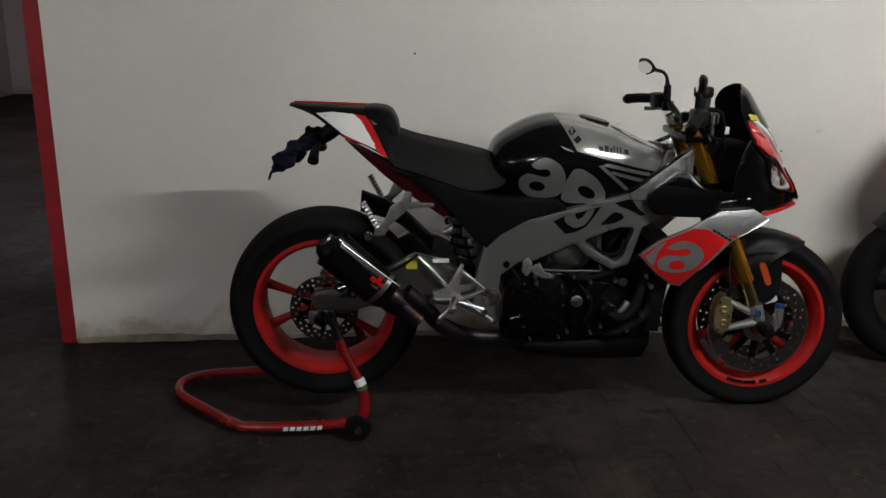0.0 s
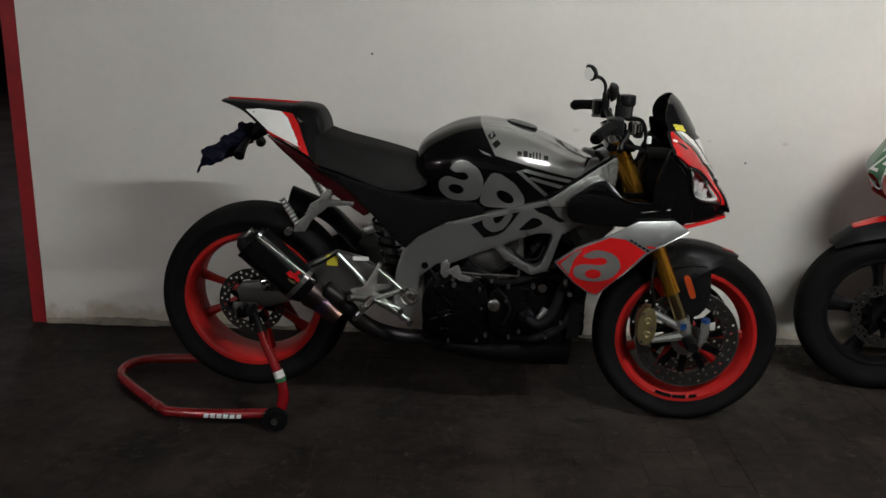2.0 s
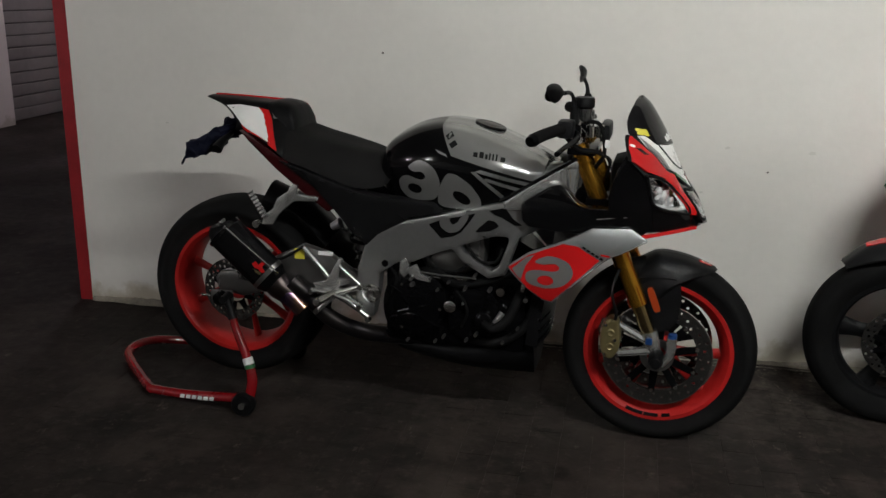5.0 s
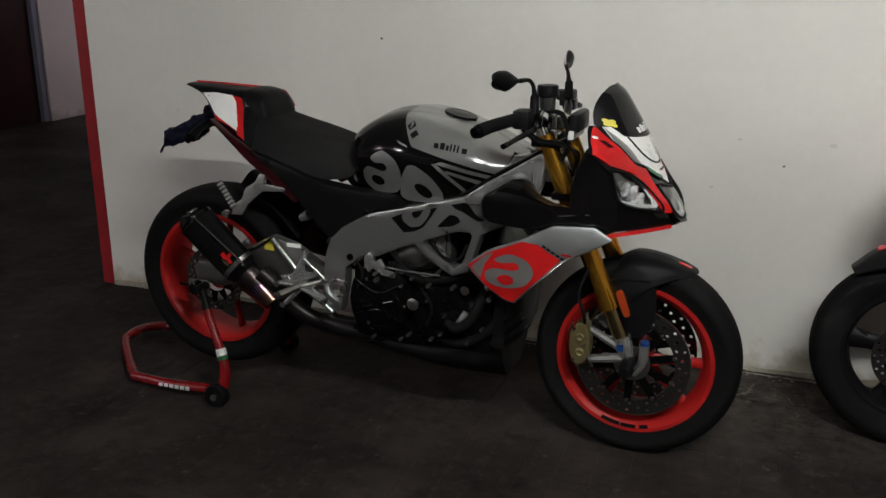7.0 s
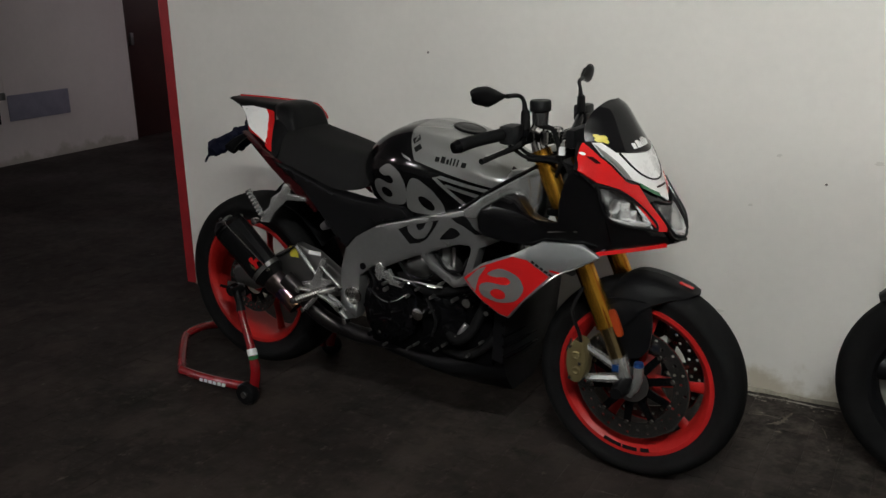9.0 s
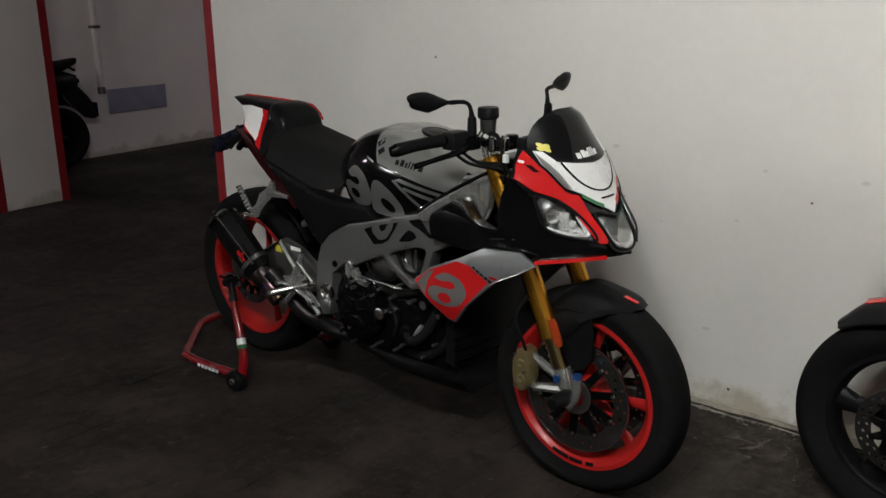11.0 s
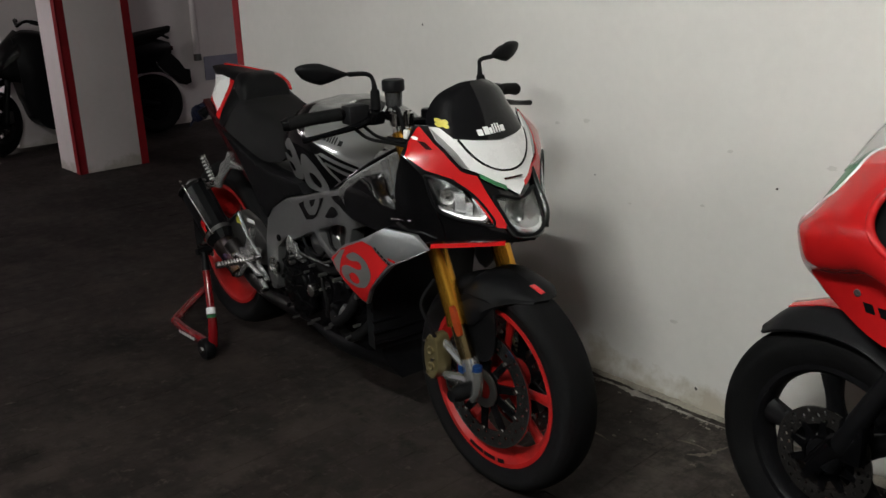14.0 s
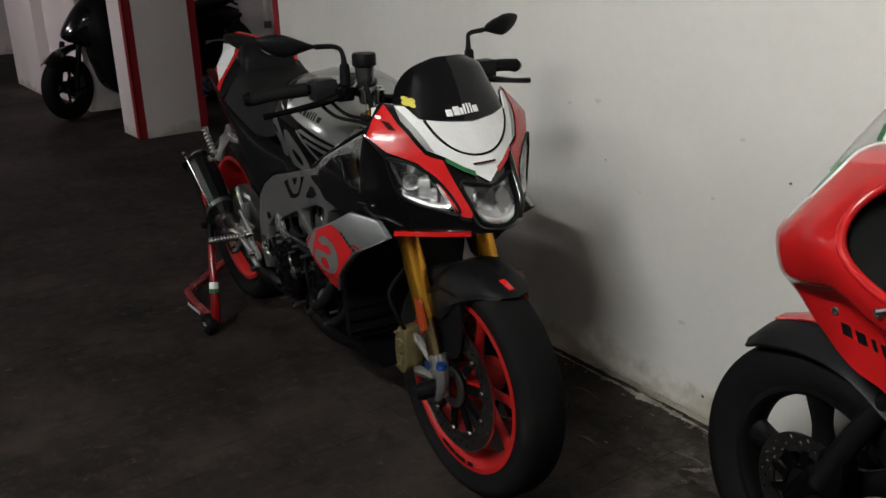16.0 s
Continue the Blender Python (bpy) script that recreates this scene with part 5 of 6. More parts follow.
part("black_line", front_panel([line + [(p[0] * 0.955, p[1] + 0.0045) for p in line[::-1]]], 0.0032, 0.002, 0.5), "black_satin", nose, "thin black curved line")
part("green_stripe", front_panel([[(-0.088, 0.896), (-0.055, 0.874), (-0.03, 0.862), (-0.03, 0.851), (-0.055, 0.863), (-0.088, 0.885)]], 0.0036, 0.003, 0.03), "green", nose, "thin green stripe")
part("red_stripe", front_panel([[(0.088, 0.896), (0.055, 0.874), (0.03, 0.862), (0.03, 0.851), (0.055, 0.863), (0.088, 0.885)]], 0.0036, 0.003, 0.03), "red", nose, "thin red stripe")
part("dark_bar", front_panel([[(-0.03, 0.879), (0.03, 0.879), (0.03, 0.875), (-0.03, 0.875)]], 0.006, 0.002, 0.01), "dark_red", nose, "fine dark bar")
third = part("centre_lamp", front_panel([MID_LAMP], 0.001, 0.003, 0.02), "lens", bike, "clear centre lamp lens")
bm = filled([MID_LAMP], 0.012)
for v in bm.verts:
    y, z = v.co.x, v.co.z
    ins = min(math.hypot(y, z - 0.795) / 0.045, 1)
    v.co = Vector((front_x(y, z) - 0.012 - 0.03 * (1 - ins * ins), y, z))
part("lamp_bowl", bm, "bowl", third)
for y in (-0.03, 0.03):
    part("projector", turned([(-0.02, 0.02), (0.004, 0.023), (0.006, 0.0215), (-0.006, 0.018), (-0.012, 0.0)], 28, "x", (front_x(y, 0.80) - 0.024, y, 0.80)), "lamp_dark", third, "dark projector ring")
part("lamp_divider", box(1.30, 1.345, -0.004, 0.004, 0.75, 0.83, 0.002), "lamp_dark", third)
edge = [tuple(q) for q in spline(MID_LAMP + MID_LAMP[:1], 80)]
part("gasket", pipe([(front_x(q[0], q[1]) + 0.0015, q[0], q[1]) for q in edge], 0.0042, 8), "black_satin", third, "black rubber edge round the lamp")
part("bright_lip", pipe([(front_x(q[0], q[1]) - 0.008, q[0], q[1]) for q in ((-0.044, 0.772), (-0.03, 0.759), (0.0, 0.753), (0.03, 0.759), (0.046, 0.775))], [0.002, 0.006, 0.007, 0.006, 0.002], 8, 20), "chrome", third, "bright lower lip of the reflector")
for s in (-1, 1):
    part("cowl_rim", pipe([(front_x(0.085, 0.885) + 0.004, 0.084 * s, 0.884), (front_x(0.075, 0.84) + 0.006, 0.076 * s, 0.84), (front_x(0.068, 0.79) + 0.006, 0.07 * s, 0.79), (front_x(0.055, 0.75) + 0.005, 0.056 * s, 0.748)] if s > 0 else [(front_x(0.066, 0.77) + 0.003, -0.067, 0.77), (front_x(0.05, 0.745) + 0.004, -0.05, 0.745), (front_x(0.0, 0.735) + 0.004, 0.0, 0.736)], [0.004, 0.008, 0.009, 0.006] if s > 0 else 0.006, 10, 24), "black_gloss", shell, "black rim beside the centre lamp")
screen = [[(1.148, -0.138, 1.007), (1.216, -0.117, 0.979), (1.252, -0.072, 0.972), (1.272, 0, 0.966)], [(1.142, -0.124, 1.04), (1.188, -0.1, 1.033), (1.221, -0.055, 1.029), (1.236, 0, 1.027)], [(1.15, -0.098, 1.073), (1.174, -0.078, 1.075), (1.195, -0.04, 1.077), (1.203, 0, 1.077)], [(1.165, -0.045, 1.097), (1.17, -0.03, 1.099), (1.176, -0.015, 1.1), (1.178, 0, 1.1)]]
R = [r + [(p[0], -p[1], p[2]) for p in r[-2::-1]] for r in screen]
scr = part("windscreen", sheet(R, 32, 20, 0.003), "smoke", bike, "dark smoked windscreen", keep="screen")
for x, w, h in ((-0.06, 0.014, 0.014), (-0.043, 0.014, 0.018), (-0.028, 0.008, 0.014), (-0.018, 0.005, 0.02), (-0.01, 0.005, 0.021), (-0.002, 0.005, 0.02), (0.005, 0.014, 0.014)):
    part("pale_bar", decal([[(x, 0.979 + 0.06 * (x + 0.06)), (x + w, 0.979 + 0.06 * (x + 0.06)), (x + w, 0.979 + h + 0.06 * (x + 0.06)), (x, 0.979 + h + 0.06 * (x + 0.06))]], "screen", 1, 0.0018, 0.5, "x"), "white", scr, "short pale bar")
part("yellow_sticker", decal([[(-0.119 + 0.011 * (0.62 + 0.38 * abs(math.cos(2 * t))) * math.cos(t + 0.5), 1.01 + 0.0125 * (0.62 + 0.38 * abs(math.cos(2 * t))) * math.sin(t + 0.5)) for t in np.linspace(0, 2 * math.pi, 33)[:-1]]], "screen", 1, 0.0018, 0.5, "x"), "yellow", scr, "small yellow sticker")

# handlebar, controls, mirrors
for s in (-1, 1):
    bar = part("handlebar", pipe([(1.0, 0.0, 0.985), (1.0, 0.09 * s, 0.99), (0.985, 0.17 * s, 1.02), (0.955, 0.27 * s, 1.028)], 0.0125, 12, 16), "black_metal", bike)
    part("grip", pipe([(0.957, 0.265 * s, 1.028), (0.92, 0.34 * s, 1.02), (0.9, 0.385 * s, 1.012)], [0.0165, 0.0165, 0.0175], 16, 10), "rubber", bar)
    part("bar_end", pipe([(0.9, 0.385 * s, 1.012), (0.893, 0.4 * s, 1.009)], [0.0185, 0.014], 16), "black_metal", bar)
    part("switch_block", box(0.945, 0.99, min(0.2 * s, 0.262 * s), max(0.2 * s, 0.262 * s), 1.0, 1.05, 0.01), "plastic", bar)
    part("lever", pipe([(0.99, 0.2 * s, 1.01), (1.0, 0.25 * s, 1.0), (0.975, 0.33 * s, 0.985), (0.965, 0.385 * s, 0.978)], [0.011, 0.009, 0.007, 0.008], 8, 14), "black_metal", bar)
    bar.location.x = 0.014
    part("lever_perch", box(0.965, 1.005, min(0.165 * s, 0.21 * s), max(0.165 * s, 0.21 * s), 0.995, 1.03, 0.008), "black_metal", bar)
    mir = part("mirror", pipe([(0.978, 0.178 * s, 1.03), (0.975, 0.178 * s, 1.095), (0.965, 0.19 * s, 1.118), (0.955, 0.24 * s, 1.122)], [0.0135, 0.0062, 0.0058, 0.0065], 10, 16), "black_satin", bike, "black rear-view mirror on a bent stalk")
    bm = bmesh.new()
    bmesh.ops.create_uvsphere(bm, u_segments=28, v_segments=16, radius=1)
    for v in bm.verts:
        t = v.co.y * s
        k = max(0.12, 1 - 0.8 * max(0, 0.15 - t)) * (1 - 0.25 * max(0, t - 0.55))
        deep = 0.02 if v.co.x > 0 else 0.007
        low = 0.034 if v.co.z < 0 else 0.02
        v.co = Vector((0.94 + v.co.x * deep * k - 0.016 * t, 0.3 * s + v.co.y * 0.073, 1.133 + v.co.z * low * k + 0.012 * t))
    part("mirror_shell", bm, "black_satin", mir)
    part("stalk_boot", turned([(1.03, 0.0135), (1.075, 0.012), (1.08, 0.009)], 16, "z", (0.978, 0.178 * s, 0)), "rubber", mir)
    bm = bmesh.new()
    ring = [bm.verts.new((0.0, 0.056 * math.cos(a) * (1 if math.cos(a) * s > 0 else 0.9), 0.0215 * math.sin(a) * (1 - 0.35 * max(0, -math.cos(a) * s)))) for a in (2 * math.pi * i / 32 for i in range(32))]
    bm.faces.new(ring)
    deep = bmesh.ops.extrude_face_region(bm, geom=bm.faces[:], use_keep_orig=True)
    for v in deep["geom"]:
        if isinstance(v, bmesh.types.BMVert):
            v.co.x += 0.002
    sub = part("mirror_glass", bm, "mirror", mir)
    sub.matrix_basis = pose(0.929, 0.302 * s, 1.1265, 0, 0, 12.5 * s)
    mir.location = (0.018, 0, 0.002)
res = part("brake_reservoir", turned([(0, 0.016), (0.004, 0.021), (0.04, 0.023), (0.043, 0.02)], 24, "z", (1.02, -0.138, 1.035)), "lamp_dark", bike, "grey translucent brake fluid bottle with a black cap")
part("cap", turned([(0.04, 0.026), (0.043, 0.029), (0.066, 0.029), (0.07, 0.026), (0.07, 0.0)], 20, "z", (1.02, -0.138, 1.035)), "black_satin", res, "ribbed black screw cap")
part("reservoir_clamp", pipe([(1.0, -0.17, 1.01), (1.01, -0.15, 1.04)], 0.008, 8), "steel", res)
for x, y, r in ((1.043, -0.152, 0.015), (1.066, -0.128, 0.014)):
    part("adjuster", turned([(-0.022, r * 0.7), (-0.018, r), (0.012, r), (0.016, r * 0.6), (0.02, r * 0.55)], 18, "z", (x, y, 1.012)), "steel", bike, "bright steel adjuster on the yoke")
part("white_tab", box(1.085, 1.1, -0.162, -0.15, 0.965, 0.988, 0.003), "white", bike, "small white tab")
part("ignition_switch", turned([(-0.02, 0.02), (0.012, 0.02), (0.016, 0.016), (0.017, 0.0)], 20, "z", (1.01, -0.02, 1.0)), "black_metal", bike)
for a, b in ((-0.16, -0.13), (-0.19, -0.10)):
    part("cable", pipe([(0.985, a - 0.06, 1.0), (1.02, a - 0.03, 0.965), (1.07, a + 0.02, 0.95), (1.10, b, 0.92), (1.09, b + 0.03, 0.87)], 0.0045, 8, 24), "rubber", bike)
part("dashboard", box(1.06, 1.09, -0.07, 0.07, 0.965, 1.02, 0.012), "plastic", bike)
part("hose", pipe([(1.02, -0.14, 1.035), (1.07, -0.16, 1.03), (1.085, -0.15, 0.95), (1.06, -0.12, 0.9)], 0.006, 8, 20), "rubber", bike)
part("hose", pipe([(1.15, -0.13, 0.6), (1.135, -0.165, 0.54), (1.15, -0.15, 0.47), (1.148, -0.13, 0.43)], 0.005, 8, 20), "rubber", bike)

# exhaust
a, b = Vector((-0.105, -0.213, 0.636)), Vector((0.068, -0.205, 0.475))
ax = (b - a).normalized()
muf = part("silencer", pipe([a, a.lerp(b, 0.08), b.lerp(a, 0.12), b], [0.047, 0.049, 0.047, 0.036], 14, flat=1.3), "carbon", bike, "black carbon silencer", angle=20)
part("end_cap", pipe([a - ax * 0.022 + Vector((0.006, 0, 0.006)), a - ax * 0.008, a], [0.032, 0.043, 0.048], 14, flat=1.3), "black_satin", muf, "dark sloping end cap")
part("outlet", pipe([a - ax * 0.027 + Vector((0.006, 0, 0.006)), a - ax * 0.02 + Vector((0.006, 0, 0.006))], 0.022, 18), "dull_steel", muf)
part("end_ring", pipe([a, a + ax * 0.012], 0.0505, 28, flat=1.29), "black_gloss", muf)
part("front_ring", pipe([b - ax * 0.045, b - ax * 0.03], 0.0475, 28, flat=1.29), "dull_steel", muf)
part("outlet_cone", pipe([b, b + ax * 0.02, b + ax * 0.05, b + ax * 0.085], [0.037, 0.038, 0.031, 0.027], 24, flat=1.15), "titan", muf, "heat-tinted titanium cone")
part("tinted_band", pipe([b + ax * 0.05, b + ax * 0.1, b + ax * 0.125], [0.0315, 0.0285, 0.028], 22, 8, flat=1.08), "tinted", muf, "gold and blue heat tint on the pipe")
S0, S1 = Vector((-0.069, -0.268, 0.664)), Vector((0.098, -0.256, 0.526))
part("strap", pipe([S0, S1], 0.0028, 6), "steel", muf, "bright strip along the silencer")
for p in (S0, S0.lerp(S1, -0.09), S1):
    part("rivet", bolt(p.x, p.y - 0.002, p.z, 0.005, 0.005), "steel", muf)
part("red_mark", slab([[(0.012, 0.548), (0.024, 0.558), (0.034, 0.546), (0.05, 0.56), (0.06, 0.553), (0.046, 0.54), (0.056, 0.525), (0.046, 0.52), (0.034, 0.533), (0.022, 0.535)]], lambda x, z: 0.258 + 0.03 * (x - 0.035), 0.003, -1, 1), "red", muf, "small red mark")
part("yellow_bar", slab([[(-0.003, 0.541), (0.04, 0.519), (0.037, 0.512), (-0.006, 0.533)]], 0.2545, 0.003, -1, 1), "brass", muf, "short dull yellow bar")
part("exhaust_pipe", pipe([(0.12, -0.2, 0.485), (0.17, -0.19, 0.44), (0.24, -0.168, 0.36), (0.34, -0.13, 0.31), (0.47, -0.11, 0.30), (0.7, -0.06, 0.27)], [0.029, 0.027, 0.027, 0.027, 0.027, 0.027], 18, 36), "burnt", bike, "heat-darkened steel exhaust pipe")

# swingarm, hugger, footrests
for s in (-1, 1):
    part("swingarm", slab([[(-0.18, 0.455), (-0.16, 0.475), (-0.06, 0.485), (0.06, 0.555), (0.15, 0.60), (0.23, 0.58), (0.36, 0.50), (0.37, 0.45), (0.24, 0.43), (0.1, 0.45), (-0.08, 0.395), (-0.17, 0.41)]], lambda x, z: 0.172 if x > 0.05 else 0.15, 0.035, s, bevel=0.01), "dull_steel", bike, "cast alloy swingarm")
    y = 0.19 * s
    pg = part("passenger_footrest", slab([[(0.21, 0.762), (0.21, 0.75), (0.13, 0.744), (0.10, 0.718), (0.078, 0.698), (0.058, 0.665), (0.022, 0.665), (0.035, 0.698), (0.06, 0.715), (0.076, 0.752), (0.108, 0.772), (0.124, 0.80), (0.142, 0.796), (0.138, 0.766)]], lambda x, z: 0.182 + 0.18 * max(0, 0.13 - x), 0.014, s, step=0.04, bevel=0.003), "bright_alloy", bike, "alloy passenger footrest bracket")
    part("peg", pipe([Vector((0.04, 0.205 * s, 0.69)).lerp(Vector((-0.005, 0.215 * s, 0.772)), k / 15) for k in range(16)], [0.0115 if k % 2 else 0.0085 for k in range(16)], 10), "bright_alloy", pg, "ribbed alloy footpeg, folded up", angle=20)
    part("bolt", bolt(0.01, 0.207 * s, 0.668, 0.012, 0.01), "steel", pg)
    bm = slab([[(0.20, 0.49), (0.245, 0.50), (0.29, 0.58), (0.30, 0.575), (0.285, 0.51), (0.335, 0.515), (0.33, 0.50), (0.285, 0.485), (0.37, 0.415), (0.36, 0.402), (0.255, 0.46), (0.21, 0.472)]], 0.215, 0.02, s, step=1, bevel=0.003)
    rs = part("footrest_hanger", bm, "bright_alloy", bike, "machined alloy rider footrest hanger")
    part("peg", turned([(r * 1.0, 0.0105 if k % 2 else 0.013) for k, r in enumerate(np.linspace(0.0, 0.105, 22))] + [(0.112, 0.011), (0.114, 0.0)], 12, "y"), "steel", rs, "ribbed steel footpeg").matrix_basis = pose(0.272, 0.215 * s, 0.466, 0, 0, 8 * s) @ Matrix.Diagonal((1, s, 1, 1))
    for p, q, r in (((0.205, 0.469), (0.284, 0.467), 0.008), ((0.284, 0.467), (0.366, 0.497), 0.008), ((0.279, 0.462), (0.36, 0.434), 0.009), ((0.223, 0.407), (0.279, 0.462), 0.009), ((0.296, 0.558), (0.363, 0.50), 0.006), ((0.322, 0.448), (0.389, 0.396), 0.008)):
        part("rod", pipe([(p[0], 0.226 * s, p[1]), (q[0], 0.222 * s, q[1])], r, 10), "bright_alloy", rs)
    for x, z in ((0.203, 0.469), (0.368, 0.498), (0.364, 0.432), (0.22, 0.404), (0.392, 0.394)):
        part("bolt", bolt(x, 0.231 * s if s < 0 else 0.218, z, 0.009, 0.012), "steel", rs)
plate = part("axle_block", box(-0.185, -0.105, -0.176, -0.166, 0.375, 0.418, 0.008), "dull_steel", bike, "alloy rear axle block")
part("axle_nut", turned([(-0.205, 0.012), (-0.2, 0.021), (-0.182, 0.023), (-0.17, 0.023)], 12, "y", (-0.1445, 0, 0.395)), "black_metal", plate)
part("adjuster_bolt", pipe([(-0.22, -0.172, 0.395), (-0.185, -0.172, 0.395)], 0.005, 8), "black_metal", plate)
cal = part("rear_caliper", box(-0.105, -0.025, -0.15, -0.1, 0.44, 0.495, 0.012), "black_metal", bike, "black rear brake caliper")
part("caliper_bolt", bolt(-0.045, -0.152, 0.468, 0.007, 0.006), "steel", cal)
part("caliper_bolt", bolt(-0.085, -0.152, 0.468, 0.007, 0.006), "steel", cal)
part("brake_hose", pipe([(-0.03, -0.14, 0.49), (0.02, -0.165, 0.53), (0.09, -0.182, 0.555), (0.16, -0.182, 0.60)], 0.0042, 8, 24), "rubber", bike)
part("swingarm_edge", pipe([(-0.09, -0.168, 0.488), (-0.03, -0.17, 0.512), (0.03, -0.171, 0.545)], 0.0045, 8, 16), "bright_alloy", bike, "bright upper edge of the swingarm")
part("hugger", sheet([[(-0.02, -0.1, 0.72), (-0.02, 0, 0.765), (-0.02, 0.1, 0.72)], [(0.1, -0.1, 0.68), (0.1, 0, 0.71), (0.1, 0.1, 0.68)], [(0.2, -0.1, 0.58), (0.21, 0, 0.61), (0.2, 0.1, 0.58)]], 14, 14, 0.004), "black_satin", bike)
part("brace", pipe([(0.155, -0.178, 0.596), (0.205, -0.186, 0.548), (0.25, -0.186, 0.497)], 0.008, 10), "bright_alloy", bike, "polished brace on the swingarm")
part("white_sticker", box(0.205, 0.255, -0.1755, -0.174, 0.573, 0.586), "white", bike, "small white and red sticker")
part("yellow_sticker", box(0.122, 0.157, -0.1738, -0.1722, 0.553, 0.588), "yellow", bike, "small yellow sticker")

# ---- paddock stand ----
stand = thing("paddock_stand", "red tubular paddock stand holding up the rear wheel", "paddock stand", pose(-0.128, 2.855, 0))
W = 0.225
fr = part("handle_frame", pipe([(0.07, -W, 0.05), (-0.12, -0.21, 0.035), (-0.265, -0.19, 0.03), (-0.31, -0.165, 0.03), (-0.49, 0.03, 0.03), (-0.535, 0.10, 0.03), (-0.54, 0.17, 0.03), (-0.505, 0.225, 0.03), (-0.42, 0.25, 0.03), (-0.2, 0.25, 0.035), (0.07, W, 0.05)], 0.0165, 14, 70), "stand_red", stand, "bent red steel tube")
for i in range(6):
    x = -0.03 - 0.021 * i
    part("white_bar", sheet([[(x, -W - 0.0165 + 0.0035, 0.047), (x - 0.016, -W - 0.0165 + 0.005, 0.046)], [(x - 0.004, -W - 0.0165 + 0.0045, 0.034), (x - 0.019, -W - 0.0165 + 0.006, 0.034)]], 3, 3, 0.002), "white", fr, "short white bar")
for s in (-1, 1):
    part("upright", pipe([(0.09, W * s, 0.05), (0.105, W * s, 0.12), (0.085, W * s * 0.95, 0.19), (0.045, 0.195 * s, 0.275), (0.028, 0.187 * s, 0.32)], [0.019, 0.018, 0.015, 0.014, 0.013], 12, 14), "stand_red", stand)
    wl = part("castor", turned([(-0.018, 0.03), (-0.018, 0.036), (-0.012, 0.04), (0.012, 0.04), (0.018, 0.036), (0.018, 0.03), (0.014, 0.015), (0.02, 0.01)], 24, "y", (0.08, 0, 0.04)), "black_satin", stand, "small black castor wheel")
    wl.matrix_basis = pose(0, (W + 0.02) * s, 0)
    hub = part("hub", turned([(-0.026, 0.0), (-0.026, 0.011), (-0.018, 0.014), (0.018, 0.014), (0.026, 0.011), (0.026, 0.0)], 18, "y", (0.08, 0, 0.04)), "steel", wl)
    part("bobbin_hook", pipe([(0.03, 0.188 * s, 0.315), (0.02, 0.182 * s, 0.345), (0.005, 0.175 * s, 0.375)], [0.017, 0.013, 0.015], 10, 8), "black_satin", stand)
for s in (-1, 1):
    part("spool", pipe([(0.0, 0.14 * s, 0.38), (0.0, 0.2 * s, 0.38)], [0.015, 0.013], 12), "black_satin", stand, "black rubber cup")
part("sticker", pipe([(0.0945, -0.2195, 0.172), (0.086, -0.2145, 0.193)], 0.0172, 12), "white", stand, "worn white sticker")
part("sticker", pipe([(0.0975, -0.221, 0.16), (0.0945, -0.2195, 0.172)], 0.0172, 12), "green", stand, "small green sticker")

# ---- the red fairing-clad motorcycle beside it ----
racer = thing("race_motorcycle", "glossy red faired motorcycle with a green number field", "motorcycle", pose(2.057, 3.021, 0, 0, 0, 176.9) @ Matrix.Diagonal((0.984, 0.984, 0.984, 1)) @ pose(0.03, -0.044, 0))
BARS = pose(-0.023, -0.0055, 0, 0, 0, -5)
rw = wheel("front_wheel", (0, 0, 0.298), 0.298, 0.11, 0.207, 0.07, 8, "black_satin", racer, "black alloy front wheel", spokes=5, split=0, deep=0.026)
part("valve_stem", pipe([(0.183, 0, 0.055), (0.135, 0.01, 0.04)], [0.006, 0.005], 8), "rubber", rw)
rw.matrix_basis = BARS @ pose(0, 0, 0.298)
disc("brake_disc", 0.055, 0.078, 0.118, rw)
rear2 = wheel("rear_wheel", (-1.34, 0, 0.318), 0.31, 0.15, 0.212, 0.12, 30, "black_satin", racer, "black alloy rear wheel", spokes=5, split=0)
for s in (-1, 1):
    fk = part("fork_leg", pipe([(-0.03, 0.085 * s, 0.30), (-0.09, 0.082 * s, 0.44), (-0.15, 0.06 * s, 0.57), (-0.22, 0.04 * s, 0.72)], [0.024, 0.023, 0.021, 0.02], 16, 14), "black_satin", racer)
    part("fork_foot", pipe([(0.0, 0.085 * s, 0.29), (-0.05, 0.085 * s, 0.36)], [0.026, 0.03], 12), "black_metal", fk)
    fk.matrix_basis = BARS
ax = part("axle", turned([(-0.085, 0.013), (0.085, 0.013), (0.087, 0.009), (0.08, 0.007)], 16, "y", (0, 0, 0.298)), "steel", racer)
ax.matrix_basis = BARS
cal = part("brake_caliper", box(-0.11, -0.05, 0.05, 0.1, 0.33, 0.43, 0.012), "black_metal", racer)
cal.matrix_basis = BARS
fend = [[(0.205, 0, 0.545), (0.2, 0.03, 0.545), (0.195, 0.04, 0.54), (0.19, 0.045, 0.535)], [(0.13, 0, 0.615), (0.13, 0.035, 0.608), (0.125, 0.06, 0.59), (0.12, 0.066, 0.568)], [(0.03, 0, 0.645), (0.03, 0.035, 0.637), (0.028, 0.066, 0.612), (0.022, 0.072, 0.592)],
        [(-0.07, 0, 0.635), (-0.07, 0.035, 0.628), (-0.075, 0.07, 0.607), (-0.08, 0.076, 0.588)], [(-0.18, 0, 0.57), (-0.18, 0.035, 0.565), (-0.178, 0.065, 0.552), (-0.178, 0.07, 0.535)]]
R = [r + [(p[0], -p[1], p[2]) for p in r[-2::-1]] for r in fend]
mg = part("front_mudguard", sheet(R, 26, 24, 0.005), "plastic", racer, "black front mudguard with a red top")
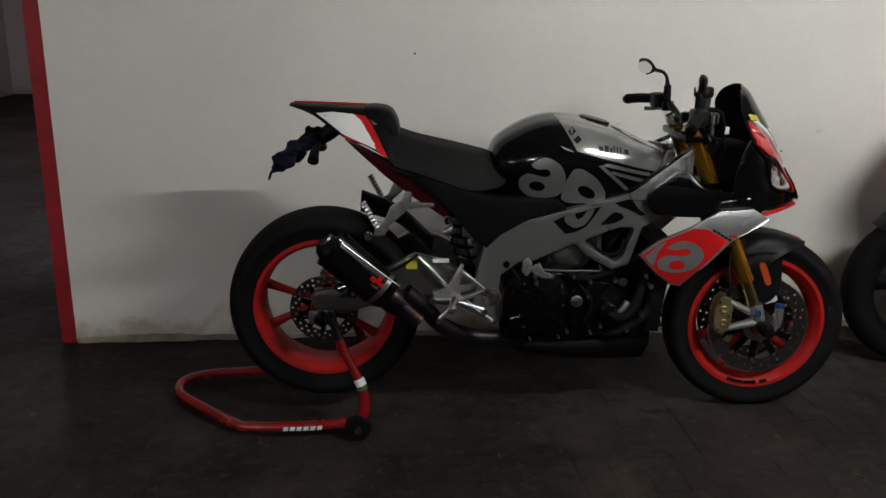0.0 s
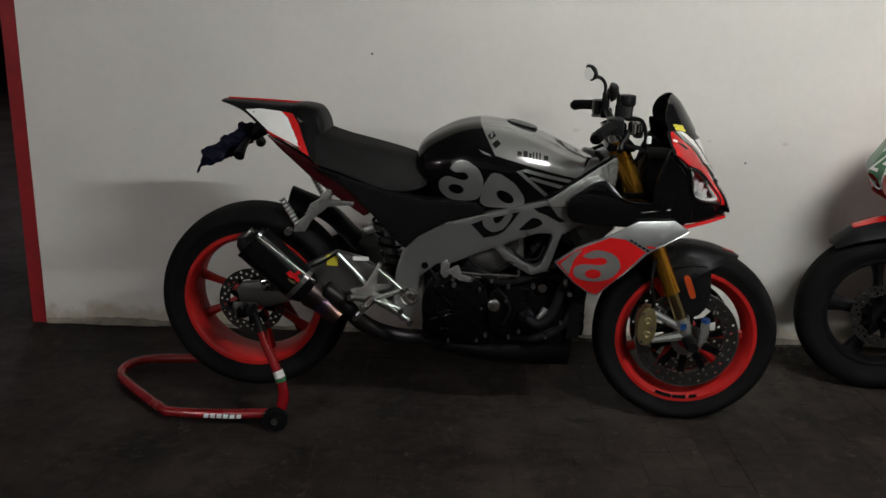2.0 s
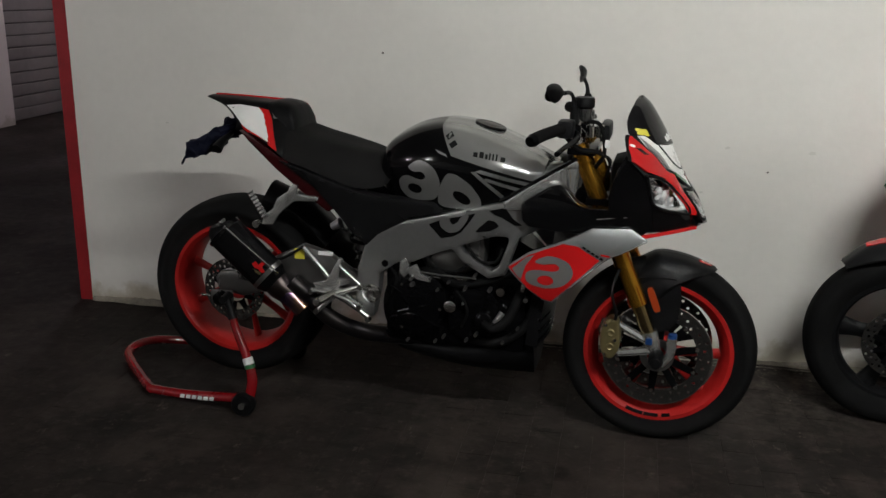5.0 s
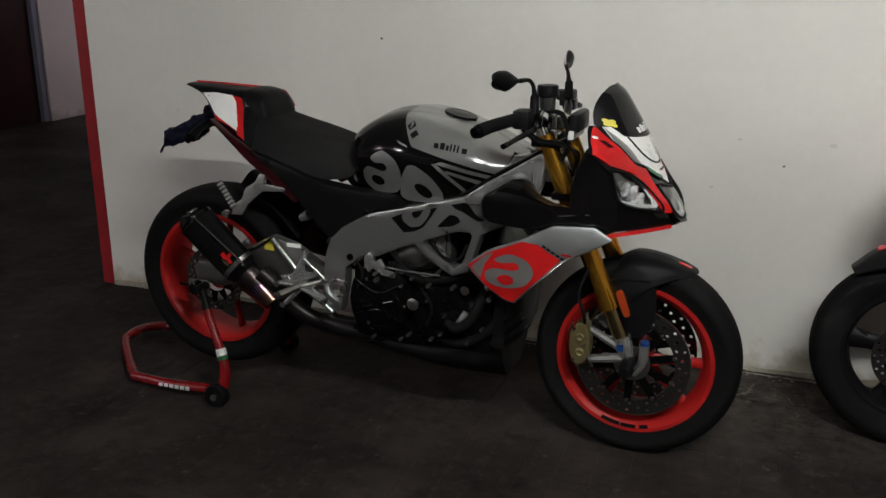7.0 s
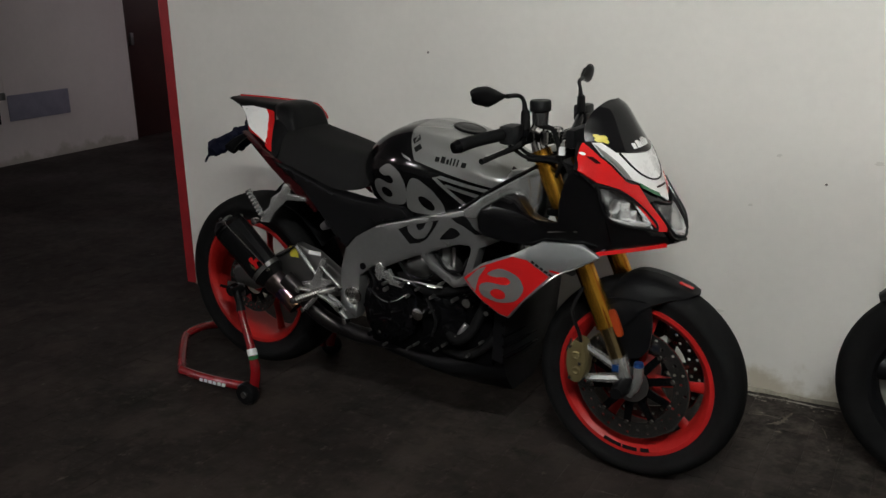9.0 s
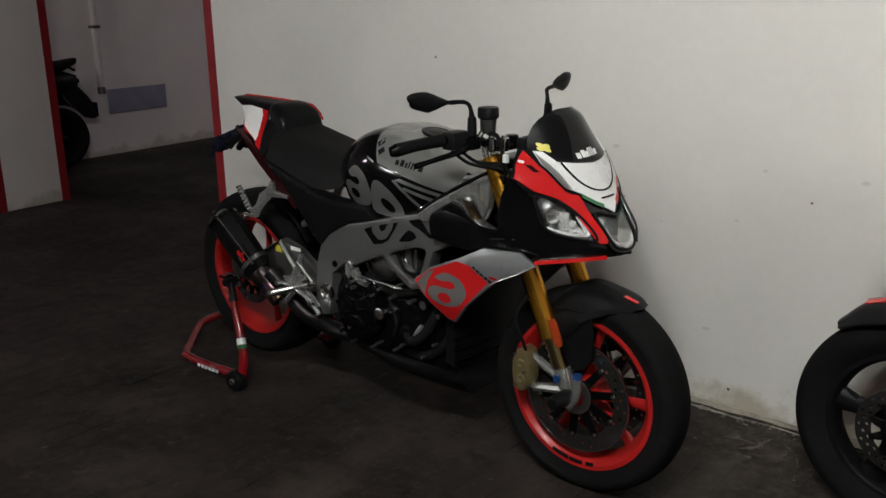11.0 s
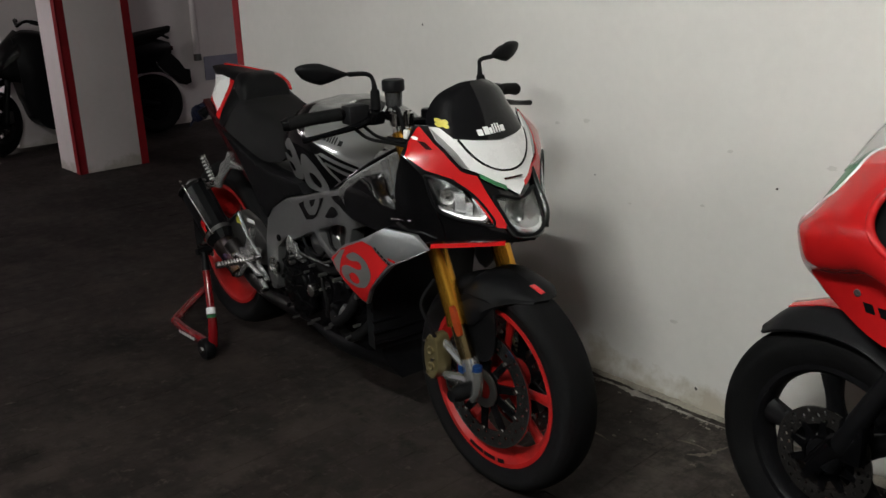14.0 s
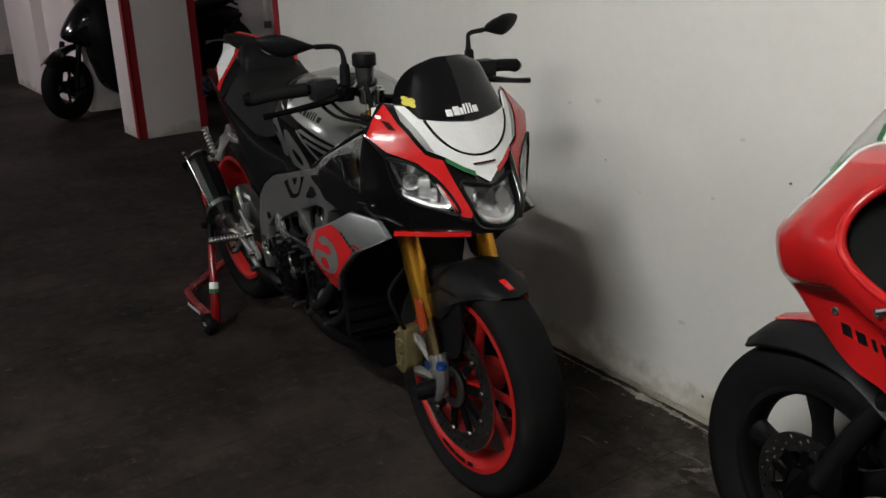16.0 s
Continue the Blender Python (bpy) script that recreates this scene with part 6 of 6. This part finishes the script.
mg.matrix_basis = BARS
part("red_top", sheet([[(0.14, -0.03, 0.611), (0.14, 0, 0.616), (0.14, 0.03, 0.611)], [(0.03, -0.038, 0.646), (0.03, 0, 0.654), (0.03, 0.038, 0.646)], [(-0.08, -0.038, 0.637), (-0.08, 0, 0.643), (-0.08, 0.038, 0.637)]], 12, 12, 0.003), "red", mg, "red stripe on the mudguard")
FA = [
    [(0.091, 0.000, 0.810), (0.083, 0.025, 0.807), (0.075, 0.038, 0.795), (0.066, 0.036, 0.785), (0.059, 0.015, 0.779), (0.055, 0.000, 0.777)],
    [(0.069, 0.000, 0.855), (0.063, 0.069, 0.845), (0.058, 0.114, 0.835), (0.046, 0.112, 0.775), (0.038, 0.096, 0.743), (0.036, 0.075, 0.730)],
    [(0.024, 0.000, 0.915), (0.019, 0.088, 0.900), (0.014, 0.163, 0.856), (0.002, 0.160, 0.782), (-0.036, 0.128, 0.750), (-0.076, 0.122, 0.671)],
    [(-0.041, 0.000, 0.998), (-0.045, 0.099, 0.983), (-0.049, 0.196, 0.881), (-0.061, 0.193, 0.797), (-0.099, 0.154, 0.765), (-0.152, 0.156, 0.651)],
    [(-0.121, 0.000, 1.023), (-0.124, 0.115, 1.013), (-0.127, 0.238, 0.901), (-0.139, 0.233, 0.818), (-0.177, 0.187, 0.786), (-0.242, 0.176, 0.631)],
    [(-0.221, 0.000, 1.038), (-0.222, 0.131, 1.033), (-0.224, 0.264, 0.906), (-0.236, 0.259, 0.795), (-0.274, 0.208, 0.763), (-0.351, 0.204, 0.531)],
    [(-0.341, 0.000, 1.043), (-0.341, 0.152, 1.043), (-0.341, 0.293, 0.901), (-0.353, 0.288, 0.786), (-0.391, 0.234, 0.754), (-0.475, 0.222, 0.391)],
    [(-0.501, 0.000, 1.023), (-0.501, 0.152, 1.013), (-0.501, 0.287, 0.872), (-0.513, 0.283, 0.785), (-0.551, 0.230, 0.753), (-0.625, 0.222, 0.251)],
    [(-0.581, 0.000, 1.013), (-0.581, 0.146, 1.003), (-0.581, 0.282, 0.870), (-0.593, 0.277, 0.785), (-0.631, 0.226, 0.753), (-0.695, 0.217, 0.231)],
]
def hull_half(s):
    """A bowl behind the opening, joined to its lip; its near-black colour paints the shade inside."""
    bm = bmesh.new()
    rings = []
    for k, (f, d) in enumerate(((1.03, 0.004), (0.95, 0.03), (0.75, 0.07), (0.4, 0.09), (0.01, 0.095))):
        ring = []
        for t in np.linspace(0, 2 * math.pi, 40, endpoint=False):
            lx = -0.293 + 0.152 * math.cos(t)
            lz = 0.93 + 0.088 * math.sin(t)
            hit, no, _, _ = full_tree.ray_cast(Vector((lx, 2.0 * s, lz)), Vector((0, -s, 0)))
            c = Vector((-0.293, 0.2 * s, 0.93))
            p = hit.copy()
            p = c + (p - c) * f
            p.y -= d * s
            ring.append(bm.verts.new(p))
        rings.append(ring)
    for A, B in zip(rings, rings[1:]):
        for i in range(40):
            bm.faces.new((A[i], A[(i + 1) % 40], B[(i + 1) % 40], B[i]))
    return bm


full = hull(FA, 36, 60)
full_tree = BVHTree.FromBMesh(full)
full.free()


def side_y(lx, lz):
    """Half the fairing's width at that place."""
    hit, no, _, _ = full_tree.ray_cast(Vector((lx, 2.0, lz)), Vector((0, -1, 0)))
    return hit.y if hit is not None else 0.2


bm = bmesh.new()
G = grid(FA, 36, 60)
for s in (1, -1):
    V = [[bm.verts.new((p[0], p[1] * s, p[2])) for p in row] for row in G]
    for r, q in zip(V, V[1:]):
        for i in range(len(r) - 1):
            c = (r[i].co + q[i + 1].co) / 2
            if ((c.x + 0.293) / 0.15) ** 2 + ((c.z - 0.93) / 0.086) ** 2 < 1 and abs(c.y) > 0.08:
                continue
            bm.faces.new((r[i], r[i + 1], q[i + 1], q[i]))
bmesh.ops.remove_doubles(bm, verts=bm.verts, dist=1e-5)
bmesh.ops.recalc_face_normals(bm, faces=bm.faces)
nose_tree = BVHTree.FromBMesh(bm)
SURFACE["racer"] = nose_tree
bmesh.ops.solidify(bm, geom=bm.faces[:], thickness=0.006)
fairing = part("front_fairing", bm, "red", racer, "glossy red front fairing with a dark lamp opening")
for s in (-1, 1):
    rimline = []
    for t in np.linspace(0, 2 * math.pi, 49):
        lx = -0.293 + 0.149 * math.cos(t)
        lz = 0.93 + 0.085 * math.sin(t)
        hit, no, _, _ = full_tree.ray_cast(Vector((lx, 2.0 * s, lz)), Vector((0, -s, 0)))
        rimline.append(hit - Vector((0, 0.006 * s, 0)))
    part("opening_lip", pipe(rimline, 0.0085, 10), "red", fairing, "rounded red lip of the opening")
    part("lamp_recess", hull_half(s), "dark", fairing, "lamp recess, its shade painted near-black")
    part("screw", bolt(-0.099, side_y(-0.099, 0.739) * s, 0.739, 0.008, 0.004), "dull_steel", fairing)
    part("screw", bolt(-0.224, side_y(-0.224, 0.743) * s, 0.743, 0.008, 0.003), "dull_steel", fairing)
    part("fastener", bolt(-0.251, side_y(-0.251, 0.822) * s, 0.822, 0.009, 0.006), "steel", fairing, "bright steel fastener")
    part("fastener_tab", pipe([(-0.251, (side_y(-0.251, 0.822) + 0.004) * s, 0.824), (-0.28, (side_y(-0.251, 0.822) + 0.008) * s, 0.84), (-0.315, (side_y(-0.251, 0.822) + 0.008) * s, 0.846)], 0.006, 8), "steel", fairing)


def field_w(z):
    """Half the width of the green field, narrower low on the nose."""
    return float(np.interp(z, (0.76, 0.88, 0.93), (0.06, 0.105, 0.144)))


def in_field(p, k=1.0):
    return abs(p[1] / (field_w(p[2]) * k)) ** 2.6 + abs((p[2] - 0.887) / (0.132 * k)) ** 2.6 < 1 and p[0] > -0.2


bm = bmesh.new()
G = grid(FA, 110, 150)
for s in (1, -1):
    V = [[bm.verts.new((p[0], p[1] * s, p[2])) for p in row] for row in G]
    for r, q in zip(V, V[1:]):
        for i in range(len(r) - 1):
            if in_field((r[i].co + q[i + 1].co) / 2):
                f = bm.faces.new((r[i], r[i + 1], q[i + 1], q[i]))
bmesh.ops.delete(bm, geom=[v for v in bm.verts if not v.link_faces], context="VERTS")
bmesh.ops.remove_doubles(bm, verts=bm.verts, dist=1e-5)
bmesh.ops.recalc_face_normals(bm, faces=bm.faces)
bm.normal_update()
if sum(f.normal.x for f in bm.faces) < 0:
    bmesh.ops.reverse_faces(bm, faces=bm.faces)
    bm.normal_update()
for v in bm.verts:
    v.co += v.normal * 0.0018
part("number_field", bm, "green", fairing, "green number field")
edge = []
for t in np.linspace(0, 2 * math.pi, 121):
    c, d = math.cos(t), math.sin(t)
    z = 0.887 + 0.133 * math.copysign(abs(d) ** (2 / 2.6), d)
    y = (field_w(z) + 0.001) * math.copysign(abs(c) ** (2 / 2.6), c)
    hit, no, _, _ = full_tree.ray_cast(Vector((3, y, z)), Vector((-1, 0, 0)))
    if hit is not None and hit.x > -0.2:
        edge.append(hit)
part("white_border", pipe(edge, 0.0034, 8), "white", fairing, "thin white border")
txt = bpy.data.curves.new("digits", "FONT")
txt.body, txt.size, txt.align_x, txt.align_y = "24", 0.118, "CENTER", "CENTER"
tob = bpy.data.objects.new("digits", txt)
scene.collection.objects.link(tob)
bpy.context.view_layer.update()
dig = bmesh.new()
dig.from_mesh(tob.evaluated_get(bpy.context.evaluated_depsgraph_get()).to_mesh())
bpy.data.objects.remove(tob)
bmesh.ops.triangulate(dig, faces=dig.faces[:])
bmesh.ops.subdivide_edges(dig, edges=dig.edges[:], cuts=2)
gone = []
for v in dig.verts:
    hit, no, _, _ = nose_tree.ray_cast(Vector((3, 0.048 + v.co.x * 0.95, 0.855 + v.co.y)), Vector((-1, 0, 0)))
    if hit is None:
        gone.append(v)
    else:
        v.co = hit + no * (0.004 if no.x > 0 else -0.004)
bmesh.ops.delete(dig, geom=gone, context="VERTS")
part("digits", dig, "white", fairing, "white race number 24")
for i, (x, w) in enumerate(((-0.112, 0.03), (-0.148, 0.028), (-0.184, 0.012), (-0.205, 0.028), (-0.241, 0.03))):
    z = 0.716 + 0.03 * (-0.112 - x)
    part("dark_bar", decal([[(x, z + 0.009), (x - w * 0.8, z + 0.0105), (x - w * 0.8 - 0.009, z - 0.009), (x - 0.009, z - 0.0105)]], "racer", 1, 0.0015, 0.5), "black_satin", fairing, "short dark bar")
part("pale_mark", decal([rounded([(-0.25, 0.63), (-0.34, 0.635), (-0.35, 0.545), (-0.275, 0.55)], 5, 0.4), oval(-0.305, 0.59, 0.024, 0.018, 16)], "racer", 1, 0.0015, 0.03), "white", fairing, "rounded pale mark")
scr2 = [[(0.000, 0.000, 0.962), (-0.020, 0.094, 0.962), (-0.090, 0.125, 0.990), (-0.200, 0.156, 1.013)], [(-0.050, 0.000, 1.045), (-0.070, 0.088, 1.035), (-0.140, 0.131, 1.055), (-0.230, 0.156, 1.065)], [(-0.115, 0.000, 1.120), (-0.130, 0.075, 1.105), (-0.190, 0.112, 1.105), (-0.260, 0.138, 1.105)], [(-0.200, 0.000, 1.165), (-0.210, 0.050, 1.155), (-0.240, 0.075, 1.145), (-0.280, 0.100, 1.135)]]
R = [r[::-1] + [(p[0], -p[1], p[2]) for p in r[1:]] for r in scr2]
ws = part("windscreen", sheet(R, 30, 18, 0.003), "clear", racer, "clear bubble windscreen")
SURFACE["racer_screen"] = BVHTree.FromPolygons([v.co for v in ws.data.vertices], [tuple(p.vertices) for p in ws.data.polygons])
for i, m in enumerate(("green", "white", "red")):
    part("flag_stripe", decal([[(-0.122 - 0.013 * i, 1.038 + 0.004 * i), (-0.135 - 0.013 * i, 1.04 + 0.004 * i), (-0.137 - 0.013 * i, 1.068 + 0.004 * i), (-0.124 - 0.013 * i, 1.064 + 0.004 * i)]], "racer_screen", 1, 0.002, 0.5), m, ws, "stripe of a small tricolour sticker")
part("fuel_tank", hull([[(-0.5, 0, 0.95), (-0.5, 0.1, 0.93), (-0.5, 0.14, 0.8), (-0.5, 0.12, 0.72)], [(-0.65, 0, 1.0), (-0.65, 0.12, 0.97), (-0.65, 0.17, 0.85), (-0.65, 0.14, 0.72)], [(-0.85, 0, 0.88), (-0.85, 0.09, 0.86), (-0.85, 0.12, 0.8), (-0.85, 0.1, 0.72)]], 14, 20), "red", racer)
part("seat", hull([[(-0.83, 0, 0.82), (-0.83, 0.08, 0.81), (-0.83, 0.11, 0.77), (-0.83, 0.1, 0.72)], [(-1.1, 0, 0.83), (-1.1, 0.1, 0.82), (-1.1, 0.12, 0.78), (-1.1, 0.1, 0.72)], [(-1.55, 0, 0.98), (-1.55, 0.05, 0.97), (-1.55, 0.06, 0.95), (-1.55, 0.04, 0.93)]], 12, 20), "seat", racer)
part("engine", box(-0.85, -0.42, -0.14, 0.14, 0.2, 0.72, 0.04), "black_metal", racer)
part("swingarm", box(-1.36, -0.8, -0.11, 0.11, 0.29, 0.36, 0.015), "alloy", racer)
part("side_stand", pipe([(-0.7, 0.13, 0.24), (-0.74, 0.24, 0.012)], 0.012, 8), "black_metal", racer)

# ---- the black motorcycle behind the pillar ----
moto = thing("motorcycle", "black parked motorcycle half hidden behind the pillar", "motorcycle", pose(-4.68, 3.363, 0, 0, 0, -92) @ Matrix.Diagonal((0.984, 0.984, 0.984, 1)))
STEER = pose(0, 0, 0, 0, 0, 36)
w1 = wheel("front_wheel", (0, 0, 0.253), 0.253, 0.12, 0.165, 0.09, 10, "black_satin", moto, "black alloy front wheel, turned", spokes=3, split=22)
w1.rotation_euler = (0, 0, radians(36))
w2 = wheel("rear_wheel", (-1.40, 0, 0.253), 0.253, 0.14, 0.165, 0.1, 30, "black_satin", moto, "black alloy rear wheel", spokes=3, split=22)
disc("brake_disc", 0.055, 0.06, 0.09, w1, carrier="black_satin")
for side in (-1, 1):
    part("hub_cover", turned([(0.03 * side, 0.0), (0.042 * side, 0.06), (0.04 * side, 0.13), (0.02 * side, 0.15)], 32), "black_satin", w2)
for s in (-1, 1):
    leg = part("fork_leg", pipe([(0, 0.085 * s, 0.253), (-0.11, 0.085 * s, 0.60)], [0.024, 0.022], 12), "black_satin", moto)
    leg.matrix_basis = STEER
cal = part("caliper", box(-0.09, -0.035, 0.06, 0.1, 0.25, 0.34, 0.01), "dull_steel", moto)
cal.matrix_basis = STEER
R = [[(0.2, -0.05, 0.45), (0.21, 0, 0.47), (0.2, 0.05, 0.45)], [(0.08, -0.075, 0.51), (0.08, 0, 0.545), (0.08, 0.075, 0.51)], [(-0.07, -0.08, 0.55), (-0.07, 0, 0.575), (-0.07, 0.08, 0.55)], [(-0.2, -0.07, 0.56), (-0.2, 0, 0.58), (-0.2, 0.07, 0.56)]]
mg = part("front_mudguard", sheet(R, 16, 18, 0.006), "black_gloss", moto)
mg.matrix_basis = STEER
face = [[(-0.24, 0, 0.95), (-0.25, 0.05, 0.94), (-0.27, 0.09, 0.92), (-0.3, 0.1, 0.90)], [(-0.12, 0, 0.83), (-0.13, 0.07, 0.82), (-0.17, 0.12, 0.80), (-0.24, 0.14, 0.78)], [(-0.02, 0, 0.67), (-0.03, 0.05, 0.665), (-0.08, 0.1, 0.655), (-0.2, 0.13, 0.63)], [(-0.06, 0, 0.61), (-0.07, 0.05, 0.61), (-0.13, 0.09, 0.59), (-0.24, 0.12, 0.55)]]
R = [r[::-1] + [(p[0], -p[1], p[2]) for p in r[1:]] for r in face]
fair2 = part("front_fairing", sheet(R, 26, 18, 0.02), "black_gloss", moto, "gloss black headlamp fairing")
for s in (-1, 1):
    part("headlight", sheet([[(-0.05, 0.075 * s, 0.668), (-0.10, 0.112 * s, 0.70), (-0.19, 0.137 * s, 0.765)], [(-0.055, 0.08 * s, 0.655), (-0.12, 0.12 * s, 0.68), (-0.20, 0.143 * s, 0.735)]], 10, 5, 0.006), "chrome", moto, "narrow headlamp glass, its glint made in chrome")
legs = hull([[(-0.19, 0, 0.90), (-0.19, 0.1, 0.88), (-0.19, 0.15, 0.66), (-0.22, 0.1, 0.42)], [(-0.33, 0, 0.95), (-0.33, 0.13, 0.9), (-0.33, 0.19, 0.6), (-0.34, 0.15, 0.19)], [(-0.7, 0, 0.85), (-0.7, 0.13, 0.8), (-0.7, 0.17, 0.5), (-0.7, 0.14, 0.17)], [(-1.12, 0, 0.76), (-1.12, 0.12, 0.72), (-1.12, 0.15, 0.5), (-1.12, 0.1, 0.3)]], 14, 24)
part("body", legs, "black_satin", moto)
part("rear_body", hull([[(-1.05, 0, 0.80), (-1.05, 0.1, 0.78), (-1.05, 0.14, 0.62), (-1.05, 0.08, 0.42)], [(-1.25, 0, 0.82), (-1.25, 0.1, 0.79), (-1.25, 0.13, 0.66), (-1.25, 0.09, 0.52)], [(-1.48, 0, 0.80), (-1.48, 0.06, 0.78), (-1.48, 0.09, 0.70), (-1.48, 0.07, 0.60)], [(-1.6, 0, 0.76), (-1.6, 0.03, 0.75), (-1.6, 0.04, 0.70), (-1.6, 0.03, 0.66)]], 14, 20), "black_satin", moto)
part("trim", pipe([(-1.31, 0.078, 0.65), (-1.345, 0.08, 0.565), (-1.44, 0.078, 0.475)], [0.004, 0.008, 0.003], 8, 14), "lamp_dark", moto, "dull curved trim")
part("seat", hull([[(-0.6, 0, 0.84), (-0.6, 0.1, 0.82), (-0.6, 0.13, 0.78), (-0.6, 0.12, 0.74)], [(-0.95, 0, 0.80), (-0.95, 0.12, 0.79), (-0.95, 0.14, 0.76), (-0.95, 0.12, 0.7)], [(-1.2, 0, 0.86), (-1.2, 0.11, 0.85), (-1.2, 0.13, 0.81), (-1.2, 0.1, 0.75)], [(-1.5, 0, 0.9), (-1.5, 0.04, 0.895), (-1.5, 0.05, 0.885), (-1.5, 0.03, 0.85)]], 12, 24), "seat", moto)
part("rear_mudguard", slab([rounded([(-1.16, 0.79), (-1.40, 0.735), (-1.49, 0.655), (-1.55, 0.585), (-1.595, 0.51), (-1.615, 0.395), (-1.575, 0.385), (-1.535, 0.43), (-1.47, 0.485), (-1.38, 0.52), (-1.28, 0.53), (-1.16, 0.52)], 3, 0.3)], 0.075, 0.15, 1, 0.05, bevel=0.012), "seat", moto, "sloping matt black tail and mudguard")
part("plate_holder", box(-1.63, -1.612, -0.07, 0.07, 0.4, 0.52, 0.004), "seat", moto)
part("swing_arm", pipe([(-0.9, 0.1, 0.33), (-1.1, 0.105, 0.3), (-1.3, 0.1, 0.255)], [0.03, 0.028, 0.02], 10, 12), "black_satin", moto)
part("tail_light", box(-1.62, -1.58, -0.04, 0.04, 0.69, 0.73, 0.01), "dark_red", moto)
part("grab_rail", pipe([(-1.2, 0.12, 0.80), (-1.45, 0.11, 0.84), (-1.58, 0.05, 0.80)], 0.011, 8, 16), "rubber", moto)
for s in (-1, 1):
    hb = part("handlebar", pipe([(-0.27, 0.0, 0.98), (-0.3, 0.15 * s, 1.02), (-0.36, 0.28 * s, 1.0)], 0.012, 8, 12), "black_metal", moto)
    part("grip", pipe([(-0.32, 0.2 * s, 1.015), (-0.37, 0.3 * s, 0.995)], 0.017, 10), "rubber", hb)
for name in ("rear_body", "tail_light", "grab_rail", "rear_wheel"):
    for ob in moto.children:
        if ob.name.split(".")[0] == name:
            ob.location.x += 0.11
part("stand_leg", pipe([(-0.75, 0.12, 0.25), (-0.8, 0.22, 0.012)], 0.012, 8), "black_metal", moto)

# ---- faint scuffs and chips on the wall, pale scrapes on the floor ----
M["scuff"] = material("scuffed_plaster", (0.62, 0.6, 0.56), 0.9, vary=0.05, scale=30, spec=0.2)
M["scrape"] = material("scraped_concrete", (0.15, 0.13, 0.11), 0.9, vary=0.3, scale=40, spec=0.1)
M["chip"] = material("dark_chip", (0.12, 0.11, 0.1), 0.9, vary=0.2, scale=30, spec=0.2)
wall = bpy.data.objects["wall_north"]
rng = random.Random(11)


def blotch(x, z, rx, rz, depth=0.0015):
    bm = bmesh.new()
    pts = [bm.verts.new((x + rx * (0.6 + 0.7 * rng.random()) * math.cos(t), WALL_Y - depth, z + rz * (0.6 + 0.7 * rng.random()) * math.sin(t))) for t in np.linspace(0, 2 * math.pi, 12)[:-1]]
    bm.faces.new(pts)
    return bm


for x, z, r in ((0.98, 0.86, 0.011), (0.86, 0.84, 0.008), (1.16, 0.62, 0.005), (1.42, 0.66, 0.006), (-0.75, 0.82, 0.006), (1.498, 0.83, 0.008), (1.343, 0.275, 0.011), (1.793, 0.826, 0.01), (-0.95, 0.1, 0.012)):
    part("scuff", blotch(x, z, 1.5 * r, 0.6 * r), "scuff", wall, "faint grey scuff on the plaster")
for x, z, r in ((1.647, 0.748, 0.0042), (1.434, 0.077, 0.0055), (0.187, 1.133, 0.005), (1.02, 0.69, 0.003)):
    part("chip", blotch(x, z, r, r * 0.9), "chip", wall, "tiny dark chip in the plaster")
floor = bpy.data.objects["floor"]
for pts, w in (([(1.56, 3.24), (1.6, 3.27), (1.61, 3.31), (1.625, 3.36)], 0.012), ([(1.49, 3.29), (1.53, 3.3), (1.56, 3.305), (1.6, 3.3)], 0.006), ([(1.595, 3.2), (1.61, 3.207), (1.62, 3.2)], 0.007), ([(1.27, 3.15), (1.31, 3.158), (1.36, 3.15)], 0.006),
               ([(1.66, 3.36), (1.72, 3.3), (1.75, 3.22)], 0.007), ([(1.05, 3.33), (1.1, 3.35), (1.17, 3.34)], 0.004)):
    line = spline([(x, y, 0) for x, y in pts], 22)
    bm = bmesh.new()
    rows = []
    for i, p in enumerate(line):
        k = w * math.sin(math.pi * (i + 0.3) / 22.6) * (0.35 + 0.9 * rng.random())
        rows.append([bm.verts.new((p[0] - k * rng.random(), p[1] + k, 0.0026)), bm.verts.new((p[0] + k * rng.random(), p[1] - k * 0.6, 0.0026))])
    for a, b in zip(rows, rows[1:]):
        bm.faces.new((a[0], a[1], b[1], b[0]))
    part("scrape", bm, "scrape", floor, "pale scraped line in the concrete")

# ---- worn paving blocks, laid end-on to the wall, nearly level with one another ----
pave = thing("pavement", "dark worn paving blocks of the garage floor", "paving", kind="structure")
rng = random.Random(7)
block, rest = None, bmesh.new()
for i in range(-36, 16):
    for j in range(14):
        x, y = 1.145 + 0.1 * i, 3.42 - 0.2 * j - (0.1 if i % 2 else 0)
        lift, tip, roll = 0.0007 * rng.random(), 0.25 * (rng.random() - 0.5), 0.25 * (rng.random() - 0.5)
        m = pose(x, y, lift, tip, roll, 0.5 * (rng.random() - 0.5))
        if y < 0.9:
            continue
        if i >= -4 and j < 13:
            if block is None:
                block = part("paving_block", box(-0.0496, 0.0496, -0.0996, 0.0996, -0.012, 0.0012, 0.0007, segs=1), "paving", pave)
                block.matrix_basis = m
            else:
                again(block, m, pave)
        else:
            b = box(-0.0496, 0.0496, -0.0996, 0.0996, -0.012, 0.0012)
            b.transform(m)
            me = bpy.data.meshes.new("joined")
            b.to_mesh(me)
            b.free()
            rest.from_mesh(me)
            bpy.data.meshes.remove(me)
tagged(part("paving_rest", rest, "paving", pave), kind="stuff")

# panes let the light through
for ob in bpy.data.objects:
    if ob.type == "MESH" and ob.data.materials and ob.data.materials[0] in (M["lens"], M["smoke"], M["clear"]):
        ob.visible_shadow = False
